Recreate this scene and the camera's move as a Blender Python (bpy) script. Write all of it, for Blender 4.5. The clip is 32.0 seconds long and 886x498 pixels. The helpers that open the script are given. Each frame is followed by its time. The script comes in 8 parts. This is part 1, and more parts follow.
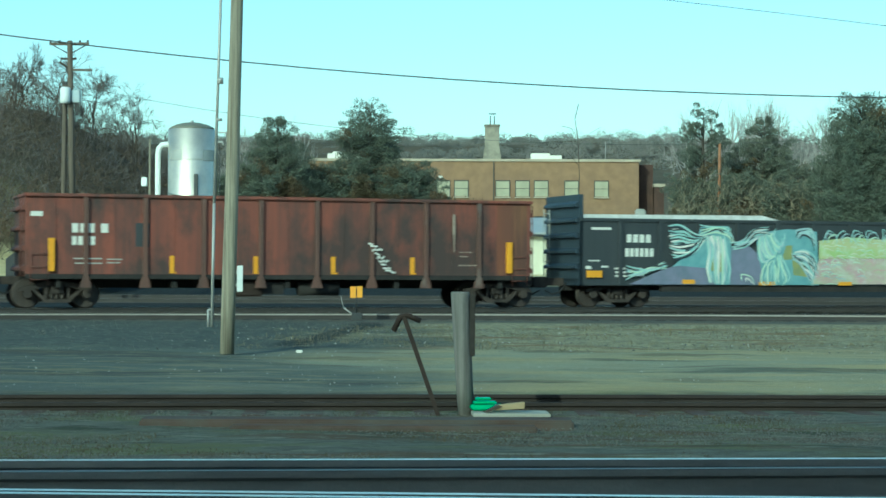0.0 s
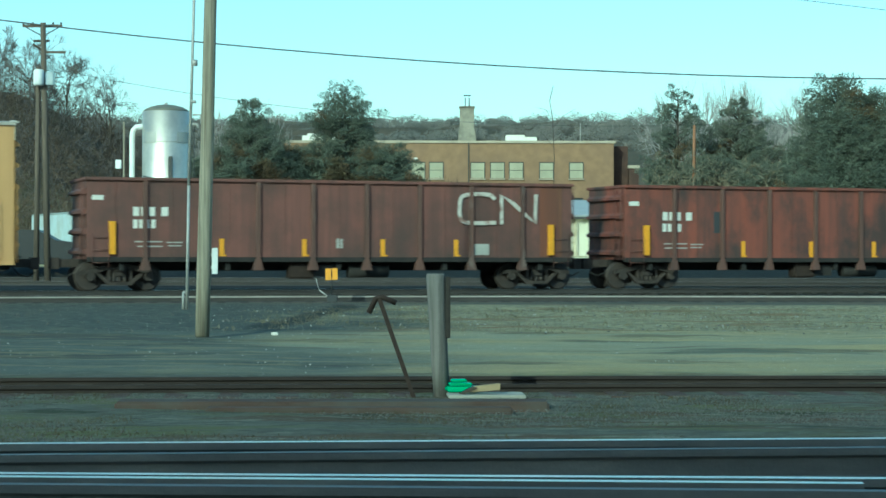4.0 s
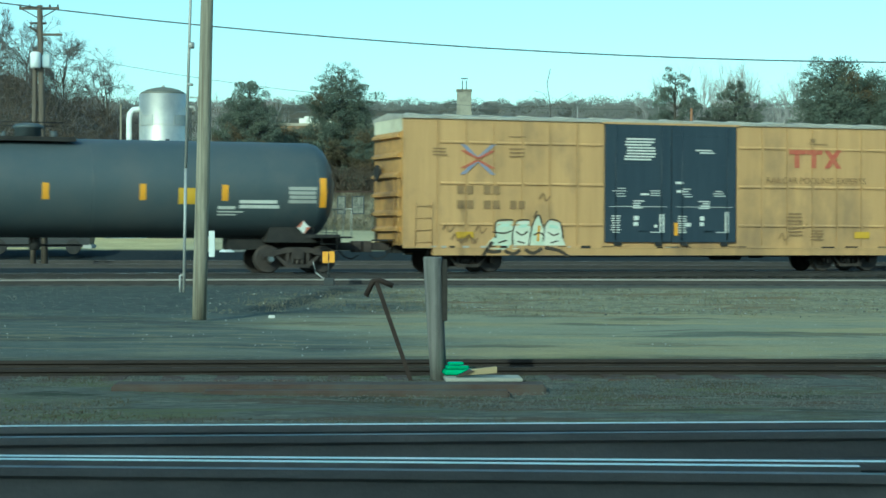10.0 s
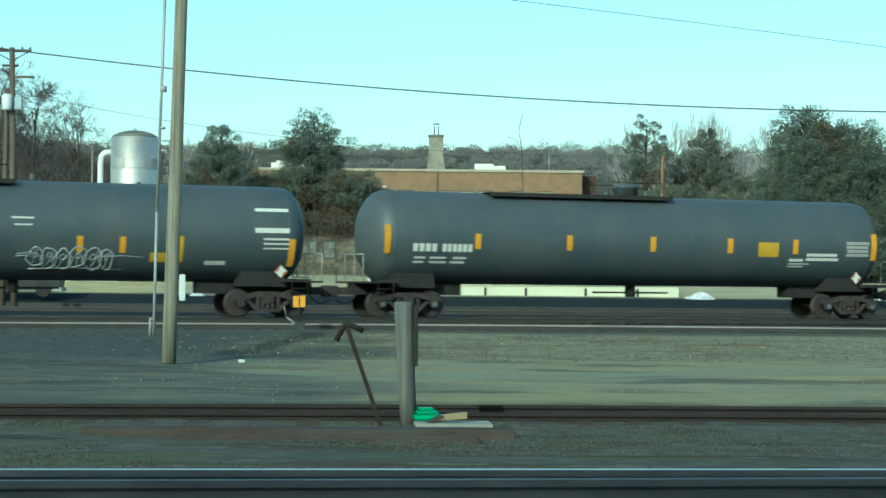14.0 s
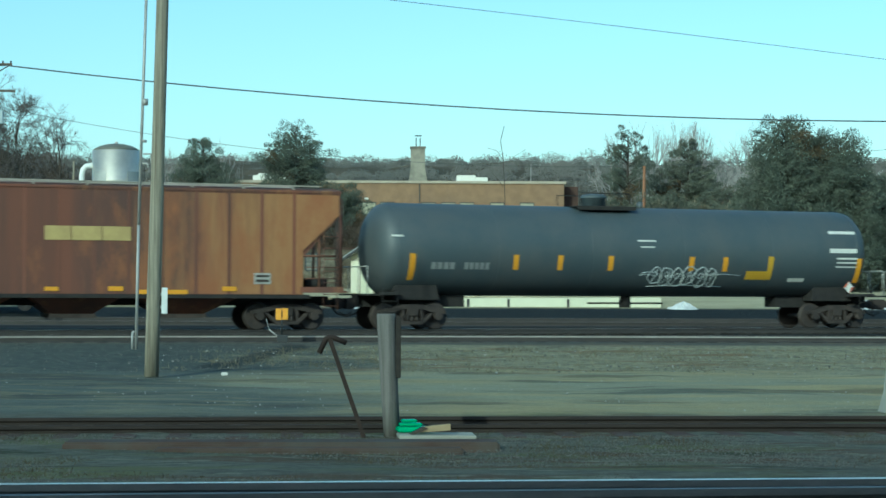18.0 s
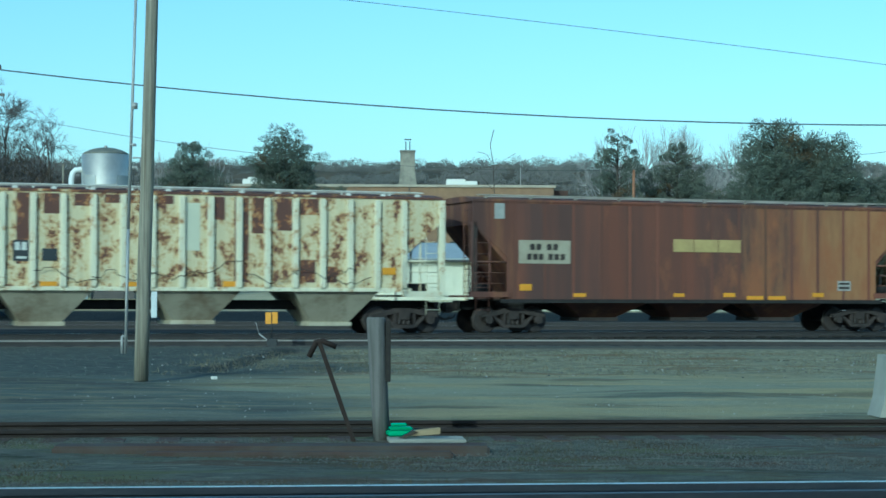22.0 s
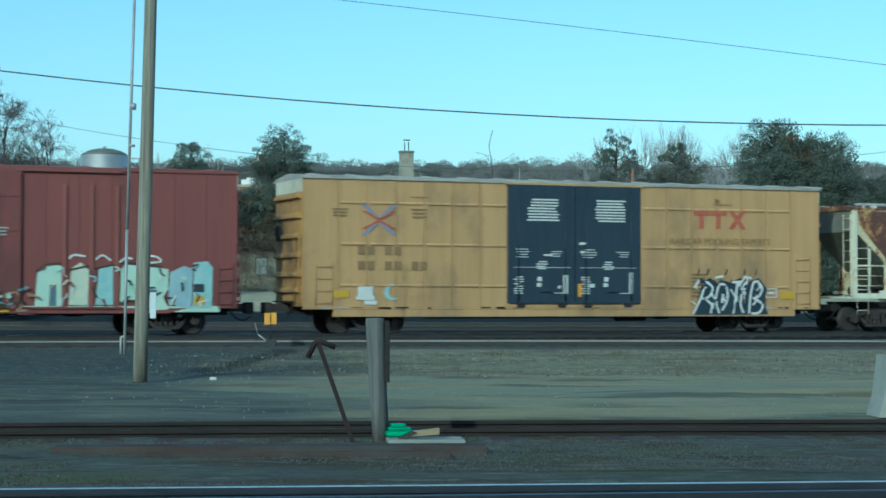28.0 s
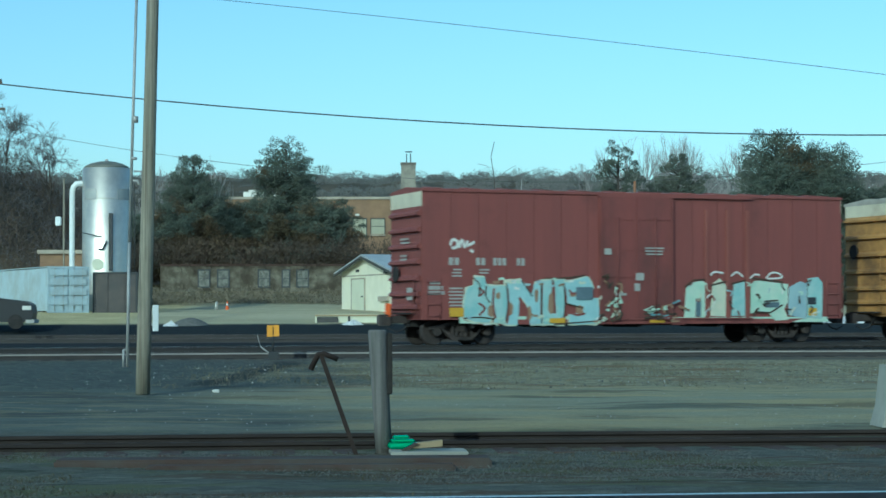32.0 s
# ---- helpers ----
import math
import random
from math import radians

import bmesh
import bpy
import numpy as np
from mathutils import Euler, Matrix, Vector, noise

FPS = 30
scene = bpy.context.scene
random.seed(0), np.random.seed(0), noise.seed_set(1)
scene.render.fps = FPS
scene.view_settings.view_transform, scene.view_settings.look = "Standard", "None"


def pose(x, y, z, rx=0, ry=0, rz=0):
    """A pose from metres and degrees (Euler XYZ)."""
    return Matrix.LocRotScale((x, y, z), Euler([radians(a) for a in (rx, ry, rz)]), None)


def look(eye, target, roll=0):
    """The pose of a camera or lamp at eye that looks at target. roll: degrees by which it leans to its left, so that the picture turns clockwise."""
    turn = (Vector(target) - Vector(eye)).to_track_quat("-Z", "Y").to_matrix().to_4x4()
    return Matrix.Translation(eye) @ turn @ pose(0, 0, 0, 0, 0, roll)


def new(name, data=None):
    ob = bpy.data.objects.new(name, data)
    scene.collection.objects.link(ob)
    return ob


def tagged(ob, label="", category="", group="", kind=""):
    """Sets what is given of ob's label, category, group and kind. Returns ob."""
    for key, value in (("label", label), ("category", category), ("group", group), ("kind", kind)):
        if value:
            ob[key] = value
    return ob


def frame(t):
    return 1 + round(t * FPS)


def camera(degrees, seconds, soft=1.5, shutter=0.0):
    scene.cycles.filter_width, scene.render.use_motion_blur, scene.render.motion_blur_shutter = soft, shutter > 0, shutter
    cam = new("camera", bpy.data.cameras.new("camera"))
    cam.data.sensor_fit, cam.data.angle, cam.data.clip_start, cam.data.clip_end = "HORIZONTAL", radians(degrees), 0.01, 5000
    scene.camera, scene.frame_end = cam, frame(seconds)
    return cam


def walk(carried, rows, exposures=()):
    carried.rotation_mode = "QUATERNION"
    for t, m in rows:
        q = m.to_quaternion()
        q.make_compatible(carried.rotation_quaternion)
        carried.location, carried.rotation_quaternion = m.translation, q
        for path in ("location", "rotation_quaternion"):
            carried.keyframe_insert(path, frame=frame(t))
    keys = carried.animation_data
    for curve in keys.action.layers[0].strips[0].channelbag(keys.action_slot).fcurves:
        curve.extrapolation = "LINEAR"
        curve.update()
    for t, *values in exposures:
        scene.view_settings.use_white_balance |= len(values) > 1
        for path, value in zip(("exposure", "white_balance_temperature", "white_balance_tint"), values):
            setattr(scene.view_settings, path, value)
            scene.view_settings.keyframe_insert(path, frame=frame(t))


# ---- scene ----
cam = camera(25.97, 32.0, soft=1.6, shutter=0.5)
EYE = (0.0, 0.0, 1.08)
walk(cam, [
    (0, pose(*EYE, 90.734, -0.257, 0.79)),
    (0.5, pose(*EYE, 90.588, -0.203, 0.74)),
    (1, pose(*EYE, 90.424, -0.141, 0.62)),
    (1.5, pose(*EYE, 90.379, -0.084, 0.506)),
    (2, pose(*EYE, 90.499, -0.182, 0.439)),
    (2.5, pose(*EYE, 90.45, -0.231, 0.337)),
    (4.5, pose(*EYE, 90.13, -0.121, -0.022)),
    (5, pose(*EYE, 90.062, -0.227, -0.017)),
    (5.5, pose(*EYE, 89.946, -0.228, -0.015)),
    (6, pose(*EYE, 89.932, -0.261, -0.056)),
    (6.5, pose(*EYE, 89.877, -0.205, -0.116)),
    (7, pose(*EYE, 89.747, -0.152, -0.141)),
    (7.5, pose(*EYE, 89.762, -0.28, -0.092)),
    (8, pose(*EYE, 89.76, -0.336, -0.075)),
    (8.5, pose(*EYE, 89.768, -0.362, -0.057)),
    (9, pose(*EYE, 89.765, -0.29, 0.001)),
    (9.5, pose(*EYE, 89.791, -0.292, 0.01)),
    (10, pose(*EYE, 89.691, -0.157, -0.038)),
    (10.5, pose(*EYE, 89.704, -0.236, -0.079)),
    (11, pose(*EYE, 89.799, -0.314, -0.067)),
    (11.5, pose(*EYE, 89.708, -0.327, 0.007)),
    (12, pose(*EYE, 89.757, -0.339, -0.03)),
    (12.5, pose(*EYE, 90.274, -0.304, -0.031)),
    (13, pose(*EYE, 90.491, -0.359, -0.145)),
    (13.5, pose(*EYE, 90.691, -0.368, -0.612)),
    (14, pose(*EYE, 91.045, -0.539, -0.902)),
    (14.5, pose(*EYE, 90.795, -0.602, -1.125)),
    (16.5, pose(*EYE, 91.054, -0.209, -1.449)),
    (17, pose(*EYE, 91.192, -0.207, -1.494)),
    (17.5, pose(*EYE, 91.278, -0.198, -1.487)),
    (18, pose(*EYE, 91.394, -0.199, -1.421)),
    (18.5, pose(*EYE, 91.438, -0.2, -1.405)),
    (19, pose(*EYE, 91.464, -0.09, -1.433)),
    (19.5, pose(*EYE, 91.374, -0.165, -1.474)),
    (20, pose(*EYE, 91.563, -0.211, -1.469)),
    (20.5, pose(*EYE, 91.611, -0.291, -1.47)),
    (21, pose(*EYE, 91.648, -0.375, -1.622)),
    (21.5, pose(*EYE, 91.658, -0.31, -1.668)),
    (22, pose(*EYE, 91.507, -0.162, -1.725)),
    (22.5, pose(*EYE, 91.402, -0.178, -1.751)),
    (23, pose(*EYE, 91.442, -0.242, -1.695)),
    (23.5, pose(*EYE, 91.494, -0.29, -1.642)),
    (24, pose(*EYE, 91.516, -0.276, -1.664)),
    (24.5, pose(*EYE, 91.493, -0.246, -1.666)),
    (25, pose(*EYE, 91.401, -0.183, -1.697)),
    (25.5, pose(*EYE, 91.247, -0.101, -1.756)),
    (27.5, pose(*EYE, 91.429, -0.147, -1.795)),
    (28, pose(*EYE, 91.521, -0.109, -1.757)),
    (28.5, pose(*EYE, 91.473, -0.09, -1.78)),
    (29, pose(*EYE, 91.487, -0.081, -1.775)),
    (29.5, pose(*EYE, 91.734, -0.127, -1.666)),
    (30, pose(*EYE, 91.875, -0.146, -1.613)),
    (30.5, pose(*EYE, 91.873, -0.108, -1.612)),
    (31, pose(*EYE, 91.913, -0.048, -1.611)),
    (31.5, pose(*EYE, 91.911, -0.001, -1.647)),
    (32, pose(*EYE, 91.867, 0.112, -1.682)),
], exposures=[(0, 0.4, 5150, -34), (5, 0.4, 5060, -34), (11, 0.4, 5060, -34), (14, 0.38, 5350, -30), (17, 0.2, 5260, -26), (20, 0.09, 4620, -25), (24, 0.0, 4500, -23), (32, -0.08, 4700, -21)])


# ---- light ----
SUN_AZ, SUN_EL = radians(205), radians(24)      # the sun stands behind the camera, a little to its left
world = bpy.data.worlds.new("sky")
scene.world = world
world.use_nodes = True
wn = world.node_tree
sky = wn.nodes.new("ShaderNodeTexSky")
sky.sky_type, sky.sun_disc = "NISHITA", False
sky.sun_elevation, sky.sun_rotation = SUN_EL, SUN_AZ
sky.air_density, sky.dust_density, sky.ozone_density = 1.0, 1.5, 1.5
wn.nodes["Background"].inputs["Strength"].default_value = 0.15
wn.links.new(sky.outputs["Color"], wn.nodes["Background"].inputs["Color"])
sun = new("sun", bpy.data.lights.new("sun", "SUN"))
sun.data.energy, sun.data.angle, sun.data.color = 2.2, radians(0.6), (1.0, 0.9, 0.75)
to_sun = Vector((math.sin(SUN_AZ) * math.cos(SUN_EL), math.cos(SUN_AZ) * math.cos(SUN_EL), math.sin(SUN_EL)))
sun.matrix_world = look(to_sun * 50, (0, 0, 0))


# ---- materials ----
def mat(name, base, second=None, scale=3.0, amount=0.5, rough=0.7, metal=0.0, bump=0.15, bump_scale=40.0,
        stretch=(1, 1, 1), dirt=None, dirt_amount=0.0, dirt_scale=0.6, dirt_stretch=(1, 1, 1), spread=0.12, lo=0.42, hi=0.62, vary=0.0):
    """A surface: two colours mixed by noise, dirt or rust at a larger scale, and fine relief."""
    m = bpy.data.materials.new(name)
    m.use_nodes = True
    nt = m.node_tree
    n, link = nt.nodes, nt.links.new
    bsdf = n["Principled BSDF"]
    bsdf.inputs["Roughness"].default_value, bsdf.inputs["Metallic"].default_value = rough, metal
    if rough >= 0.8:
        bsdf.inputs["Specular IOR Level"].default_value = 0.1
    co = n.new("ShaderNodeTexCoord")

    def noise_of(s, st, detail=5.0, rgh=0.6):
        mp = n.new("ShaderNodeMapping")
        mp.inputs["Scale"].default_value = st
        link(co.outputs["Object"], mp.inputs["Vector"])
        t = n.new("ShaderNodeTexNoise")
        t.inputs["Scale"].default_value, t.inputs["Detail"].default_value, t.inputs["Roughness"].default_value = s, detail, rgh
        link(mp.outputs["Vector"], t.inputs["Vector"])
        return t.outputs["Fac"]

    def ramp(fac, a, b):
        r = n.new("ShaderNodeMapRange")
        r.inputs["From Min"].default_value, r.inputs["From Max"].default_value = a, b
        link(fac, r.inputs["Value"])
        return r.outputs["Result"]

    def mix(fac, a, b):
        x = n.new("ShaderNodeMix")
        x.data_type = "RGBA"
        link(fac, x.inputs["Factor"])
        for k, v in ((6, a), (7, b)):
            if isinstance(v, tuple):
                x.inputs[k].default_value = (*v, 1)
            else:
                link(v, x.inputs[k])
        return x.outputs[2]

    def times(fac, k):
        x = n.new("ShaderNodeMath")
        x.operation = "MULTIPLY"
        link(fac, x.inputs[0])
        x.inputs[1].default_value = k
        return x.outputs[0]

    second = second or tuple(c * 0.72 for c in base)
    col = mix(times(ramp(noise_of(scale, stretch), 0.5 - spread, 0.5 + spread), amount), base, second)
    fine = noise_of(bump_scale, (1, 1, 1), 3.0)
    col = mix(times(ramp(fine, 0.3, 0.7), 0.22), col, tuple(c * 0.6 for c in base))
    if dirt:
        col = mix(times(ramp(noise_of(dirt_scale, dirt_stretch, 8.0, 0.65), lo, hi), dirt_amount), col, dirt)
    if vary:
        oi = n.new("ShaderNodeObjectInfo")
        hs = n.new("ShaderNodeHueSaturation")
        link(ramp(oi.outputs["Random"], 0, 1), hs.inputs["Value"])
        mr = hs.inputs["Value"].links[0].from_node
        mr.inputs["To Min"].default_value, mr.inputs["To Max"].default_value = 1 - vary, 1 + vary
        link(col, hs.inputs["Color"])
        col = hs.outputs["Color"]
    link(col, bsdf.inputs["Base Color"])
    if bump:
        b = n.new("ShaderNodeBump")
        b.inputs["Strength"].default_value, b.inputs["Distance"].default_value = bump, 0.02
        link(fine, b.inputs["Height"])
        link(b.outputs["Normal"], bsdf.inputs["Normal"])
    return m


def rusting(name, paint, t1, t2, scale):
    """Old pale paint that breaks into orange and brown rust in small ragged patches."""
    m = mat(name, paint, tuple(c * 0.82 for c in paint), 1.5, 0.7, 0.7, stretch=(3.0, 3.0, 0.25), bump=0.1)
    nt = m.node_tree
    n, link = nt.nodes, nt.links.new
    bsdf = n["Principled BSDF"]
    col = bsdf.inputs["Base Color"].links[0].from_socket
    co = n.new("ShaderNodeTexCoord")
    mp = n.new("ShaderNodeMapping")
    mp.inputs["Scale"].default_value = (1, 1, 0.7)
    link(co.outputs["Object"], mp.inputs["Vector"])
    big, small = n.new("ShaderNodeTexNoise"), n.new("ShaderNodeTexNoise")
    for t, s, d in ((big, scale, 9.0), (small, scale * 5.5, 6.0)):
        t.inputs["Scale"].default_value, t.inputs["Detail"].default_value, t.inputs["Roughness"].default_value = s, d, 0.72
        link(mp.outputs["Vector"], t.inputs["Vector"])
    add = n.new("ShaderNodeMix")
    add.inputs["Factor"].default_value = 0.3
    link(big.outputs["Fac"], add.inputs[2])
    link(small.outputs["Fac"], add.inputs[3])
    for a, b, c in ((t1 - 0.05, t1 + 0.02, (0.48, 0.31, 0.12)), (t1, t1 + 0.03, (0.33, 0.135, 0.043)), (t2 - 0.01, t2 + 0.03, (0.105, 0.05, 0.037))):
        r, x = n.new("ShaderNodeMapRange"), n.new("ShaderNodeMix")
        r.inputs["From Min"].default_value, r.inputs["From Max"].default_value = a, b
        link(add.outputs[0], r.inputs["Value"])
        x.data_type = "RGBA"
        x.inputs[7].default_value = (*c, 1)
        link(r.outputs["Result"], x.inputs["Factor"])
        link(col, x.inputs[6])
        col = x.outputs[2]
    link(col, bsdf.inputs["Base Color"])
    return m


def gilded(m, gold, orange):
    """Lets a side turn golden towards one end of its car, in ragged streaks, with orange rust patches."""
    n, link = m.node_tree.nodes, m.node_tree.links.new
    bsdf = n["Principled BSDF"]
    co, sep = n.new("ShaderNodeTexCoord"), n.new("ShaderNodeSeparateXYZ")
    link(co.outputs["Object"], sep.inputs[0])
    for stretch, gain, scale, bias, a, b, paint in (((1.6, 1.6, 0.2), 0.075, 0.8, 0.0, 0.62, 0.98, gold), ((0.9, 0.9, 0.45), 0.015, 0.7, 0.0, 0.53, 0.68, orange)):
        mp, t, add, r, x = [n.new("ShaderNode" + k) for k in ("Mapping", "TexNoise", "Math", "MapRange", "Mix")]
        mp.inputs["Scale"].default_value = stretch
        link(co.outputs["Object"], mp.inputs["Vector"])
        t.inputs["Scale"].default_value, t.inputs["Detail"].default_value, t.inputs["Roughness"].default_value = scale, 9.0, 0.68
        link(mp.outputs["Vector"], t.inputs["Vector"])
        add.operation = "MULTIPLY_ADD"
        link(sep.outputs["X"], add.inputs[0])
        add.inputs[1].default_value = gain
        link(t.outputs["Fac"], add.inputs[2])
        r.inputs["From Min"].default_value, r.inputs["From Max"].default_value = a, b
        r.inputs["To Max"].default_value = 0.85
        link(add.outputs[0], r.inputs["Value"])
        x.data_type = "RGBA"
        x.inputs[7].default_value = (*paint, 1)
        link(r.outputs["Result"], x.inputs["Factor"])
        link(bsdf.inputs["Base Color"].links[0].from_socket, x.inputs[6])
        link(x.outputs[2], bsdf.inputs["Base Color"])


STREAK = (3.0, 3.0, 0.25)
M = {}
M["yellow"] = mat("yellow_paint", (0.545, 0.337, 0.142), (0.465, 0.284, 0.118), 1.2, 0.7, 0.55, stretch=STREAK, dirt=(0.17, 0.12, 0.075), dirt_amount=0.7, dirt_scale=0.45, dirt_stretch=(1, 1, 0.6), lo=0.5, hi=0.72, vary=0.05)
M["yellow_end"] = mat("yellow_paint_grimy", (0.48, 0.27, 0.08), (0.4, 0.22, 0.065), 1.2, 0.6, 0.6, dirt=(0.08, 0.05, 0.03), dirt_amount=0.7, dirt_scale=0.6, lo=0.5, hi=0.7)
M["navy"] = mat("navy_paint", (0.03, 0.044, 0.062), (0.042, 0.058, 0.075), 1.5, 0.7, 0.45, stretch=STREAK)
M["galv"] = mat("weathered_galvanised", (0.5, 0.47, 0.4), (0.34, 0.31, 0.26), 1.0, 0.8, 0.6, 0.2)
M["maroon"] = mat("maroon_paint", (0.185, 0.078, 0.062), (0.115, 0.056, 0.047), 0.9, 0.9, 0.7, stretch=(3.0, 3.0, 0.18), dirt=(0.06, 0.042, 0.036), dirt_amount=0.85, dirt_scale=0.4, lo=0.42, hi=0.66)
M["redox"] = mat("red_oxide_paint", (0.22, 0.068, 0.045), (0.12, 0.052, 0.042), 0.9, 0.9, 0.7, stretch=(3.0, 3.0, 0.18), dirt=(0.045, 0.035, 0.032), dirt_amount=0.9, dirt_scale=0.5, dirt_stretch=(1, 1, 0.6), lo=0.46, hi=0.6)
M["postgrime"] = mat("grimy_side_post", (0.13, 0.068, 0.052), (0.075, 0.048, 0.042), 2.0, 0.9, 0.75, stretch=STREAK, dirt=(0.2, 0.17, 0.15), dirt_amount=0.5, dirt_scale=1.4, dirt_stretch=(2, 2, 0.6), lo=0.58, hi=0.66)
M["rubbed"] = mat("rubbed_bare_streak", (0.32, 0.27, 0.22), (0.2, 0.14, 0.11), 3.0, 0.9, 0.75, stretch=STREAK, bump=0)
M["creamband"] = mat("cream_band_paint", (0.66, 0.62, 0.46), (0.54, 0.5, 0.37), 1.5, 0.7, 0.65, dirt=(0.3, 0.24, 0.16), dirt_amount=0.5, dirt_scale=0.9, lo=0.5, hi=0.68)
M["boxred"] = mat("boxcar_red_paint", (0.225, 0.07, 0.058), (0.18, 0.06, 0.052), 0.8, 0.6, 0.6, stretch=STREAK, dirt=(0.05, 0.028, 0.026), dirt_amount=0.55, dirt_scale=0.4, lo=0.56, hi=0.78, vary=0.03)
M["tankblack"] = mat("black_tank_paint", (0.062, 0.082, 0.094), (0.08, 0.098, 0.106), 0.5, 0.7, 0.5, stretch=(1, 1, 0.3), dirt=(0.1, 0.105, 0.105), dirt_amount=0.55, dirt_scale=0.6, bump=0.05)
M["gonblack"] = mat("black_gondola_paint", (0.036, 0.042, 0.048), (0.05, 0.056, 0.06), 0.8, 0.7, 0.6, stretch=STREAK)
M["rustbrown"] = mat("rusted_brown_paint", (0.185, 0.072, 0.042), (0.085, 0.046, 0.037), 0.35, 0.95, 0.75, stretch=(1.6, 1.6, 0.1), dirt=(0.36, 0.185, 0.07), dirt_amount=0.75, dirt_scale=0.55, dirt_stretch=(2.4, 2.4, 0.15), lo=0.52, hi=0.74, vary=0.16)
M["rustside"] = mat("weathered_hopper_side", (0.165, 0.066, 0.04), (0.08, 0.046, 0.038), 0.45, 0.95, 0.75, stretch=(1.8, 1.8, 0.16), vary=0.1)
gilded(M["rustside"], (0.35, 0.185, 0.072), (0.27, 0.11, 0.045))
M["oldyellow"] = mat("old_yellow_panel", (0.5, 0.39, 0.15), (0.4, 0.3, 0.12), 3.0, 0.8, 0.7, bump=0)
M["cream"] = rusting("cream_paint_rusting", (0.72, 0.64, 0.4), 0.53, 0.548, 2.6)
M["creamrib"] = rusting("cream_rib_paint", (0.8, 0.76, 0.56), 0.58, 0.61, 2.6)
M["slopegrey"] = mat("slope_sheet_grey", (0.24, 0.25, 0.21), (0.17, 0.175, 0.15), 1.0, 0.8, 0.75, stretch=STREAK, dirt=(0.15, 0.1, 0.06), dirt_amount=0.5, dirt_scale=0.9)
M["hoppergrey"] = mat("hopper_dusty_grey", (0.58, 0.54, 0.4), (0.42, 0.37, 0.26), 1.0, 0.8, 0.75, dirt=(0.2, 0.14, 0.08), dirt_amount=0.7, dirt_scale=0.9, lo=0.5, hi=0.66)
M["truck"] = mat("truck_grimy_steel", (0.075, 0.062, 0.055), (0.042, 0.038, 0.036), 3.0, 0.8, 0.8)
M["hubgrey"] = mat("dull_hub_grey", (0.15, 0.18, 0.19), (0.1, 0.12, 0.13), 3.0, 0.6, 0.6)
M["wheel"] = mat("wheel_rusty_steel", (0.07, 0.056, 0.048), (0.042, 0.037, 0.035), 4.0, 0.8, 0.6, 0.3)
M["under"] = mat("underframe_dark", (0.045, 0.042, 0.04), (0.03, 0.03, 0.03), 3.0, 0.8, 0.85)
M["white"] = mat("stencil_white", (0.72, 0.72, 0.66), (0.6, 0.6, 0.55), 4.0, 0.5, 0.6, bump=0)
M["tagwhite"] = mat("thin_spray_white", (0.5, 0.54, 0.54), (0.28, 0.32, 0.33), 4.0, 0.9, 0.6, bump=0)
M["wornwhite"] = mat("worn_white_paint", (0.6, 0.58, 0.52), (0.46, 0.42, 0.37), 2.0, 0.8, 0.7, bump=0, dirt=(0.19, 0.09, 0.07), dirt_amount=0.85, dirt_scale=2.6, lo=0.5, hi=0.62)
M["whitedull"] = mat("faded_white", (0.42, 0.42, 0.38), (0.3, 0.3, 0.28), 4.0, 0.6, 0.7, bump=0)
M["fadedblack"] = mat("stencil_faded", (0.25, 0.155, 0.07), (0.33, 0.2, 0.085), 4.0, 0.6, 0.7, bump=0)
M["toprust"] = rusting("rust_band", (0.6, 0.5, 0.3), 0.42, 0.455, 2.2)
M["stencil"] = mat("stencil_black", (0.05, 0.04, 0.03), (0.09, 0.06, 0.03), 4.0, 0.6, 0.7, bump=0)
M["palepanel"] = mat("pale_tan_panel", (0.44, 0.4, 0.29), (0.34, 0.3, 0.21), 3.0, 0.7, 0.7, bump=0)
M["refl"] = mat("reflector_yellow", (0.75, 0.36, 0.02), (0.6, 0.28, 0.02), 5.0, 0.4, 0.5, bump=0)
M["plac"] = mat("placard_yellow", (0.62, 0.38, 0.03), (0.52, 0.31, 0.03), 5.0, 0.4, 0.5, bump=0)
M["logored"] = mat("logo_red", (0.44, 0.1, 0.06), (0.46, 0.18, 0.09), 4.0, 0.6, 0.6, bump=0)
M["logoblue"] = mat("logo_blue", (0.24, 0.26, 0.37), (0.33, 0.28, 0.27), 4.0, 0.6, 0.6, bump=0)
M["cyan"] = mat("spray_cyan", (0.32, 0.54, 0.52), (0.47, 0.62, 0.58), 2.5, 0.8, 0.6, bump=0)
M["mint"] = mat("spray_mint", (0.48, 0.66, 0.52), (0.6, 0.7, 0.56), 2.5, 0.8, 0.6, bump=0)
M["pink"] = mat("spray_pink", (0.55, 0.32, 0.34), (0.5, 0.45, 0.35), 2.5, 0.8, 0.6, bump=0)
M["rail"] = mat("rail_steel_brown", (0.27, 0.25, 0.23), (0.19, 0.18, 0.17), 5.0, 0.8, 0.6, 0.2, stretch=(0.3, 1, 1), dirt=(0.1, 0.095, 0.09), dirt_amount=0.7, dirt_scale=1.2, dirt_stretch=(0.3, 1, 1))
M["railtop"] = mat("rail_head_polished", (0.78, 0.72, 0.62), (0.6, 0.56, 0.5), 2.0, 0.7, 0.3, 0.8, stretch=(0.2, 3, 3), bump=0.03)
M["railrust"] = mat("rail_rust", (0.05, 0.042, 0.038), (0.035, 0.031, 0.03), 5.0, 0.8, 0.9, stretch=(0.3, 1, 1))
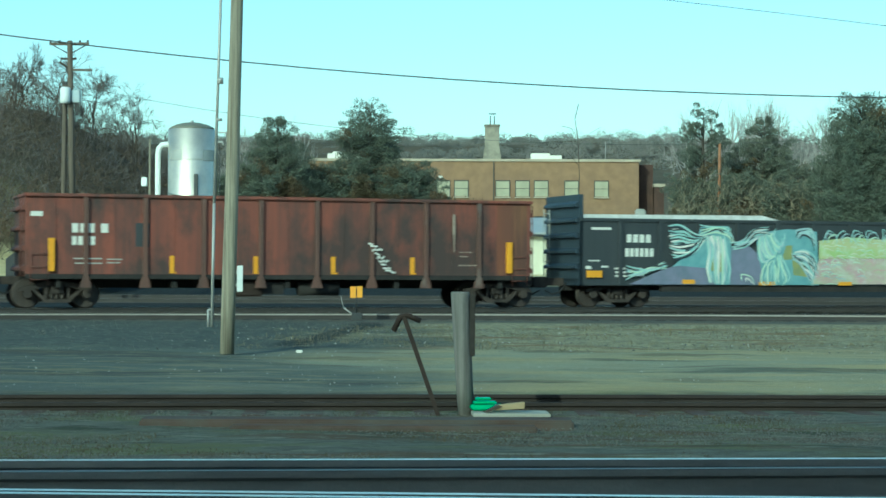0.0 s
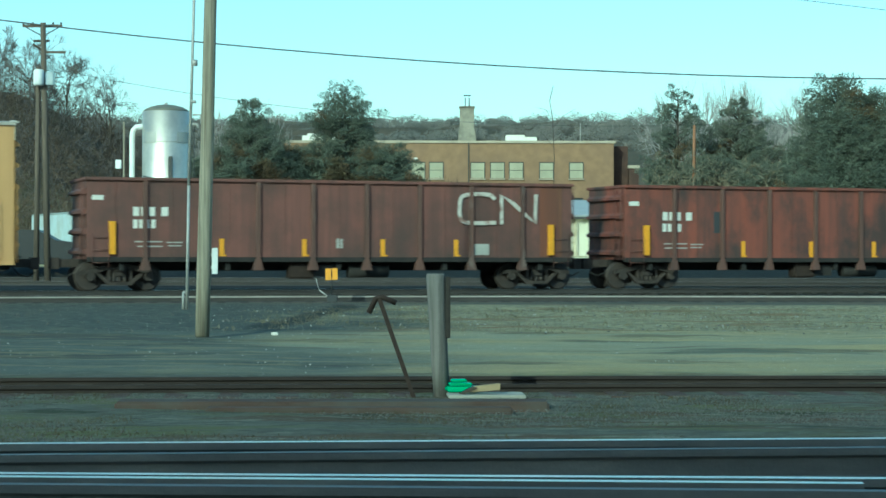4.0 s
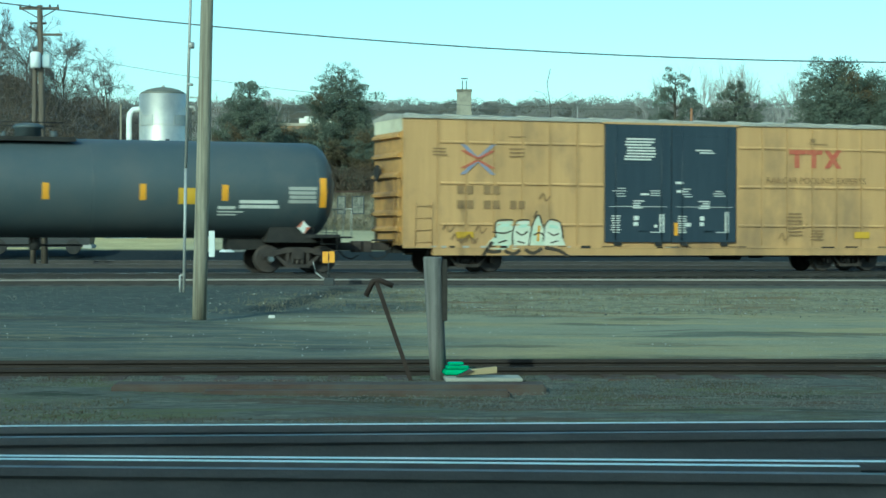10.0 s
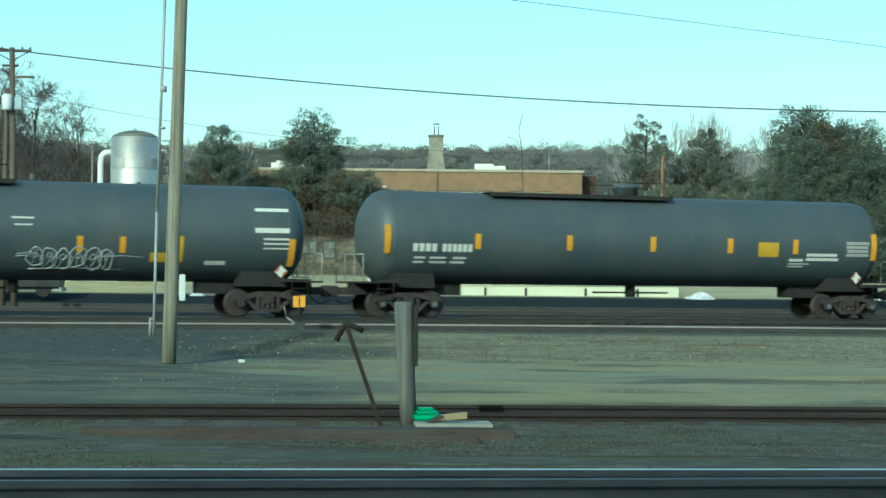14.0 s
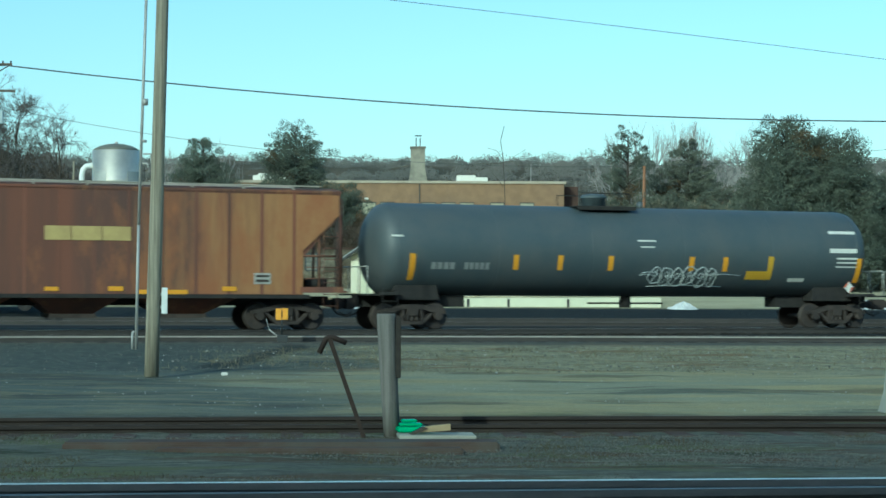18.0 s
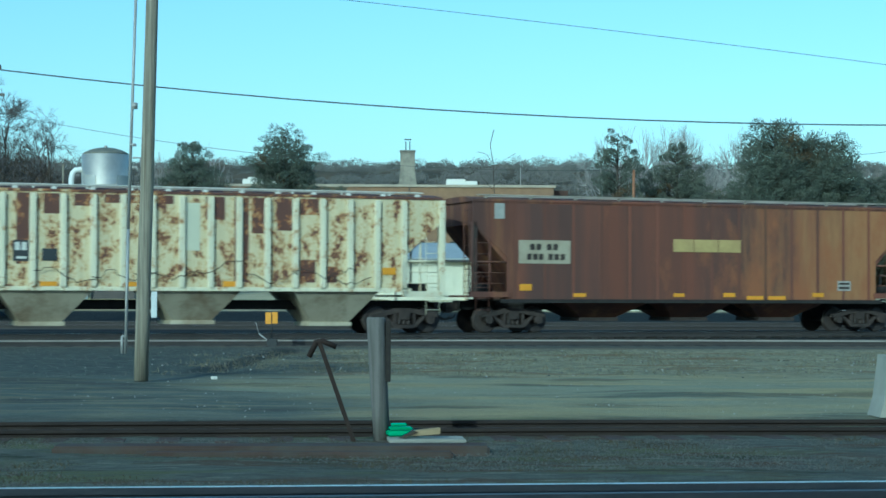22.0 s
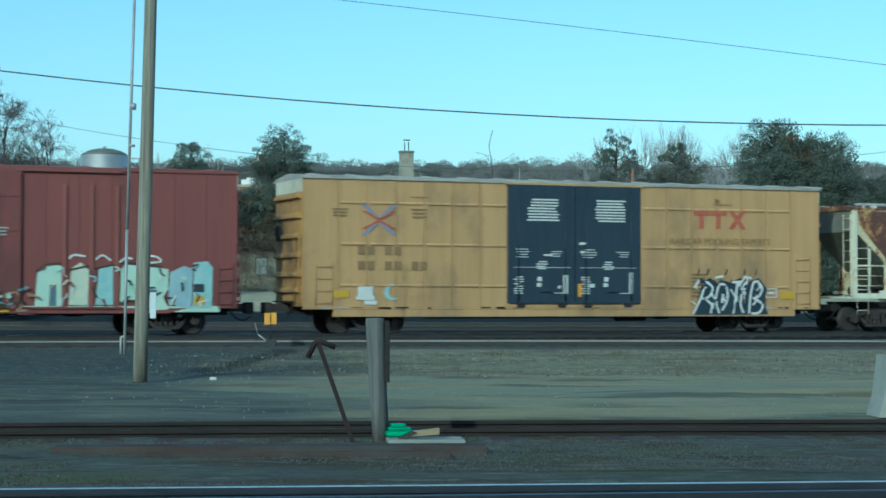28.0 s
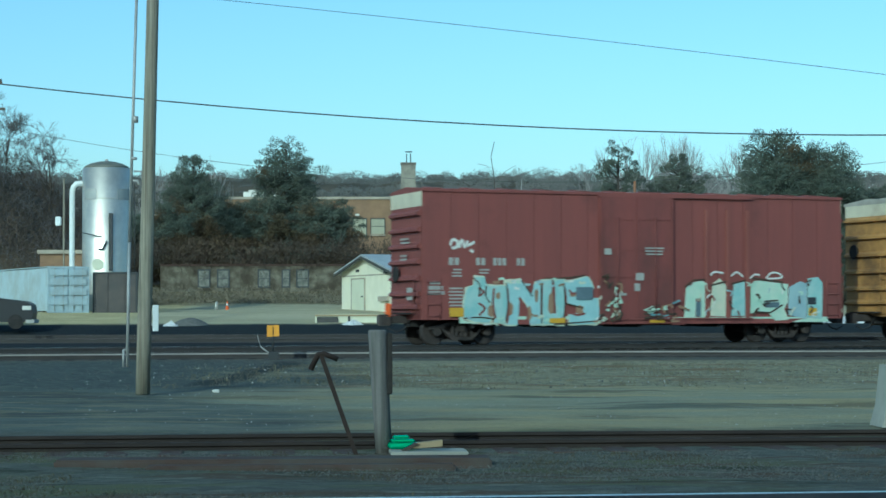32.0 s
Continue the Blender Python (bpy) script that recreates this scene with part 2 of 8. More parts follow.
M["tie"] = mat("creosoted_timber", (0.13, 0.115, 0.1), (0.08, 0.072, 0.066), 2.0, 0.8, 0.9, stretch=(1, 8, 8), vary=0.3)
M["timber"] = mat("old_red_timber", (0.1, 0.07, 0.058), (0.065, 0.052, 0.046), 2.0, 0.8, 0.9, stretch=(0.6, 8, 8), dirt=(0.1, 0.095, 0.085), dirt_amount=0.75, dirt_scale=1.5)
M["wood"] = mat("grey_weathered_wood", (0.22, 0.215, 0.2), (0.13, 0.127, 0.12), 2.0, 0.8, 0.9, stretch=(8, 8, 0.35), bump=0.5, dirt=(0.09, 0.085, 0.078), dirt_amount=0.6, dirt_scale=2.0, dirt_stretch=(6, 6, 0.4), lo=0.5, hi=0.66)
M["polewood"] = mat("pole_wood", (0.37, 0.345, 0.27), (0.22, 0.2, 0.155), 2.6, 0.95, 0.9, stretch=(9, 9, 0.22), bump=0.6, dirt=(0.11, 0.096, 0.07), dirt_amount=0.75, dirt_scale=2.2, dirt_stretch=(7, 7, 0.22), lo=0.5, hi=0.66)
M["galvpipe"] = mat("galvanised_pipe", (0.42, 0.42, 0.4), (0.33, 0.33, 0.31), 3.0, 0.7, 0.5, 0.2)
M["rusty"] = mat("rusted_iron", (0.05, 0.038, 0.032), (0.034, 0.027, 0.025), 8.0, 0.8, 0.85)
M["marker"] = mat("white_marker", (0.72, 0.76, 0.76), (0.6, 0.64, 0.64), 4.0, 0.5, 0.5, bump=0)
M["darkmetal"] = mat("dark_metal", (0.04, 0.045, 0.05), (0.06, 0.06, 0.06), 4.0, 0.7, 0.6, 0.3)
M["stainless"] = mat("stainless_steel", (0.78, 0.74, 0.64), (0.66, 0.63, 0.55), 0.8, 0.7, 0.46, 0.85, stretch=(1, 1, 0.3), bump=0.04, dirt=(0.4, 0.38, 0.33), dirt_amount=0.4, dirt_scale=0.6)
M["silocap"] = mat("silo_cap_dull", (0.2, 0.2, 0.16), (0.14, 0.14, 0.12), 1.0, 0.7, 0.6, 0.2)
M["container"] = mat("pale_blue_container_paint", (0.45, 0.55, 0.6), (0.38, 0.47, 0.52), 1.2, 0.6, 0.6, dirt=(0.3, 0.28, 0.24), dirt_amount=0.4)
M["binsteel"] = mat("dark_bin_steel", (0.06, 0.055, 0.055), (0.1, 0.085, 0.075), 0.9, 0.8, 0.6)
M["shed"] = mat("pale_yellow_siding", (0.66, 0.66, 0.5), (0.58, 0.58, 0.44), 1.0, 0.6, 0.7)
M["trimdark"] = mat("dark_trim", (0.05, 0.05, 0.045), (0.08, 0.075, 0.07), 3.0, 0.7, 0.7)
M["brick"] = mat("tan_brick", (0.275, 0.185, 0.112), (0.22, 0.148, 0.094), 1.2, 0.8, 0.85, dirt=(0.2, 0.14, 0.1), dirt_amount=0.5, dirt_scale=0.2)
# Brick darkened to carry the wing's shade; the low building's roof uses it too.
M["darkbrick"] = mat("brick_dark_shaded", (0.085, 0.055, 0.045), (0.06, 0.042, 0.036), 1.2, 0.8, 0.85)
M["stonecap"] = mat("pale_stone_coping", (0.42, 0.38, 0.3), (0.34, 0.3, 0.24), 1.0, 0.7, 0.85)
M["blind"] = mat("window_blind", (0.38, 0.375, 0.27), (0.3, 0.3, 0.22), 1.0, 0.7, 0.7)
M["glassdark"] = mat("window_glass", (0.03, 0.04, 0.045), (0.05, 0.06, 0.06), 1.0, 0.6, 0.08, bump=0)
M["whitewall"] = mat("cream_painted_siding", (0.8, 0.77, 0.6), (0.7, 0.67, 0.5), 1.0, 0.6, 0.7)
M["paleroof"] = mat("pale_metal_roofing", (0.42, 0.44, 0.44), (0.34, 0.36, 0.37), 1.2, 0.6, 0.6)
M["drywall"] = mat("weathered_low_wall", (0.2, 0.185, 0.14), (0.07, 0.06, 0.045), 1.3, 0.95, 0.9, dirt=(0.055, 0.045, 0.032), dirt_amount=0.8, dirt_scale=0.7)
M["concrete"] = mat("old_concrete", (0.42, 0.42, 0.36), (0.32, 0.32, 0.28), 1.5, 0.8, 0.85)
M["snow"] = mat("dirty_snow", (0.68, 0.69, 0.68), (0.42, 0.42, 0.4), 3.0, 0.7, 0.7)
M["needles"] = mat("pine_needles", (0.085, 0.105, 0.082), (0.105, 0.12, 0.088), 0.5, 0.9, 0.75, bump=0)
M["deadwood"] = mat("reddish_dead_wood", (0.3, 0.16, 0.09), (0.2, 0.11, 0.07), 2.0, 0.8, 0.9, stretch=(6, 6, 0.3))
M["needles_grey"] = mat("grey_green_needles", (0.12, 0.13, 0.095), (0.085, 0.1, 0.075), 0.5, 0.9, 0.75, bump=0)
M["needles_brown"] = mat("browning_foliage", (0.13, 0.095, 0.058), (0.085, 0.08, 0.05), 0.4, 0.9, 0.8, bump=0)
M["bark"] = mat("grey_bark", (0.09, 0.077, 0.065), (0.055, 0.05, 0.045), 2.0, 0.8, 0.95)
M["twig"] = mat("bare_twigs", (0.17, 0.155, 0.148), (0.115, 0.106, 0.102), 0.6, 0.8, 0.95, bump=0)
M["brush"] = mat("dry_brush", (0.105, 0.078, 0.055), (0.07, 0.06, 0.05), 0.12, 0.9, 0.95, bump=0)
# Bare wood made paler: the haze of distance is put into this colour.
M["farwood"] = mat("distant_hazy_wood", (0.2, 0.195, 0.185), (0.155, 0.16, 0.155), 0.02, 0.9, 0.95, bump=0)
M["drygrass"] = mat("dry_grass", (0.2, 0.18, 0.115), (0.13, 0.12, 0.085), 0.4, 0.9, 0.95, bump=0)
M["weedmat"] = mat("low_dead_weeds", (0.1, 0.095, 0.06), (0.07, 0.06, 0.042), 0.8, 0.9, 0.95, bump=0)
M["stone"] = mat("ballast_stone", (0.12, 0.117, 0.106), (0.19, 0.185, 0.165), 6.0, 0.9, 0.9, bump=0.1)
M["palestone"] = mat("pale_limestone", (0.45, 0.44, 0.39), (0.34, 0.33, 0.29), 6.0, 0.8, 0.9, bump=0.1)
M["greenbottle"] = mat("green_plastic", (0.02, 0.5, 0.22), (0.015, 0.4, 0.18), 3.0, 0.5, 0.35, bump=0)
M["board"] = mat("pale_board", (0.42, 0.34, 0.2), (0.33, 0.26, 0.16), 3.0, 0.7, 0.85)
M["orange"] = mat("cone_orange", (0.75, 0.15, 0.03), (0.65, 0.12, 0.03), 3.0, 0.5, 0.6, bump=0)
M["wire"] = mat("black_wire", (0.05, 0.06, 0.06), (0.07, 0.075, 0.075), 3.0, 0.5, 0.6, bump=0)
M["boxdoor"] = mat("boxcar_door_red", (0.215, 0.064, 0.054), (0.17, 0.055, 0.048), 0.8, 0.6, 0.6, stretch=STREAK, dirt=(0.06, 0.035, 0.03), dirt_amount=0.45, dirt_scale=0.55, dirt_stretch=(1, 1, 0.5), lo=0.44, hi=0.6)
M["boxpost"] = mat("boxcar_faded_post", (0.26, 0.09, 0.07), (0.2, 0.07, 0.055), 1.5, 0.7, 0.65, stretch=STREAK)
M["skyblue"] = mat("spray_blue_grey", (0.34, 0.46, 0.5), (0.42, 0.56, 0.56), 2.5, 0.8, 0.6, bump=0)
M["palecream"] = mat("spray_pale_cream", (0.7, 0.7, 0.56), (0.6, 0.62, 0.48), 2.0, 0.8, 0.6, bump=0)
M["creamtag"] = mat("spray_cream", (0.66, 0.66, 0.5), (0.5, 0.6, 0.46), 2.0, 0.8, 0.6, bump=0)
# Pale steel: sunlight on the rail heads is put into this colour.
M["railsunlit"] = mat("rail_pale_sunlit", (0.42, 0.4, 0.36), (0.3, 0.28, 0.25), 3.0, 0.7, 0.5, 0.2, stretch=(0.2, 1, 1))
# Back-track ballast, darkened further to match the shade painted under the train.
M["darkballast"] = mat("dark_ballast_shaded", (0.034, 0.036, 0.038), (0.022, 0.024, 0.027), 2.0, 0.8, 0.95)
M["raildark"] = mat("rail_dark_brown", (0.05, 0.045, 0.042), (0.035, 0.033, 0.032), 4.0, 0.8, 0.7, stretch=(0.3, 1, 1))
M["tiedark"] = mat("dark_timber", (0.05, 0.046, 0.042), (0.035, 0.033, 0.031), 2.0, 0.8, 0.9, stretch=(1, 8, 8), vary=0.3)
M["palebrush"] = mat("pale_dry_brush", (0.23, 0.195, 0.135), (0.165, 0.155, 0.12), 0.12, 0.9, 0.95, bump=0)
M["dullpatch"] = mat("grey_plate", (0.45, 0.46, 0.45), (0.36, 0.37, 0.37), 2.0, 0.6, 0.6, 0.6, bump=0)
M["darkpole"] = mat("dark_pole_wood", (0.15, 0.125, 0.1), (0.09, 0.078, 0.066), 2.0, 0.8, 0.9, stretch=(8, 8, 0.3), bump=0.3)
M["dullblue"] = mat("spray_grey_blue", (0.14, 0.19, 0.22), (0.1, 0.14, 0.17), 2.0, 0.7, 0.6, bump=0)
M["skypale"] = mat("spray_pale_sky", (0.42, 0.62, 0.62), (0.34, 0.54, 0.56), 2.5, 0.8, 0.6, bump=0)
M["tangap"] = mat("spray_tan", (0.33, 0.22, 0.13), (0.26, 0.17, 0.11), 2.0, 0.7, 0.7, bump=0)
M["teal"] = mat("spray_teal", (0.17, 0.33, 0.36), (0.24, 0.42, 0.44), 2.5, 0.8, 0.6, bump=0)
M["olive"] = mat("spray_olive", (0.32, 0.33, 0.12), (0.2, 0.26, 0.14), 2.5, 0.8, 0.6, bump=0)
M["violet"] = mat("spray_violet", (0.2, 0.21, 0.3), (0.14, 0.17, 0.22), 2.0, 0.8, 0.6, bump=0)
M["mallow"] = mat("spray_pink_lime", (0.5, 0.33, 0.36), (0.46, 0.5, 0.33), 1.3, 0.95, 0.6, stretch=(1, 1, 1.6), bump=0, dirt=(0.55, 0.55, 0.5), dirt_amount=0.6, dirt_scale=2.5, lo=0.5, hi=0.6)
M["limefield"] = mat("spray_lime_field", (0.42, 0.55, 0.22), (0.52, 0.5, 0.3), 1.4, 0.95, 0.6, stretch=(0.6, 1, 1.4), bump=0, dirt=(0.5, 0.6, 0.42), dirt_amount=0.6, dirt_scale=2.5, lo=0.5, hi=0.6)
M["paletwig"] = mat("pale_fine_twigs", (0.36, 0.345, 0.33), (0.25, 0.24, 0.235), 0.6, 0.8, 0.95, bump=0)
M["dullpane"] = mat("dusty_pane", (0.2, 0.2, 0.165), (0.07, 0.07, 0.06), 3.0, 0.95, 0.4, bump=0)
M["carblack"] = mat("black_car_paint", (0.012, 0.014, 0.018), (0.018, 0.02, 0.024), 1.0, 0.5, 0.45, bump=0)
M["masonry"] = mat("weathered_masonry", (0.3, 0.285, 0.235), (0.22, 0.21, 0.175), 1.0, 0.8, 0.9, dirt=(0.13, 0.125, 0.11), dirt_amount=0.6, dirt_scale=0.5)


# ---- mesh helpers ----
def link_mesh(name, verts, faces, material, parent=None, label=""):
    me = bpy.data.meshes.new(name)
    me.from_pydata(verts, [], faces)
    me.materials.append(material)
    ob = new(name, me)
    if parent:
        ob.parent = parent
    if label:
        ob["label"] = label
    return ob


def part(name, bm, material, parent, label=""):
    me = bpy.data.meshes.new(name)
    bmesh.ops.recalc_face_normals(bm, faces=bm.faces)
    bm.to_mesh(me)
    bm.free()
    me.materials.append(material)
    ob = new(name, me)
    if parent:
        ob.parent = parent
    if label:
        ob["label"] = label
    return ob


def thing(name, m, label, category, group="", kind=""):
    ob = new(name)
    ob.matrix_basis = m
    ob.empty_display_size = 0.3
    return tagged(ob, label, category, group, kind)


def box(bm, x0, x1, y0, y1, z0, z1, bevel=0.0):
    v = [bm.verts.new((x, y, z)) for x in (x0, x1) for y in (y0, y1) for z in (z0, z1)]
    fs = [bm.faces.new([v[i] for i in f]) for f in ((0, 1, 3, 2), (4, 6, 7, 5), (0, 4, 5, 1), (2, 3, 7, 6), (0, 2, 6, 4), (1, 5, 7, 3))]
    if bevel:
        es = list({e for f in fs for e in f.edges})
        bmesh.ops.bevel(bm, geom=es, offset=bevel, segments=2, affect="EDGES")
    return bm


def boxes(rows, bevel=0.0):
    bm = bmesh.new()
    for r in rows:
        box(bm, *r, bevel=bevel)
    return bm


def prism(bm, poly, y0, y1):
    """A polygon of (x, z), drawn out from y0 to y1."""
    a = [bm.verts.new((x, y0, z)) for x, z in poly]
    b = [bm.verts.new((x, y1, z)) for x, z in poly]
    n = len(poly)
    bm.faces.new(a)
    bm.faces.new(b[::-1])
    for i in range(n):
        bm.faces.new((a[i], b[i], b[(i + 1) % n], a[(i + 1) % n]))
    return bm


def cross(bm, poly, x0, x1):
    """A polygon of (y, z), drawn out from x0 to x1."""
    a = [bm.verts.new((x0, y, z)) for y, z in poly]
    b = [bm.verts.new((x1, y, z)) for y, z in poly]
    n = len(poly)
    bm.faces.new(a)
    bm.faces.new(b[::-1])
    for i in range(n):
        bm.faces.new((a[i], b[i], b[(i + 1) % n], a[(i + 1) % n]))
    return bm


def tube(bm, p, q, r, r2=None, n=10, caps=True):
    p, q = Vector(p), Vector(q)
    w = (q - p).normalized()
    u = w.orthogonal().normalized()
    v = w.cross(u)
    ring = [[bm.verts.new(c + (u * math.cos(k) + v * math.sin(k)) * s) for k in [2 * math.pi * i / n for i in range(n)]]
            for c, s in ((p, r), (q, r if r2 is None else r2))]
    for i in range(n):
        bm.faces.new((ring[0][i], ring[0][(i + 1) % n], ring[1][(i + 1) % n], ring[1][i])).smooth = True
    if caps:
        bm.faces.new(ring[0][::-1])
        bm.faces.new(ring[1])
    return bm


def shaft(bm, rings, n=16):
    """A round shaft through (point, radius) rings, stood upright."""
    rows = [[bm.verts.new(Vector(p) + Vector((math.cos(2 * math.pi * i / n) * r, math.sin(2 * math.pi * i / n) * r, 0))) for i in range(n)] for p, r in rings]
    for a, b in zip(rows, rows[1:]):
        for i in range(n):
            bm.faces.new((a[i], a[(i + 1) % n], b[(i + 1) % n], b[i])).smooth = True
    bm.faces.new(rows[0][::-1])
    bm.faces.new(rows[-1])
    return bm


def tubes(rows, n=8):
    bm = bmesh.new()
    for r in rows:
        tube(bm, *r, n=n)
    return bm


def polyline(bm, pts, r, n=6):
    """One bent tube through the points."""
    pts = [Vector(p) for p in pts]
    rings, u = [], None
    for i, p in enumerate(pts):
        w = (pts[min(i + 1, len(pts) - 1)] - pts[max(i - 1, 0)]).normalized()
        u = w.orthogonal().normalized() if u is None else (u - w * u.dot(w)).normalized()
        v = w.cross(u)
        rings.append([bm.verts.new(p + (u * math.cos(k) + v * math.sin(k)) * r) for k in [2 * math.pi * j / n for j in range(n)]])
    for a, b in zip(rings, rings[1:]):
        for j in range(n):
            bm.faces.new((a[j], a[(j + 1) % n], b[(j + 1) % n], b[j])).smooth = True
    bm.faces.new(rings[0][::-1])
    bm.faces.new(rings[-1])
    return bm


def smooth(ctl):
    """A rounded curve through the points."""
    pts = []
    for k in range(len(ctl) - 1):
        p0, p1, p2, p3 = ctl[max(k - 1, 0)], ctl[k], ctl[k + 1], ctl[min(k + 2, len(ctl) - 1)]
        for s in (0, 0.25, 0.5, 0.75):
            pts.append(tuple(0.5 * (2 * b + (d - a) * s + (2 * a - 5 * b + 4 * d - e) * s * s + (3 * b - a - 3 * d + e) * s ** 3) for a, b, d, e in zip(p0, p1, p2, p3)))
    return pts + [tuple(ctl[-1])]


def ribbon(bm, pts, wid, y0, y1):
    """A flat painted stroke through (x, z) points, from y0 (front) to y1."""
    rows, m = [], len(pts)
    for i, (x, z) in enumerate(pts):
        a, b = pts[max(i - 1, 0)], pts[min(i + 1, m - 1)]
        d = math.hypot(b[0] - a[0], b[1] - a[1]) or 1.0
        w = wid[i] if isinstance(wid, (list, tuple)) else wid
        nx, nz = -(b[1] - a[1]) / d * w, (b[0] - a[0]) / d * w
        rows.append([bm.verts.new(p) for p in ((x + nx, y0, z + nz), (x - nx, y0, z - nz), (x - nx, y1, z - nz), (x + nx, y1, z + nz))])
    for a, b in zip(rows, rows[1:]):
        for k in range(4):
            bm.faces.new((a[k], a[(k + 1) % 4], b[(k + 1) % 4], b[k]))
    bm.faces.new(rows[0][::-1])
    bm.faces.new(rows[-1])
    return bm


def lathe(bm, profile, axis="z", n=40, centre=(0, 0, 0)):
    """Rings of (along, radius) round an axis through the centre."""
    rings = []
    for a, r in profile:
        row = []
        for i in range(n):
            c, s = r * math.cos(2 * math.pi * i / n), r * math.sin(2 * math.pi * i / n)
            co = (c, s, a) if axis == "z" else (a, c, s)
            row.append(bm.verts.new(Vector(co) + Vector(centre)))
        rings.append(row)
    for a, b in zip(rings, rings[1:]):
        for i in range(n):
            bm.faces.new((a[i], a[(i + 1) % n], b[(i + 1) % n], b[i])).smooth = True
    bm.faces.new(rings[0][::-1])
    bm.faces.new(rings[-1])
    return bm


def letters(name, text, x, z, y, size, material, parent, label="", spread=1.0, narrow=1.0, fat=0.0):
    """Text that stands on a wall and faces the camera's side (-y)."""
    cu = bpy.data.curves.new(name, "FONT")
    cu.body, cu.size, cu.extrude, cu.space_character, cu.align_x, cu.offset = text, size, 0.003, spread, "CENTER", fat
    tmp = bpy.data.objects.new(name, cu)
    scene.collection.objects.link(tmp)
    bpy.context.view_layer.update()
    me = bpy.data.meshes.new_from_object(tmp.evaluated_get(bpy.context.evaluated_depsgraph_get()))
    bpy.data.objects.remove(tmp)
    me.transform(Matrix.Translation((x, y, z)) @ Matrix.Rotation(radians(90), 4, "X") @ Matrix.Diagonal((narrow, 1, 1, 1)))
    me.materials.clear()
    me.materials.append(material)
    ob = new(name, me)
    ob.parent = parent
    if label:
        ob["label"] = label
    return ob


def bars(name, rows, y, material, parent, label=""):
    """Flat bars (x0, x1, z0, z1) that lie 4 mm proud on a side, each a part of its own; only fine stencils stay joined."""
    if name.endswith("stencils") or name == "stencil_lines":
        ob = part(name, boxes([(a, b, y - 0.006, y, c, d) for a, b, c, d in rows]), material, parent, label)
        return tagged(ob, kind="stuff")
    for a, b, c, d in rows:
        part(name, boxes([(a, b, y - 0.006, y, c, d)]), material, parent, label)
    return None


# ---- ground ----
PROFILE = ((-400, -0.1), (4, -0.08), (11.2, -0.08), (12.6, -0.24), (16, -0.32), (23, -0.33), (42, -0.27), (48.5, -0.27), (50.5, -0.21), (70, -0.2),
           (93, -0.15), (97, 0.36), (103, 0.75), (109, 1.08), (134, 1.45), (142, 2.4), (152, 3.2), (195, 4.2), (300, 9), (600, 41), (900, 42), (3500, 30))
PY, PZ = [a for a, b in PROFILE], [b for a, b in PROFILE]


def ground_z(x, y):
    z = float(np.interp(y, PY, PZ))
    # the wooded slope on the far left
    if y > 100:
        k = max(0.0, min(1.0, (-21 - x) / 23.0))
        z += 15.0 * (k * k * (3 - 2 * k)) * max(0.0, min(1.0, (y - 122) / 75.0)) * max(0.0, min(1.0, (236 - y) / 48.0))
    return z


def build_ground():
    def steps(lo, hi, parts):
        out = [lo]
        for end, step in parts:
            while out[-1] + step < end - 1e-6:
                out.append(out[-1] + step)
            out.append(end)
        return out
    ys = steps(-400, 3500, ((-20, 60), (4, 4), (30, 0.25), (60, 0.6), (112, 1.0), (200, 4), (640, 20), (3500, 200)))
    xs = steps(-3000, 3000, ((-200, 350), (-60, 10), (-14, 2), (14, 0.35), (60, 2), (200, 10), (3000, 350)))
    verts, faces = [], []
    for y in ys:
        for x in xs:
            z = ground_z(x, y)
            if 11.5 < y < 50:
                z += 0.05 * noise.noise((x * 0.35, y * 0.5, 0)) + 0.018 * noise.noise((x * 2.2, y * 2.2, 3))
            elif y > 96:
                z += 0.25 * noise.noise((x * 0.1, y * 0.1, 7)) * min(1, (y - 96) / 30)
            if y > 380:
                z += (5 * noise.noise((x * 0.012, y * 0.01, 5)) + 2.2 * noise.noise((x * 0.07, y * 0.03, 9))) * min(1, (y - 380) / 150)
            verts.append((x, y, z))
    w = len(xs)
    for j in range(len(ys) - 1):
        for i in range(w - 1):
            a = j * w + i
            faces.append((a, a + 1, a + w + 1, a + w))
    ob = link_mesh("ground", verts, faces, ground_material())
    for p in ob.data.polygons:
        p.use_smooth = True
    return tagged(ob, "gravel yard ground with packed dirt road and dry verge", "ground", kind="structure")


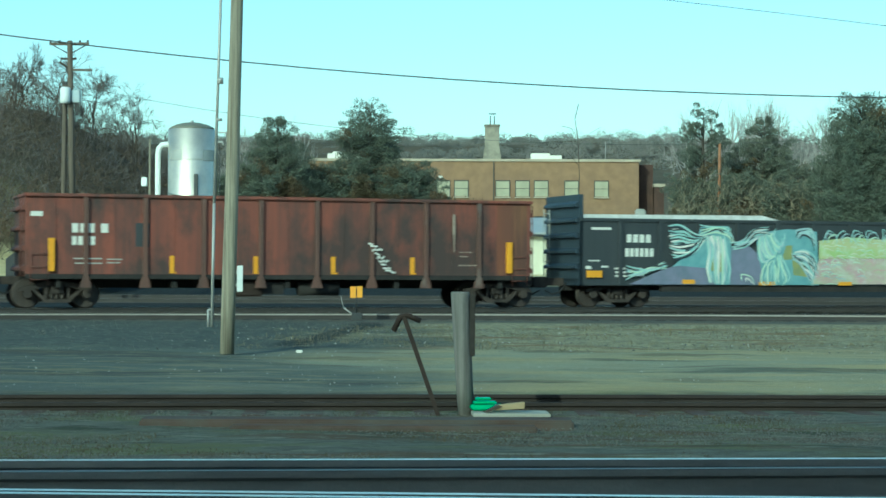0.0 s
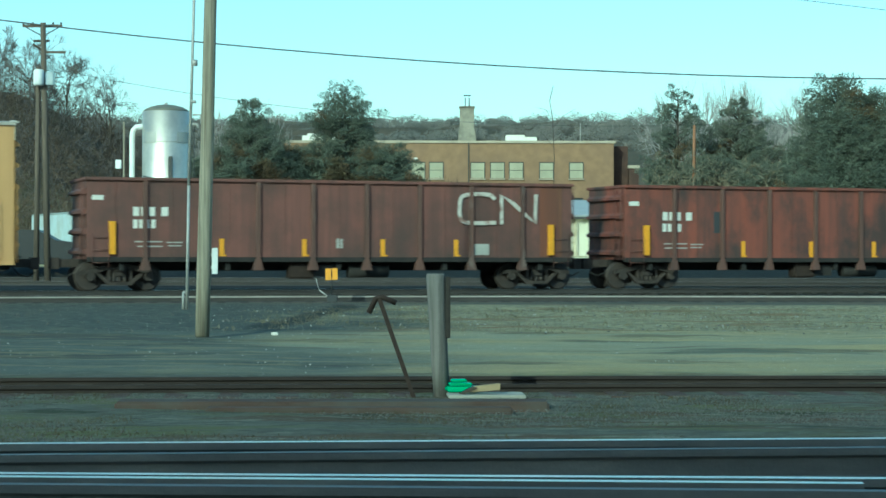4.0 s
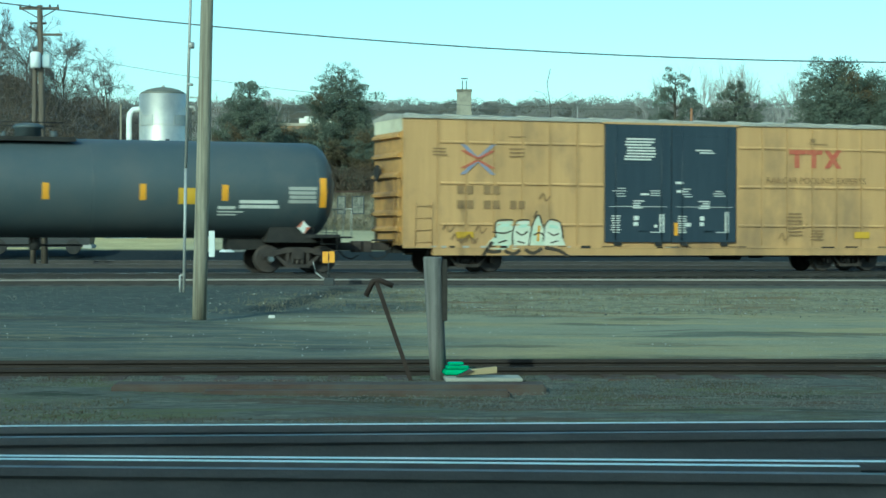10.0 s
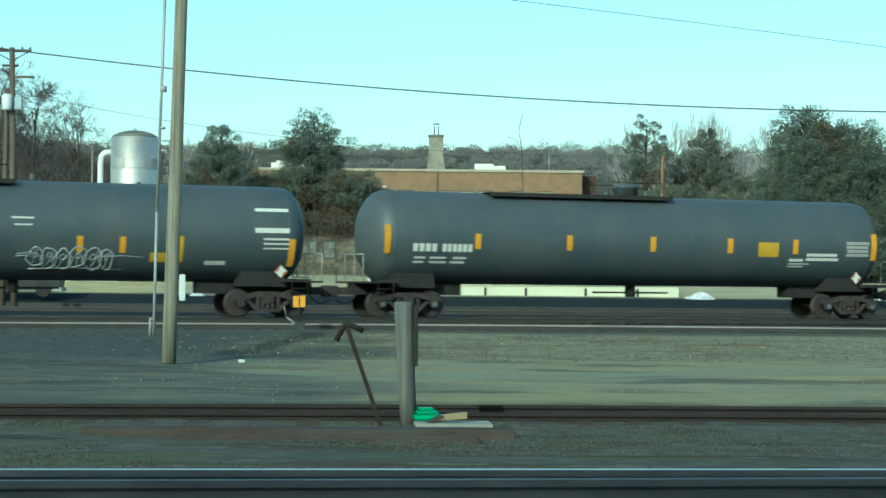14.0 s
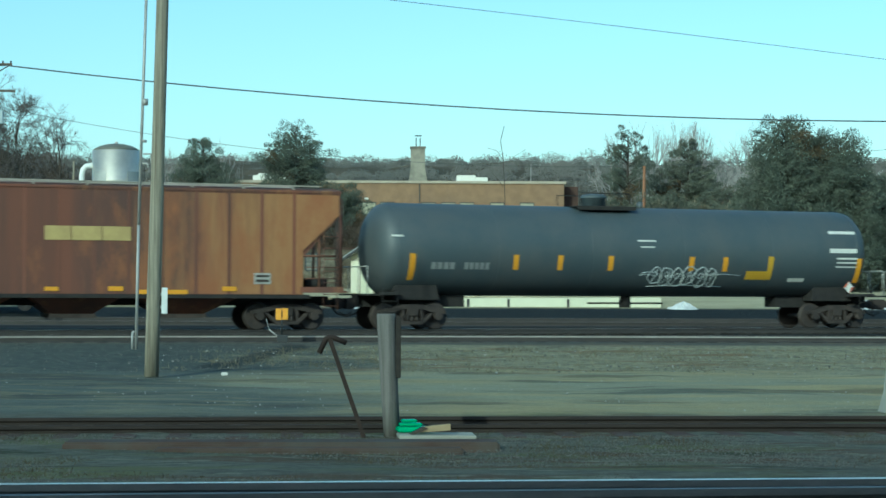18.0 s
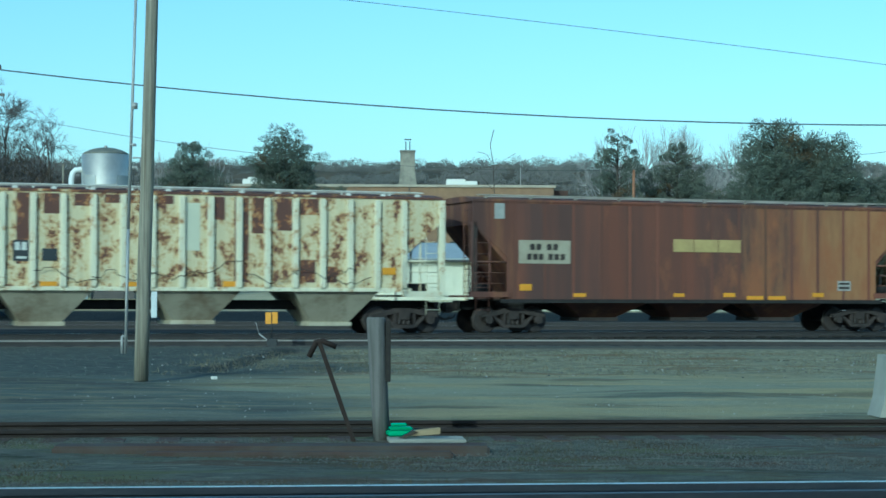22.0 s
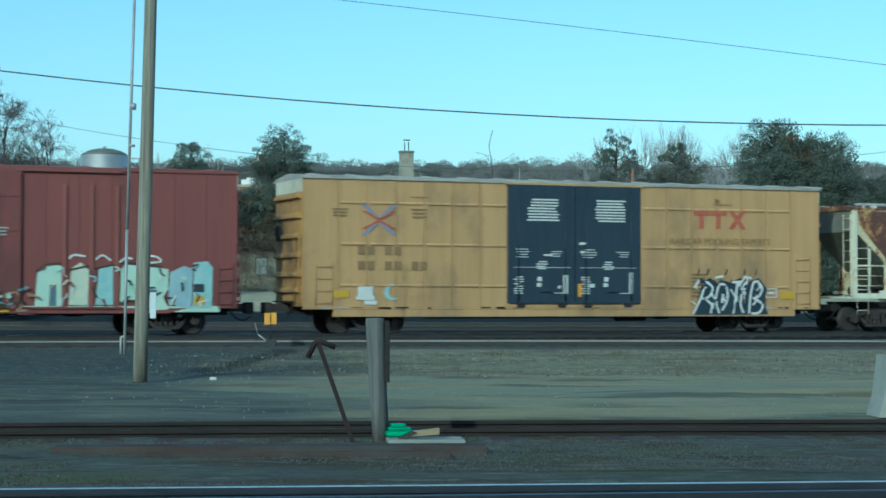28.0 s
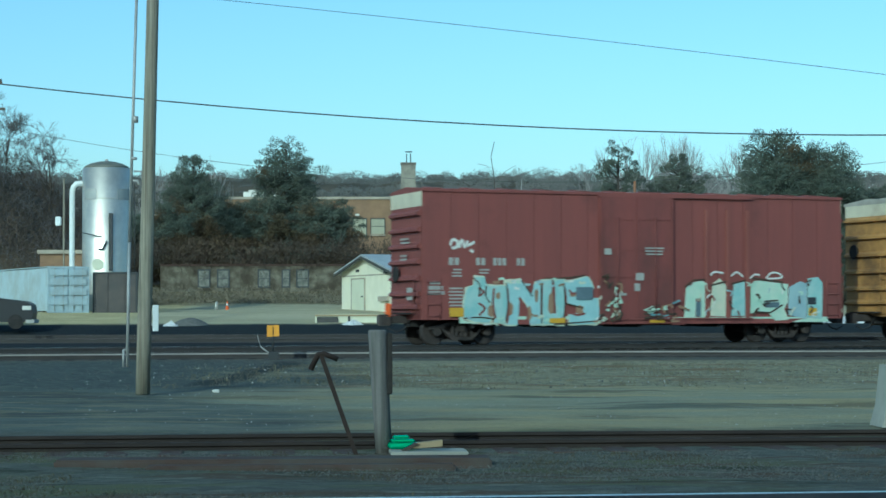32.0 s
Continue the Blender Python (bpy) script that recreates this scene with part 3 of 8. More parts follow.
def ground_material():
    m = bpy.data.materials.new("yard_ground")
    m.use_nodes = True
    nt = m.node_tree
    n, link = nt.nodes, nt.links.new
    bsdf = n["Principled BSDF"]
    bsdf.inputs["Roughness"].default_value = 0.95
    bsdf.inputs["Specular IOR Level"].default_value = 0.1
    co = n.new("ShaderNodeTexCoord")
    sep = n.new("ShaderNodeSeparateXYZ")
    link(co.outputs["Object"], sep.inputs[0])

    def tex(s, st=(1, 1, 1), d=6.0):
        mp = n.new("ShaderNodeMapping")
        mp.inputs["Scale"].default_value = st
        link(co.outputs["Object"], mp.inputs["Vector"])
        t = n.new("ShaderNodeTexNoise")
        t.inputs["Scale"].default_value, t.inputs["Detail"].default_value, t.inputs["Roughness"].default_value = s, d, 0.62
        link(mp.outputs["Vector"], t.inputs["Vector"])
        return t.outputs["Fac"]

    def math_of(op, a, b):
        x = n.new("ShaderNodeMath")
        x.operation = op
        for k, v in enumerate((a, b)):
            if isinstance(v, (int, float)):
                x.inputs[k].default_value = v
            else:
                link(v, x.inputs[k])
        return x.outputs[0]

    def step(v, a, b):
        r = n.new("ShaderNodeMapRange")
        r.interpolation_type = "SMOOTHSTEP"
        r.inputs["From Min"].default_value, r.inputs["From Max"].default_value = a, b
        link(v, r.inputs["Value"])
        return r.outputs["Result"]

    def mix(f, a, b):
        x = n.new("ShaderNodeMix")
        x.data_type = "RGBA"
        link(f, x.inputs["Factor"])
        for k, v in ((6, a), (7, b)):
            if isinstance(v, tuple):
                x.inputs[k].default_value = (*v, 1)
            else:
                link(v, x.inputs[k])
        return x.outputs[2]

    y = math_of("ADD", sep.outputs["Y"], math_of("MULTIPLY", math_of("SUBTRACT", tex(0.35), 0.5), 5.0))
    yy = math_of("ADD", sep.outputs["Y"], math_of("MULTIPLY", math_of("SUBTRACT", tex(0.8), 0.5), 1.5))
    grain = tex(38.0, d=4.0)
    ballast = mix(step(tex(9.0), 0.35, 0.65), (0.225, 0.225, 0.184), (0.31, 0.31, 0.253))
    # dark track bed, with the shade under the cars put into its colour
    dark_bed_shaded = mix(step(tex(7.0), 0.35, 0.65), (0.013, 0.017, 0.020), (0.028, 0.032, 0.033))
    weeds = mix(step(tex(6.0, (0.6, 1, 1)), 0.38, 0.62), (0.145, 0.147, 0.120), (0.095, 0.098, 0.081))
    weeds = mix(step(tex(0.9, (0.35, 1, 1)), 0.48, 0.62), weeds, (0.130, 0.135, 0.068))
    weeds = mix(step(tex(1.3, (0.3, 1, 1), 6.0), 0.52, 0.64), weeds, (0.105, 0.078, 0.052))
    weeds = mix(step(tex(2.1, (0.35, 1, 1), 8.0), 0.55, 0.63), weeds, (0.055, 0.062, 0.041))
    weeds = mix(step(tex(3.4, (0.4, 1, 1), 8.0), 0.58, 0.64), weeds, (0.2, 0.2, 0.156))
    # the packed road: pale and straw-coloured to the right, darker and grey to the left, with a few dark ruts
    leftward = step(math_of("ADD", sep.outputs["X"], math_of("MULTIPLY", math_of("SUBTRACT", tex(0.22), 0.5), 14.0)), 1.5, -4.5)
    dry = mix(step(tex(0.4, (0.3, 1, 1)), 0.42, 0.62), (0.325, 0.325, 0.221), (0.43, 0.365, 0.193))
    grey_road = mix(step(tex(0.5, (0.25, 1, 1)), 0.42, 0.6), (0.135, 0.148, 0.129), (0.08, 0.088, 0.079))
    road = mix(leftward, dry, grey_road)
    road = mix(math_of("MULTIPLY", step(tex(0.5, (0.28, 1.0, 1), 9.0), 0.54, 0.63), 0.75), road, (0.102, 0.105, 0.083))
    road = mix(math_of("MULTIPLY", step(tex(1.1, (0.22, 0.9, 1), 10.0), 0.55, 0.64), 0.65), road, (0.12, 0.105, 0.072))
    road = mix(math_of("MULTIPLY", step(tex(2.2, (0.3, 1, 1), 9.0), 0.5, 0.62), 0.5), road, (0.3, 0.27, 0.156))
    dry2 = mix(step(tex(5.0), 0.4, 0.62), (0.22, 0.21, 0.138), (0.38, 0.345, 0.207))
    dry2 = mix(step(tex(0.6, (0.5, 1, 1)), 0.52, 0.64), dry2, (0.223, 0.160, 0.087))
    grey_verge = mix(step(tex(5.0), 0.4, 0.62), (0.070, 0.080, 0.074), (0.121, 0.132, 0.112))
    shoulder = mix(leftward, dry2, grey_verge)
    shoulder = mix(step(tex(24.0, d=2.0), 0.66, 0.72), shoulder, (0.465, 0.480, 0.390))
    # a dark streak that leads to the switch stand
    trail = math_of("ADD", math_of("MULTIPLY", math_of("SUBTRACT", sep.outputs["Y"], 42.0), -0.06), 3.02)
    trail = math_of("ABSOLUTE", math_of("ADD", math_of("ADD", sep.outputs["X"], trail), math_of("MULTIPLY", math_of("SUBTRACT", tex(0.8), 0.5), 0.7)), 0)
    trail = math_of("MULTIPLY", step(trail, 0.55, 0.2), math_of("MULTIPLY", step(sep.outputs["Y"], 34.0, 37.0), 0.85))
    shoulder = mix(trail, shoulder, (0.035, 0.04, 0.039))
    lot = mix(step(tex(0.3, (0.4, 1, 1)), 0.4, 0.65), (0.45, 0.4, 0.248), (0.56, 0.5, 0.313))
    lot = mix(step(sep.outputs["X"], -12.5, -14.5), lot, mix(step(tex(0.6), 0.4, 0.6), (0.62, 0.53, 0.276), (0.54, 0.45, 0.230)))
    grass = mix(step(tex(0.5), 0.4, 0.6), (0.2, 0.165, 0.087), (0.13, 0.115, 0.064))
    wood = mix(step(tex(0.05), 0.4, 0.6), (0.12, 0.1, 0.069), (0.085, 0.078, 0.055))
    col = mix(step(yy, 12.0, 13.0), ballast, weeds)
    col = mix(step(yy, 22.0, 23.4), col, road)
    col = mix(step(y, 33.5, 36.0), col, shoulder)
    greybed = mix(step(tex(5.0), 0.35, 0.65), (0.085, 0.088, 0.075), (0.15, 0.145, 0.118))
    col = mix(step(yy, 49.5, 51.5), col, mix(step(tex(0.5, (0.3, 1, 1)), 0.45, 0.6), greybed, (0.16, 0.13, 0.092)))
    col = mix(step(yy, 55.5, 58.0), col, dark_bed_shaded)
    col = mix(step(yy, 97.8, 99.5), col, lot)
    col = mix(step(y, 133.0, 136.0), col, grass)
    col = mix(step(y, 152.0, 165.0), col, wood)
    # coarse and fine grit over everything near the tracks
    grit = tex(11.0, d=5.0)
    near = step(sep.outputs["Y"], 60.0, 54.0)
    col = mix(math_of("MULTIPLY", math_of("MULTIPLY", step(grit, 0.52, 0.7), near), 0.22), col, (0.05, 0.052, 0.044))
    col = mix(math_of("MULTIPLY", math_of("MULTIPLY", step(grit, 0.44, 0.28), near), 0.25), col, (0.34, 0.34, 0.267))
    col = mix(math_of("MULTIPLY", step(grain, 0.35, 0.7), 0.3), col, (0.035, 0.035, 0.029))
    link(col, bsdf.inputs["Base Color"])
    b = n.new("ShaderNodeBump")
    b.inputs["Strength"].default_value, b.inputs["Distance"].default_value = 0.6, 0.03
    link(grain, b.inputs["Height"])
    link(b.outputs["Normal"], bsdf.inputs["Normal"])
    return m


build_ground()


# ---- tracks ----
RAIL = ((-0.036, 0), (-0.036, -0.035), (-0.012, -0.05), (-0.01, -0.135), (-0.07, -0.155), (-0.07, -0.17),
        (0.07, -0.17), (0.07, -0.155), (0.01, -0.135), (0.012, -0.05), (0.036, -0.035), (0.036, 0))


def rail(name, pts, material, parent, top, label="", heads=False):
    """A rail along points at rail-top height, with a worn running surface."""
    verts, faces = [], []
    n = len(RAIL)
    for i, p in enumerate(pts):
        a, b = Vector(pts[max(0, i - 1)]), Vector(pts[min(len(pts) - 1, i + 1)])
        d = (b - a).normalized()
        s = Vector((-d.y, d.x, 0))
        for y, z in RAIL:
            verts.append(Vector(p) + s * y + Vector((0, 0, z)))
    for i in range(len(pts) - 1):
        for k in range(n):
            faces.append((i * n + k, i * n + (k + 1) % n, (i + 1) * n + (k + 1) % n, (i + 1) * n + k))
    ob = link_mesh(name, verts, faces, material, parent, label)
    ob.data.materials.append(top)
    for i, p in enumerate(ob.data.polygons):
        if i % n == n - 1 or (heads and i % n in (0, n - 2)):
            p.material_index = 1
    return ob


def spur(f, x0, x1, step=2.0):
    out, x = [], x0
    while x < x1:
        out.append(f(x))
        x += step
    out.append(f(x1))
    return out


PSI = radians(19.34)
COS, SIN = math.cos(PSI), math.sin(PSI)
SIDE = Vector((0, 60.65, 0))                     # the train's near side in front of the camera
ALONG, AWAY = Vector((COS, SIN, 0)), Vector((-SIN, COS, 0))
CENTRE = SIDE + AWAY * 1.5


def ties(parent, spots, angle, z, length=2.6, wood="tie"):
    bm = box(bmesh.new(), -0.11, 0.11, -length / 2, length / 2, -0.16, 0)
    first = part("tie", bm, M[wood], parent)
    first.matrix_basis = pose(*spots[0], z, 0, 0, angle)
    for x, y in spots[1:]:
        ob = new("tie", first.data)
        ob.parent = parent
        ob.matrix_basis = pose(x, y, z, 0, 0, angle + random.uniform(-1.2, 1.2))


def tracks():
    near = thing("railway_track_1", pose(0, 0, 0), "near railway track with polished rails and a switch point", "railway track", kind="structure")
    rail("rail", spur(lambda x: (x, 9.86 + 0.081 * x, 0.13), -24, 24), M["rail"], near, M["railtop"])
    rail("rail", spur(lambda x: (x, 8.30 - 0.034 * x, 0.13), -24, 24), M["rail"], near, M["railtop"])
    rail("switch_point", spur(lambda x: (x, 8.165 - 0.05 * x, 0.128), -24, 1.76), M["rail"], near, M["railtop"])
    rail("guard_rail", spur(lambda x: (x, 9.375 + 0.103 * x, 0.128), -5, 5), M["rail"], near, M["rail"])
    rail("guard_rail", spur(lambda x: (x, 7.9 - 0.05 * x, 0.128), -5, 5), M["rail"], near, M["rail"])
    part("joint_bar", boxes([(0.98, 1.24, 9.86 + 0.081 * 1.1 - 0.035, 9.86 + 0.081 * 1.1 - 0.008, 0.0, 0.085)]), M["rail"], near, "bolted splice bar")
    part("joint_bar", boxes([(-2.2, -1.66, 8.21, 8.245, 0.0, 0.085)]), M["rail"], near, "bolted splice bar")
    part("tie_plate_clips", boxes([(x, x + 0.05, 8.36 - 0.04 * x, 8.42 - 0.04 * x, -0.03, 0.02) for x in (0.75, 1.13, 1.5, 1.82)]), M["rusty"], near)
    ties(near, [(-9.6 + 0.52 * i, 9.1 + 0.02 * (-9.6 + 0.52 * i)) for i in range(38)], 1.0, -0.04)
    rusty = thing("railway_track_2", pose(0, 0, 0), "disused rusty track half buried in dirt", "railway track", kind="structure")
    rail("rail", spur(lambda x: (x, 21.1 + 0.07 * x - 0.004 * x * x, -0.245), -40, 40), M["railrust"], rusty, M["railrust"])
    rail("rail", spur(lambda x: (x, 19.82 + 0.07 * x - 0.004 * x * x, -0.245), -40, 40), M["railrust"], rusty, M["railrust"])
    ties(rusty, [(-7.8 + 0.56 * i, 20.4 + 0.07 * (-7.8 + 0.56 * i)) for i in range(28)], 3.5, -0.322, 2.6, "timber")
    front = thing("railway_track_3", pose(0, 0, 0), "empty yard track on dark ballast", "railway track", kind="structure")
    f = lambda d: (lambda x: (x, 53.75 + d + 0.12 * x - 0.0062 * x * x if x < 10 else 54.33 + d, -0.05))
    # the pale top and head sides stand for sunlight on this rail
    rail("rail", spur(f(0), -34, 34), M["raildark"], front, M["railsunlit"], heads=True)
    rail("rail", spur(f(1.5), -34, 34), M["raildark"], front, M["railtop"])
    ties(front, [(-14 + 0.6 * i, f(0.75)(-14 + 0.6 * i)[1]) for i in range(50)], 5, -0.2, wood="tiedark")
    main = thing("railway_track_4", pose(CENTRE.x, CENTRE.y, 0, 0, 0, 19.34), "yard track that carries the freight train", "railway track", kind="structure")
    for s in (-0.75, 0.75):
        rail("rail", [(x, s, 0.0) for x in range(-90, 261, 10)], M["raildark"], main, M["railtop"])
    ties(main, [(-22 + 0.6 * i, 0) for i in range(75)], 0, -0.15, wood="tiedark")
    for k, y in enumerate((78.0, 91.0)):
        back = thing("railway_track_%d" % (5 + k), pose(0, y, 0, 0, 0, 3), "distant empty yard track", "railway track", kind="structure")
        for s in (-0.75, 0.75):
            rail("rail", [(x, s, 0.02) for x in range(-120, 121, 20)], M["raildark"], back, M["railsunlit"])
        part("ballast_bed", cross(bmesh.new(), ((-2.6, -0.4), (-1.7, -0.14), (1.7, -0.14), (2.6, -0.4)), -120, 120), M["darkballast"], back)


tracks()


# ---- rolling stock ----
def truck(parent, x, hub=None):
    """A two-axle truck under a car, with wheelsets that turn."""
    t = part("truck", boxes([(-0.2, 0.2, -1.12, 1.12, 0.42, 0.74)], 0.03), M["truck"], parent, "grimy cast-steel truck")
    t.location = (x, 0, 0)
    for y in (-1.02, 1.02):
        y0, y1 = y - 0.075, y + 0.075
        bm = prism(bmesh.new(), ((-1.14, 0.5), (-1.12, 0.6), (-0.85, 0.66), (-0.32, 0.8), (0.32, 0.8), (0.85, 0.66), (1.12, 0.6), (1.14, 0.5), (0.72, 0.54), (0.34, 0.64), (-0.34, 0.64), (-0.72, 0.54)), y0, y1)
        prism(bm, ((-0.72, 0.53), (-0.62, 0.53), (-0.28, 0.27), (0.28, 0.27), (0.62, 0.53), (0.72, 0.53), (0.36, 0.17), (-0.36, 0.17)), y0, y1)
        for k in (-1, 1):
            prism(bm, ((k * 0.3, 0.27), (k * 0.38, 0.3), (k * 0.36, 0.66), (k * 0.27, 0.66)), y0, y1)
        part("side_frame", bm, M["truck"], t)
        for a in (-0.16, 0.0, 0.16):
            part("spring", lathe(bmesh.new(), tuple((0.27 + 0.0335 * i, 0.07 if i % 2 else 0.052) for i in range(9)), "z", 9, (a, y, 0)), M["wheel"], t)
        for a in (-0.87, 0.87):
            part("bearing_cap", tubes([((a, y - 0.13, 0.43), (a, y + 0.13, 0.43), 0.13)], 14), M["truck"], t)
    for a in (-0.87, 0.87):
        bm = bmesh.new()
        tube(bm, (0, -0.95, 0), (0, 0.95, 0), 0.08, n=10)
        for y in (-1, 1):
            lathe_y(bm, ((y * 0.80, 0.40), (y * 0.78, 0.42), (y * 0.70, 0.425), (y * 0.69, 0.45), (y * 0.66, 0.45), (y * 0.655, 0.38), (y * 0.69, 0.2), (y * 0.66, 0.12)))
        w = part("wheelset", bm, M["wheel"], t)
        w.location = (a, 0, 0.43)
        WHEELS.append(w)
        if hub:
            part("hub_cap", tubes([((a, -1.2, 0.43), (a, -1.16, 0.43), 0.085)], 12), hub, t)
    return t


def lathe_y(bm, profile, n=24):
    rings = [[bm.verts.new((r * math.cos(2 * math.pi * i / n), a, r * math.sin(2 * math.pi * i / n))) for i in range(n)] for a, r in profile]
    for a, b in zip(rings, rings[1:]):
        for i in range(n):
            bm.faces.new((a[i], a[(i + 1) % n], b[(i + 1) % n], b[i])).smooth = True
    bm.faces.new(rings[0][::-1])
    bm.faces.new(rings[-1])


WHEELS, CARS = [], []


def car(name, s, label, category="freight car"):
    ob = thing(name, pose(*(CENTRE + ALONG * s), 0, 0, 19.34), label, category, "cars of the freight train")
    CARS.append((ob, s))
    return ob


def coupler(parent, x, d):
    bm = boxes([(min(x, x + d * 0.75), max(x, x + d * 0.75), -0.12, 0.12, 0.7, 0.95), (x + d * 0.75 - 0.14, x + d * 0.75 + 0.14, -0.2, 0.2, 0.64, 1.0)], 0.02)
    part("coupler", bm, M["truck"], parent)
    part("brake_hose", polyline(bmesh.new(), [(x, -0.35, 0.8), (x + d * 0.25, -0.37, 0.5), (x + d * 0.5, -0.35, 0.42), (x + d * 0.75, -0.3, 0.55)], 0.025), M["under"], parent)


def ladder(parent, x0, x1, y, zs, material, name="ladder"):
    rows = [((x0, y, zs[0] - 0.15), (x0, y, zs[-1] + 0.15), 0.012), ((x1, y, zs[0] - 0.15), (x1, y, zs[-1] + 0.15), 0.012)]
    rows += [((x0, y, z), (x1, y, z), 0.012) for z in zs]
    part(name, tubes(rows, 6), material, parent)


def end_ladder(parent, x, y0, y1, zs, material):
    rows = [((x, y0, zs[0] - 0.15), (x, y0, zs[-1] + 0.15), 0.018), ((x, y1, zs[0] - 0.15), (x, y1, zs[-1] + 0.15), 0.018)]
    part("end_ladder", tubes(rows + [((x, y0, z), (x, y1, z), 0.014) for z in zs], 6), material, parent)


def stencil_block(x, z, w, lines, h=0.07, gap=0.12, fill=0.8):
    """Rows of bars like stencilled lines."""
    out = []
    for i in range(lines):
        k = w * random.uniform(fill, 1.0)
        o = (w - k) * random.random()
        out.append((x + o, x + o + k, z - i * gap - h, z - i * gap))
    return out


def number_bars(x, z, w, h, n):
    """Plain bars that stand for the characters of a mark."""
    k, out = w / n, []
    for i in range(n):
        a = x + i * k
        out.append((a, a + k * 0.74, z, z + h))
    return out


def hicube(s, variant):
    """A sixty-foot yellow boxcar with double plug doors."""
    c = car("boxcar", s, "yellow boxcar with navy plug doors and " + ("a spiky white tag" if variant else "a pale green tag"))
    L, W, top, bot = 9.3, 1.47, 4.93, 0.78
    part("body", boxes([(-L, L, -W + 0.03, W - 0.03, bot + 0.1, top)]), M["yellow"], c)
    for y0, y1 in ((-W, -W + 0.05), (W - 0.05, W)):
        near = y0 < 0
        for k, (a, b) in enumerate(((-L, -8.15), *((-8.15 + 0.955 * i, -8.15 + 0.955 * (i + 1)) for i in range(6)),
                                    *((2.42 + 0.955 * i, 2.42 + 0.955 * (i + 1)) for i in range(6)), (8.15, L))):
            p = part("side_panel", boxes([(a + 0.012, b - 0.012, y0, y1, bot, top - 0.06)]), M["yellow"], c)
            if near:
                part("panel_post", boxes([(a, a + 0.07, y0 - 0.025, y0 + 0.002, bot + 0.05, top - 0.1)]), M["yellow"], p)
                if abs(a + b) / 2 < 8:
                    for z in (1.52, 2.82, 4.12):
                        bm = bmesh.new()
                        prism_rib(bm, a + 0.1, b - 0.06, y0, z)
                        part("panel_rib", bm, M["yellow"], p)
    for b in ((-8.3, 8.3, -W - 0.04, -W + 0.1, 0.55, bot - 0.004), (-L, L, -W - 0.05, -W + 0.02, bot, bot + 0.09), (-8.3, 8.3, W - 0.1, W, 0.55, bot - 0.004)):
        part("side_sill", boxes([b]), M["yellow"], c)
    part("underframe", boxes([(-L, L, -0.3, 0.3, 0.62, 0.98), (-L + 0.1, L - 0.1, -W + 0.05, W - 0.05, 0.86, 0.95)] +
                             [(x - 0.06, x + 0.06, -W + 0.1, W - 0.1, 0.6, 0.88) for x in (-6.95, -4, -2, 0, 2, 4, 6.95)]), M["under"], c)
    part("brake_gear", tubes([((-5, -0.9, 0.5), (5, -0.9, 0.52), 0.02), ((1.8, -0.8, 0.55), (2.9, -0.8, 0.55), 0.16), ((3.2, -0.9, 0.55), (3.7, -0.9, 0.55), 0.1)]), M["under"], c)
    bm = cross(bmesh.new(), ((-W - 0.06, top - 0.06), (-W - 0.06, top + 0.03), (0, top + 0.16), (W + 0.06, top + 0.03), (W + 0.06, top - 0.06)), -L - 0.04, L + 0.04)
    for i in range(15):
        x = -L + 0.6 + i * 1.29
        cross(bm, ((-W - 0.05, top + 0.02), (-W - 0.05, top + 0.06), (0, top + 0.2), (W + 0.05, top + 0.06), (W + 0.05, top + 0.02)), x, x + 0.08)
    part("roof", bm, M["galv"], c, "weathered galvanised roof")
    # doors
    for a, b in ((-2.38, -0.02), (0.02, 2.38)):
        d = part("plug_door", boxes([(a, b, -W - 0.05, -W + 0.04, 0.98, top - 0.1)]), M["navy"], c, "dark navy plug door")
        for z in (2.2, 3.55, 4.5):
            part("door_rib", boxes([(a + 0.03, b - 0.03, -W - 0.065, -W - 0.045, z, z + 0.035)]), M["navy"], d)
        part("lock_rod", tubes([((x, -W - 0.09, 1.05), (x, -W - 0.09, top - 0.15), 0.02) for x in (a + 0.35, b - 0.35)], 6), M["navy"], d)
        part("door_handle", boxes([((a + b) / 2 - 0.02, (a + b) / 2 + 0.3, -W - 0.12, -W - 0.08, 1.35, 1.41)]), M["navy"], d)
        part("door_bottom_roller", boxes([(x, x + 0.25, -W - 0.12, -W - 0.055, 0.86, 0.99) for x in (a + 0.3, b - 0.6)]), M["under"], d)
        lab = stencil_block(a + 0.66, 4.38, 1.15, 8, 0.05, 0.095) if (variant or a < -1) else [(a + 0.85, a + 1.45, 4.0, 4.04), (a + 1.0, a + 1.55, 3.92, 3.96)]
        lab += stencil_block(a + 0.2, 2.75, 0.55, 4, 0.026, 0.085, 0.5) + stencil_block(a + 0.18, 1.85, 0.36, 8, 0.034, 0.075, 0.6) + stencil_block(b - 0.9, 2.68, 0.5, 3, 0.026, 0.075, 0.5)
        lab += [(a + 0.15, b - 0.15, 2.14, 2.156)] + stencil_block(a + 0.95, 2.35, 0.45, 4, 0.036, 0.075, 0.5) + [(a + 1.02, a + 1.18, 1.7, 1.84), (a + 1.0, a + 1.16, 1.52, 1.64), (b - 0.75, b - 0.35, 1.3, 1.325)]
        lab += [(a + 1.25, a + 1.55, 2.52, 2.58), (b - 0.42, b - 0.25, 1.3, 1.9), (b - 0.62, b - 0.5, 1.46, 1.56)] if a < -1 else [(a + 0.12, a + 0.4, 2.9, 2.98), (a + 0.16, a + 0.42, 2.62, 2.7), (b - 0.42, b - 0.28, 1.3, 2.0), (a + 0.5, a + 0.68, 1.5, 1.62)]
        bars("door_stencils", lab, -W - 0.066, M["white"], d, "white stencilled bars")
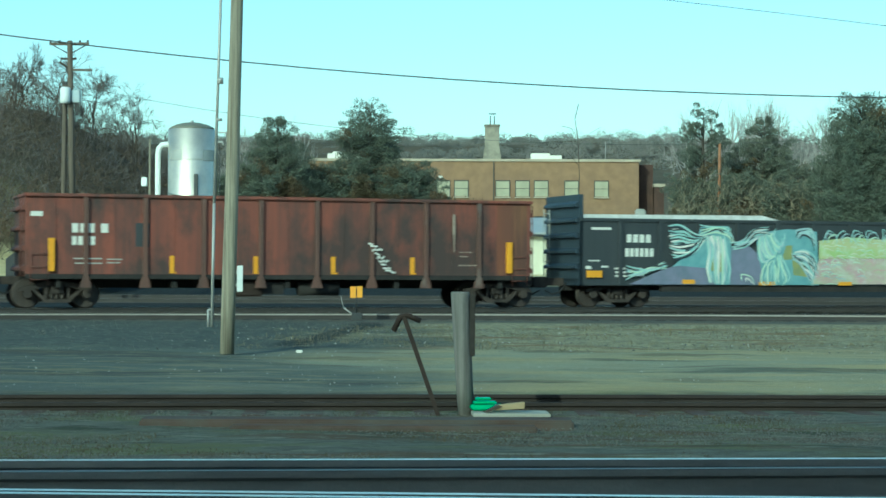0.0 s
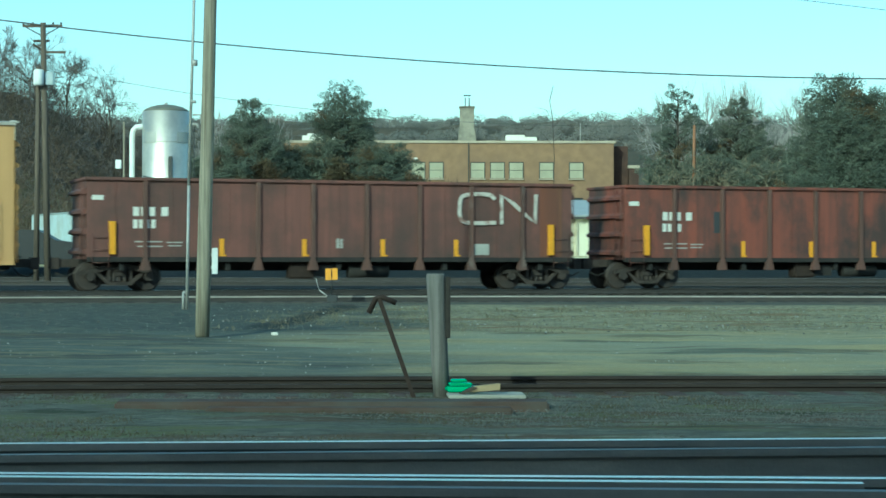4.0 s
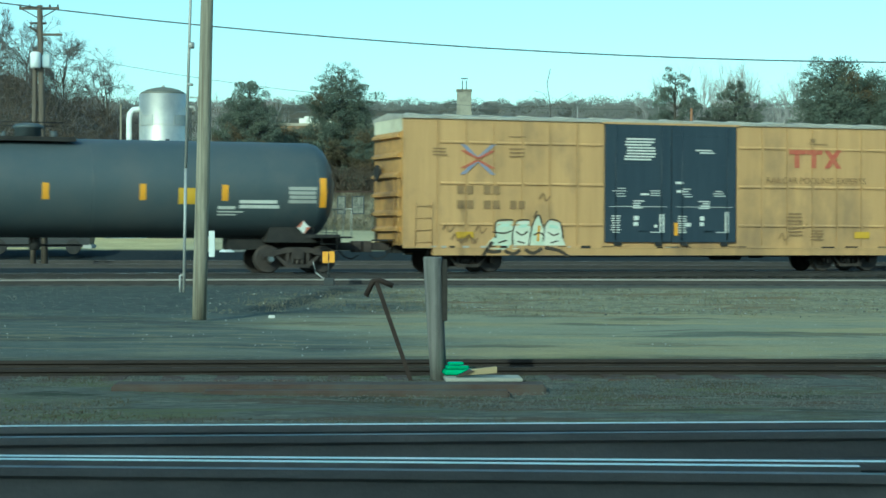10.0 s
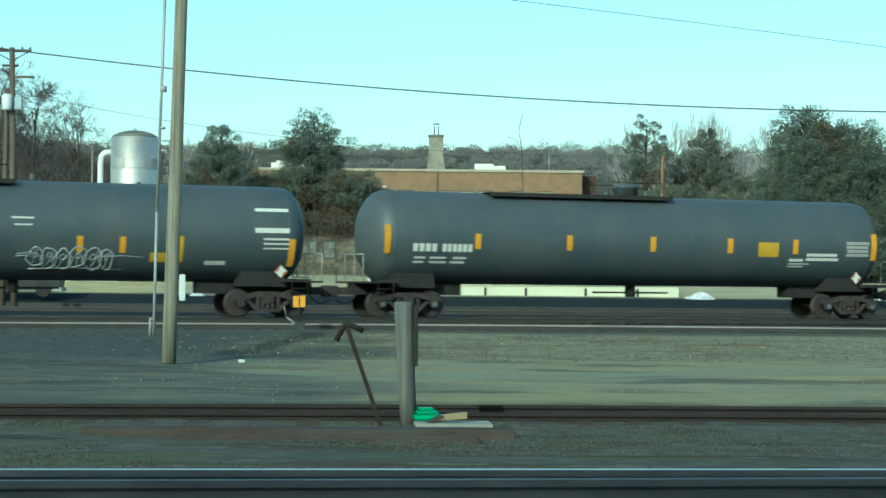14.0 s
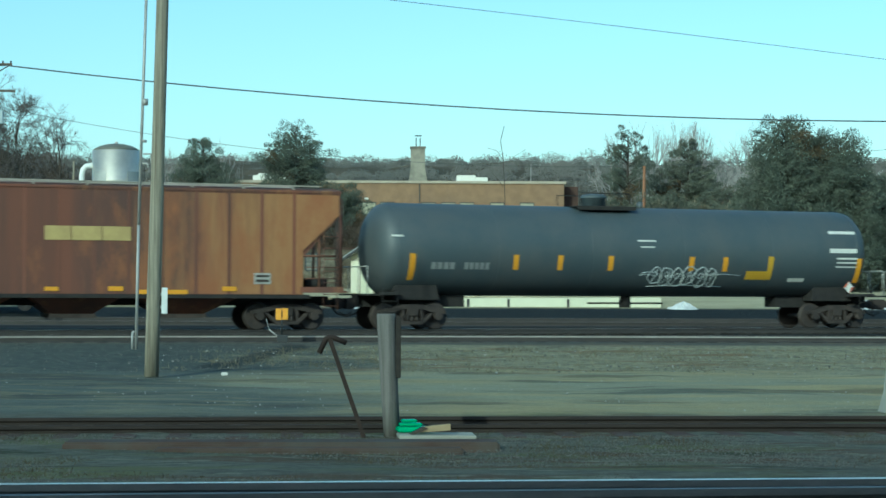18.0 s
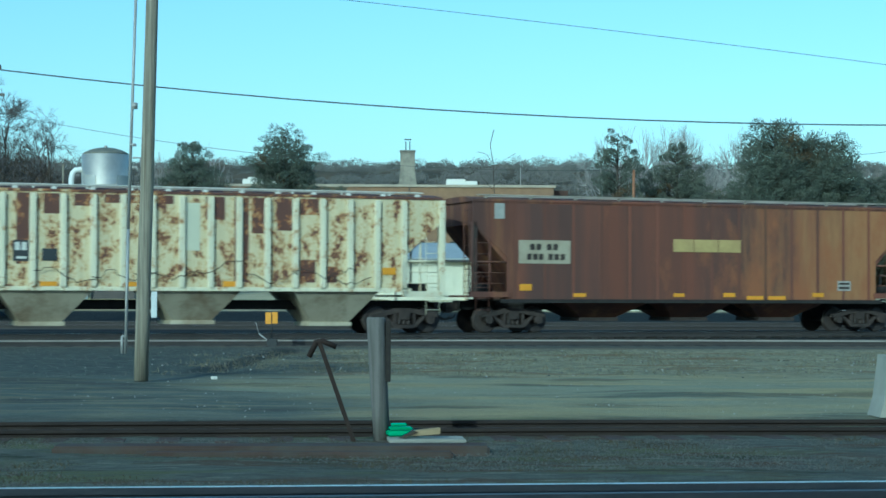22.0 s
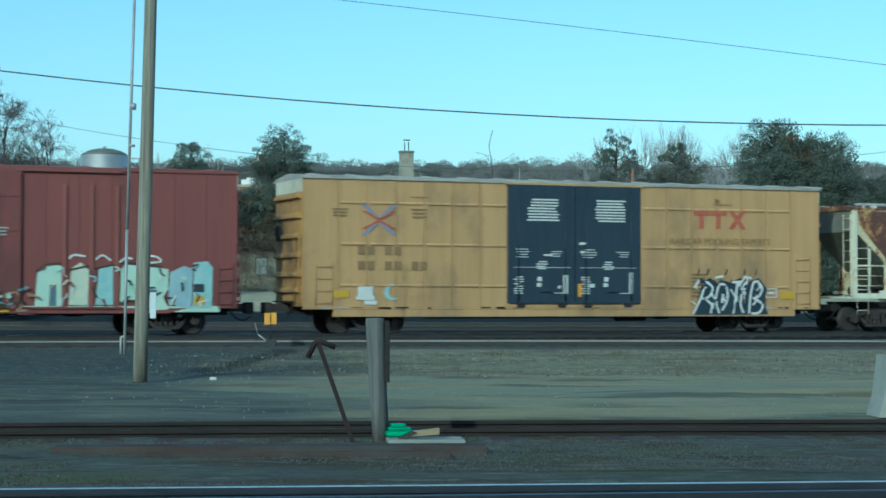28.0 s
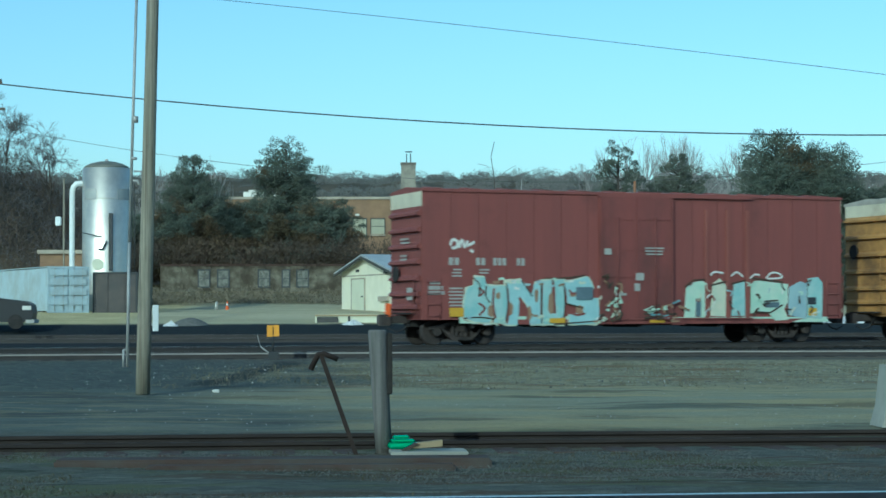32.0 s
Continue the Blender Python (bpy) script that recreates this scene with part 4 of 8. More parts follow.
    part("door_reflector", boxes([(0.1, 0.22, -W - 0.075, -W - 0.055, 1.2, 1.62)]), M["refl"], c)
    for z0, z1 in ((0.84, 0.9), (top - 0.1, top - 0.04)):
        part("door_track", boxes([(-2.5, 2.5, -W - 0.07, -W - 0.02, z0, z1)]), M["yellow"], c)
    # ends with ribs
    for d in (-1, 1):
        bm = boxes([(d * L, d * (L + 0.02), -W + 0.02, W - 0.02, bot + 0.15, 4.45)] if d > 0 else [(-L - 0.02, -L, -W + 0.02, W - 0.02, bot + 0.15, 4.45)])
        ribbed_end("end_wall", bm, M["yellow_end"], c, d * (L + 0.02), d, W - 0.12, (1.35, 1.85, 2.45, 3.05, 3.68, 4.3))
        part("end_top_band", boxes([tuple(sorted((d * L, d * (L + 0.03)))) + (-W + 0.02, W - 0.02, 4.452, top - 0.05)]), M["creamband"], c, "cream band along the top of the end")
        ladder(c, *sorted((d * (L - 0.95), d * (L - 0.4))), -W - 0.06, [0.98 + 0.38 * i for i in range(4 if d < 0 else 5)], M["yellow"])
        end_ladder(c, d * (L + 0.1), -W + 0.1, -W + 0.6, [1.0 + 0.4 * i for i in range(6)], M["yellow_end"])
        part("end_platform", boxes([tuple(sorted((d * L, d * (L + 0.3)))) + (-0.8, 0.8, 1.0, 1.05)]), M["under"], c)
        coupler(c, d * L, d)
        truck(c, d * 6.98)
    part("hand_brake", lathe(bmesh.new(), ((-L - 0.2, 0.25), (-L - 0.17, 0.27), (-L - 0.14, 0.25)), "x", 18, (0, 0.7, 3.2)), M["under"], c)
    random.seed(71 + variant)
    for k in range(22):
        x, w = random.uniform(-9.0, 8.8), random.uniform(0.08, 0.5)
        part("rust_mark", boxes([(x, x + w, -W - 0.056, -W - 0.05, bot + random.uniform(0.0, 0.05), bot + random.uniform(0.06, 0.088))]), M[("under", "rusty", "galv")[k % 3]], c, "small scrape on the sill")
    # markings
    y = -W - 0.028
    lx, lz, q = -6.8, 3.6, 0.6
    for k, mname in ((1, "logoblue"), (-1, "logored")):
        b2 = bmesh.new()
        for sgn in (1, -1):
            e = 0.1 if mname == "logored" else 0.0
            prism(b2, ((lx - q, lz + sgn * (q * 0.8 - e * 2)), (lx - q + 0.17, lz + sgn * (q * 0.8 - e * 2)), (lx + 0.08, lz + sgn * 0.02), (lx - 0.08, lz + sgn * 0.02)), y - 0.006 - e * 0.02, y)
            prism(b2, ((lx + q, lz + sgn * (q * 0.8 - e * 2)), (lx + q - 0.17, lz + sgn * (q * 0.8 - e * 2)), (lx - 0.08, lz + sgn * 0.02), (lx + 0.08, lz + sgn * 0.02)), y - 0.006 - e * 0.02, y)
        part("cross_mark", b2, M[mname], c, "faded crossing bars")
    bars("car_mark", number_bars(-7.5, 2.5, 0.62, 0.27, 2) + number_bars(-6.6, 2.5, 0.62, 0.27, 2) + number_bars(-7.5, 2.03, 0.62, 0.27, 2) +
         number_bars(-6.6, 2.03, 0.62, 0.27, 2) + number_bars(-5.7, 2.03, 0.58, 0.27, 2), y, M["fadedblack"], c, "faded black stencilled bars")
    bars("side_stencils", stencil_block(-8.35, 3.95, 0.53, 3, 0.05, 0.1) + stencil_block(-5.74, 3.98, 0.56, 3, 0.05, 0.12) + stencil_block(4.3, 1.98, 0.62, 7, 0.06, 0.12) +
         stencil_block(5.2, 1.4, 0.55, 4, 0.05, 0.1) + [(5.15, 5.85, 4.3, 4.33), (5.2, 5.38, 4.36, 4.5), (-5.75, -5.15, 4.33, 4.36)], y, M["fadedblack"], c, "small faded stencils")
    # the red mark is drawn as plain bars
    rx, rz = 5.45, 3.5
    for x in (rx - 0.75, rx - 0.1):
        part("red_mark", prism(bmesh.new(), ((x - 0.33, rz + 0.62), (x + 0.33, rz + 0.62), (x + 0.3, rz + 0.46), (x + 0.08, rz + 0.46), (x + 0.08, rz), (x - 0.1, rz), (x - 0.1, rz + 0.46), (x - 0.3, rz + 0.46)), y - 0.006, y), M["logored"], c, "faded red block mark")
    for g in (1, -1):
        part("red_mark", prism(bmesh.new(), ((rx + 0.62 - g * 0.34, rz), (rx + 0.62 - g * 0.14, rz), (rx + 0.62 + g * 0.34, rz + 0.62), (rx + 0.62 + g * 0.14, rz + 0.62)), y - 0.0065 - 0.001 * g, y), M["logored"], c, "faded red block mark")
    letters("slogan", "RAILCAR POOLING EXPERTS", rx, 2.97, y, 0.3, M["fadedblack"], c, "faded slogan lettering")
    bars("yellow_plate", [(-8.3, -7.8, 1.15, 1.37), (7.75, 8.28, 1.13, 1.38)] if variant else [(-7.54, -6.94, 1.1, 1.3), (6.92, 7.51, 1.13, 1.35)], -W - 0.03, M["plac"], c, "bright yellow reflective plate")
    if not variant:
        y = -W - 0.03
        for k, poly in enumerate((((-6.55, 0.78), (-6.4, 1.0), (-6.2, 1.18), (-6.16, 1.62), (-5.62, 1.66), (-5.58, 1.2), (-5.66, 0.86), (-5.95, 0.72)),
                                  ((-5.6, 0.74), (-5.62, 1.3), (-5.45, 1.64), (-5.05, 1.66), (-4.98, 1.3), (-5.1, 0.82)),
                                  ((-5.08, 0.8), (-4.96, 1.5), (-4.72, 1.84), (-4.6, 1.5), (-4.5, 0.85)),
                                  ((-4.52, 0.82), (-4.6, 1.35), (-4.4, 1.7), (-3.98, 1.6), (-3.9, 1.15), (-3.78, 0.86), (-4.1, 0.78)))):
            part("spray_tag", prism(bmesh.new(), poly, y - 0.012 - 0.002 * k, y), M["creamtag" if k % 2 == 0 else "palecream"], c, "pale cream bubble letter")
        feet = (((-6.55, 0.72), (-6.3, 0.66), (-6.0, 0.7)), ((-5.9, 0.7), (-5.6, 0.6), (-5.35, 0.72)), ((-5.2, 0.74), (-4.9, 0.62), (-4.6, 0.78)), ((-4.5, 0.8), (-4.0, 0.7), (-3.7, 0.52)), ((-6.62, 0.55), (-6.45, 0.8), (-6.3, 0.98)))
        for pts in feet:
            part("spray_outline", ribbon(bmesh.new(), smooth(pts), 0.055, y - 0.026, y - 0.021), M["stencil"], c, "dark foot of the tag")
        thin = (((-6.2, 1.1), (-6.16, 1.64), (-5.6, 1.68)), ((-5.6, 0.9), (-5.62, 1.3), (-5.44, 1.66), (-5.05, 1.68)), ((-5.06, 0.85), (-4.94, 1.5), (-4.72, 1.86), (-4.58, 1.5)), ((-4.55, 1.0), (-4.5, 1.5), (-4.3, 1.7), (-3.96, 1.6), (-3.88, 1.1)),
                ((-6.3, 1.3), (-5.9, 1.26), (-5.66, 1.34)), ((-5.5, 1.32), (-5.3, 1.2), (-5.1, 1.32)), ((-4.9, 1.2), (-4.7, 1.28), (-4.56, 1.2)), ((-4.4, 1.3), (-4.2, 1.2), (-4.0, 1.26)), ((-6.1, 0.95), (-5.8, 1.04)), ((-5.45, 1.0), (-5.2, 0.94)), ((-4.9, 1.75), (-4.78, 1.98)), ((-4.3, 0.95), (-4.05, 1.02)))
        for pts in thin:
            part("spray_outline", ribbon(bmesh.new(), smooth(pts), 0.021, y - 0.026, y - 0.021), M["stencil"], c, "thin dark tag stroke")
        for pts in (((-6.05, 1.5), (-5.7, 1.52)), ((-5.4, 1.48), (-5.1, 1.5)), ((-4.35, 1.5), (-4.05, 1.45)), ((-6.0, 0.85), (-5.75, 0.84))):
            part("spray_fill", ribbon(bmesh.new(), pts, 0.05, y - 0.024, y - 0.021), M["mint"], c, "mint tag fill")
        part("spray_fill", ribbon(bmesh.new(), ((-4.75, 1.0), (-4.7, 1.5)), 0.04, y - 0.025, y - 0.021), M["refl"], c, "yellow tag stroke")
        for x, z in ((-7.7, 1.05), (-7.2, 0.98), (-6.9, 1.3), (-8.0, 1.35), (4.0, 1.1), (5.3, 1.15), (4.7, 1.5), (-4.7, 2.35)):
            part("old_tag", ribbon(bmesh.new(), smooth([(x, z), (x + 0.15, z + 0.2), (x + 0.22, z - 0.05), (x + 0.4, z + 0.12)]), 0.022, y - 0.006, y), M["fadedblack"], c, "faint old tag")
        part("spray_fill", ribbon(bmesh.new(), ((-7.4, 0.95), (-7.1, 1.2), (-6.85, 0.95)), 0.05, -W - 0.036, -W - 0.03), M["fadedblack"], c, "old faded tag")
    else:
        bars("spray_tag", [(-7.5, -7.0, 1.2, 1.5), (-7.57, -6.95, 1.08, 1.2), (-7.3, -6.87, 0.93, 1.06)], -W - 0.034, M["white"], c, "small white tag")
        bm = bmesh.new()
        for i in range(10):
            a0, a1 = radians(60 + i * 26), radians(60 + (i + 1) * 26)
            w0, w1 = [0.15 * math.sin(math.pi * q / 10) + 0.01 for q in (i, i + 1)]
            prism(bm, tuple((-6.37 + r * math.cos(a), 1.32 + r * math.sin(a)) for r, a in ((0.26, a0), (0.26, a1), (0.26 - w1, a1), (0.26 - w0, a0))), -W - 0.042, -W - 0.034)
        part("moon_tag", bm, M["cyan"], c, "pale blue crescent tag")
        y = -W - 0.05
        for k, poly in enumerate((((4.3, 0.6), (5.15, 0.6), (5.1, 1.1), (5.3, 1.6), (5.0, 1.86), (4.75, 1.7), (4.62, 1.4), (4.5, 1.0)), ((5.1, 0.6), (5.75, 0.6), (5.8, 1.3), (5.75, 1.7), (5.4, 1.78), (5.1, 1.5)),
                                  ((5.7, 0.6), (6.4, 0.6), (6.3, 1.2), (6.5, 1.7), (6.15, 1.84), (5.8, 1.7)), ((6.3, 0.6), (7.25, 0.62), (7.1, 1.0), (7.2, 1.5), (6.9, 1.85), (6.45, 1.7)))):
            part("spray_shadow", prism(bmesh.new(), poly, y - 0.006 - 0.001 * k, y), M["navy"], c, "dark blue ground of the tag")
        strokes = (((4.35, 0.62), (4.62, 1.1), (4.86, 1.72)), ((4.86, 1.72), (5.1, 1.5), (4.95, 1.2), (4.7, 1.15)), ((4.75, 1.15), (5.05, 0.95), (5.02, 0.65)), ((5.35, 0.65), (5.22, 1.1), (5.35, 1.6), (5.62, 1.55), (5.66, 1.1), (5.45, 0.75)),
                   ((5.85, 1.7), (6.25, 1.72)), ((6.05, 1.7), (5.98, 1.2), (5.88, 0.64)), ((6.2, 1.3), (6.18, 0.9), (6.3, 0.66)), ((6.5, 0.64), (6.55, 1.2), (6.7, 1.72), (7.0, 1.55), (6.9, 1.25), (6.65, 1.15)), ((6.7, 1.15), (7.02, 0.95), (6.9, 0.68), (6.6, 0.64)),
                   ((4.4, 1.5), (4.6, 1.8)), ((5.2, 1.85), (5.5, 1.9)), ((6.3, 1.88), (6.6, 1.84)), ((5.45, 1.0), (5.5, 1.3)))
        for k, pts in enumerate(strokes):
            part("spray_tag", ribbon(bmesh.new(), smooth(pts), 0.04, y - 0.016 - 0.0006 * k, y - 0.011), M["white"], c, "white spiky tag stroke")
        for k in range(44):
            x, z = random.uniform(4.45, 7.05), random.uniform(0.66, 1.62)
            part("spray_tag", ribbon(bmesh.new(), [(x, z), (x + random.uniform(-0.2, 0.2), z + random.uniform(0.1, 0.3))], random.uniform(0.014, 0.034), y - 0.03 - 0.0004 * k, y - 0.026), M[("white", "navy")[k % 2]], c, "fine tag stroke")
        for x in (4.55, 4.9, 5.6, 6.3, 6.75):
            part("old_tag", ribbon(bmesh.new(), [(x, 1.95), (x + 0.05, 2.15)], 0.02, y - 0.006, y), M["navy"], c, "dark upper spike")
        bars("white_frame", [(7.15, 7.6, 1.47, 1.5), (7.15, 7.6, 1.18, 1.21), (7.15, 7.18, 1.21, 1.47), (7.57, 7.6, 1.21, 1.47), (7.25, 7.5, 1.3, 1.38)], -W - 0.036, M["white"], c)
    return c


def ribbed_end(name, bm, material, parent, e, d, w, zs, label=""):
    """An end wall with pressed ribs across it."""
    wall = part(name, bm, material, parent, label)
    for z in zs:
        rib = bmesh.new()
        cross_rib(rib, e, d, w, z)
        part("end_rib", rib, material, wall)
    return wall


def prism_rib(bm, x0, x1, y, z):
    """A shallow pressed rib with a sharp lower lip."""
    cross(bm, ((y + 0.002, z + 0.07), (y - 0.045, z + 0.02), (y - 0.045, z - 0.015), (y + 0.002, z - 0.02)), x0, x1)


def cross_rib(bm, e, d, w, z):
    prism_pts = ((e, z + 0.14), (e + d * 0.13, z + 0.05), (e + d * 0.13, z - 0.03), (e, z - 0.06))
    prism(bm, prism_pts, -w, w)


def gondola(s, half, trucks, paint, variant):
    labels = {0: "weathered red gondola with yellow reflector strips", 1: "dull maroon gondola with large white painted letters"}
    c = car("gondola", s, labels[variant])
    W, top, bot = 1.47, 3.4, 0.95
    part("side_wall", boxes([(-half, half, -W, -W + 0.07, bot, top - 0.1)]), M[paint], c)
    part("side_wall", boxes([(-half, half, W - 0.07, W, bot, top - 0.1)]), M[paint], c)
    part("floor_plate", boxes([(-half, half, -W + 0.07, W - 0.07, bot, bot + 0.1)]), M[paint], c)
    part("top_chord", boxes([(-half - 0.05, half + 0.05, -W - 0.09, -W + 0.09, top - 0.1, top), (-half - 0.05, half + 0.05, W - 0.09, W + 0.09, top - 0.1, top),
                             (-half - 0.05, -half + 0.1, -W + 0.09, W - 0.09, top - 0.1, top), (half - 0.1, half + 0.05, -W + 0.09, W - 0.09, top - 0.1, top)], 0.015), M[paint], c)
    n = 9
    for i in range(1, n):
        x = -half + 2 * half * i / n
        for y in (-1, 1):
            part("side_post", prism(prism(bmesh.new(), ((x - 0.065, 0.62), (x + 0.065, 0.62), (x + 0.065, top - 0.1), (x - 0.065, top - 0.1)), *sorted((y * W, y * (W + 0.1)))),
                                    ((x - 0.17, 0.62), (x + 0.17, 0.62), (x + 0.09, 0.95), (x - 0.09, 0.95)), *sorted((y * (W - 0.04), y * (W + 0.09)))), M["postgrime"], c)
        xm = x - half / n
        part("panel_crease", boxes([(xm - 0.012, xm + 0.012, -W - 0.014, -W, bot + 0.1, top - 0.1)]), M[paint], c)
    for b in ((-half, half, -W - 0.05, -W + 0.1, 0.88, 1.02), (-half, half, W - 0.1, W + 0.05, 0.88, 1.02)):
        part("side_sill", boxes([b]), M["under"], c)
    part("underframe", boxes([(-half, half, -0.3, 0.3, 0.6, 0.94)] + [(x - 0.07, x + 0.07, -W + 0.1, W - 0.1, 0.62, 0.94) for x in (-trucks, -3.5, 0, 3.5, trucks)] +
                             [(-1.2, -0.1, -1.25, -0.7, 0.42, 0.8)]), M["under"], c)
    part("air_tank", tubes([((0.4, -1.0, 0.6), (1.7, -1.0, 0.6), 0.22)], 14), M["under"], c)
    part("valve_box", boxes([(-1.55, -0.75, -1.3, -0.8, 0.35, 0.85)], 0.05), M["rusty"], c)
    for d in (-1, 1):
        bm = boxes([tuple(sorted((d * half, d * (half - 0.07)))) + (-W + 0.07, W - 0.07, bot, top - 0.1)])
        ribbed_end("end_wall", bm, M[paint], c, d * half, d, W - 0.1, (1.15, 1.75, 2.35, 2.95))
        end_ladder(c, d * (half + 0.1), -W + 0.1, -W + 0.55, [1.1 + 0.4 * i for i in range(6)], M[paint])
        ladder(c, *sorted((d * (half - 0.15), d * (half - 0.65))), -W - 0.08, [0.85 + 0.38 * i for i in range(3)], M[paint])
        part("end_reflector", boxes([(d * (half - 0.75) - 0.09, d * (half - 0.75) + 0.09, -W - 0.115, -W - 0.001, 1.1, 2.08)]), M["refl"], c, "tall yellow reflector strip")
        coupler(c, d * half, d)
        truck(c, d * trucks)
    rows = [(x, 1.1, 1.58) for x in ((-3.6, -1.03, 1.41, 3.97) if variant == 0 else (-3.72, -1.13, 1.4, 3.83))]
    for x, z0, z1 in rows:
        part("reflector", boxes([(x - 0.07, x + 0.07, -W - 0.02, -W - 0.001, z0, z1), (x - 0.07, x + 0.14, -W - 0.02, -W - 0.001, z0 - 0.05, z0 - 0.002)]), M["refl"], c)
    y = -W - 0.002
    a = -6.57 if variant == 0 else -6.42
    bars("car_mark", number_bars(a, 2.25, 0.72, 0.27, 3) + number_bars(a + 0.85, 2.25, 0.28, 0.27, 1) + number_bars(a, 1.88, 0.72, 0.26, 4), y, M["white"], c, "white stencilled bars")
    bars("side_stencils", stencil_block(a, 1.5, 0.9, 2, 0.04, 0.14) + stencil_block(a + 1.0, 1.48, 0.5, 2, 0.04, 0.1), y, M["whitedull"], c)
    bars("end_stencil", [(-half + 0.15, -half + 0.5, 2.72, 2.86)], y, M["white"], c)
    if variant == 0:
        random.seed(41)
        for i in range(9):
            x, z = 2.5 + 0.07 * i, 2.0 - 0.11 * i
            pts = [(x + 0.08 * q, z + random.uniform(-0.05, 0.05) + 0.03 * (q % 2)) for q in range(3 + i % 3)]
            part("spray_tag", ribbon(bmesh.new(), pts, 0.026, y - 0.108, y - 0.1), M["white"], c, "white scrawl")
        part("faded_panel", boxes([(half - 1.15, half - 0.12, -W - 0.012, -W - 0.001, 1.05, 3.25)]), M["rustbrown"], c, "orange primer patch")
        bars("paint_drip", [(5.27, 5.36, 2.3, 2.94), (5.3, 5.34, 1.75, 2.29)], y - 0.1, M["rubbed"], c, "pale rubbed streak on a post")
        bars("rubbed_mark", [(7.0, 7.05, 2.2, 2.6), (5.5, 6.2, 1.32, 1.36), (5.55, 5.8, 1.6, 1.64), (5.52, 5.95, 1.74, 1.77)], y, M["rubbed"], c, "pale rubbed mark")
        bars("green_patch", [(-4.7, -4.27, 1.84, 2.55)], y, M["gonblack"], c)
    else:
        # white block letters drawn as plain bent strokes
        for pts in (((5.12, 2.86), (4.9, 3.02), (4.15, 3.0), (3.95, 2.82), (3.95, 2.3), (4.2, 2.12), (5.16, 2.13)), ((5.35, 2.08), (5.35, 3.0), (5.75, 2.75), (6.15, 2.4), (6.5, 2.12), (6.53, 3.05))):
            part("painted_stroke", ribbon(bmesh.new(), smooth(pts) if pts[0][0] < 5.2 else pts, 0.062, y - 0.072, y - 0.066), M["wornwhite"], c, "big faded white painted stroke")
        part("faded_panel", boxes([(half - 1.1, half - 0.35, -W - 0.012, -W - 0.001, 1.05, 3.25)]), M["rustbrown"], c, "orange primer patch")
        bars("small_plate", [(4.45, 4.95, 1.1, 1.45), (-0.1, 0.1, 1.3, 1.6)], y, M["whitedull"], c)
    return c


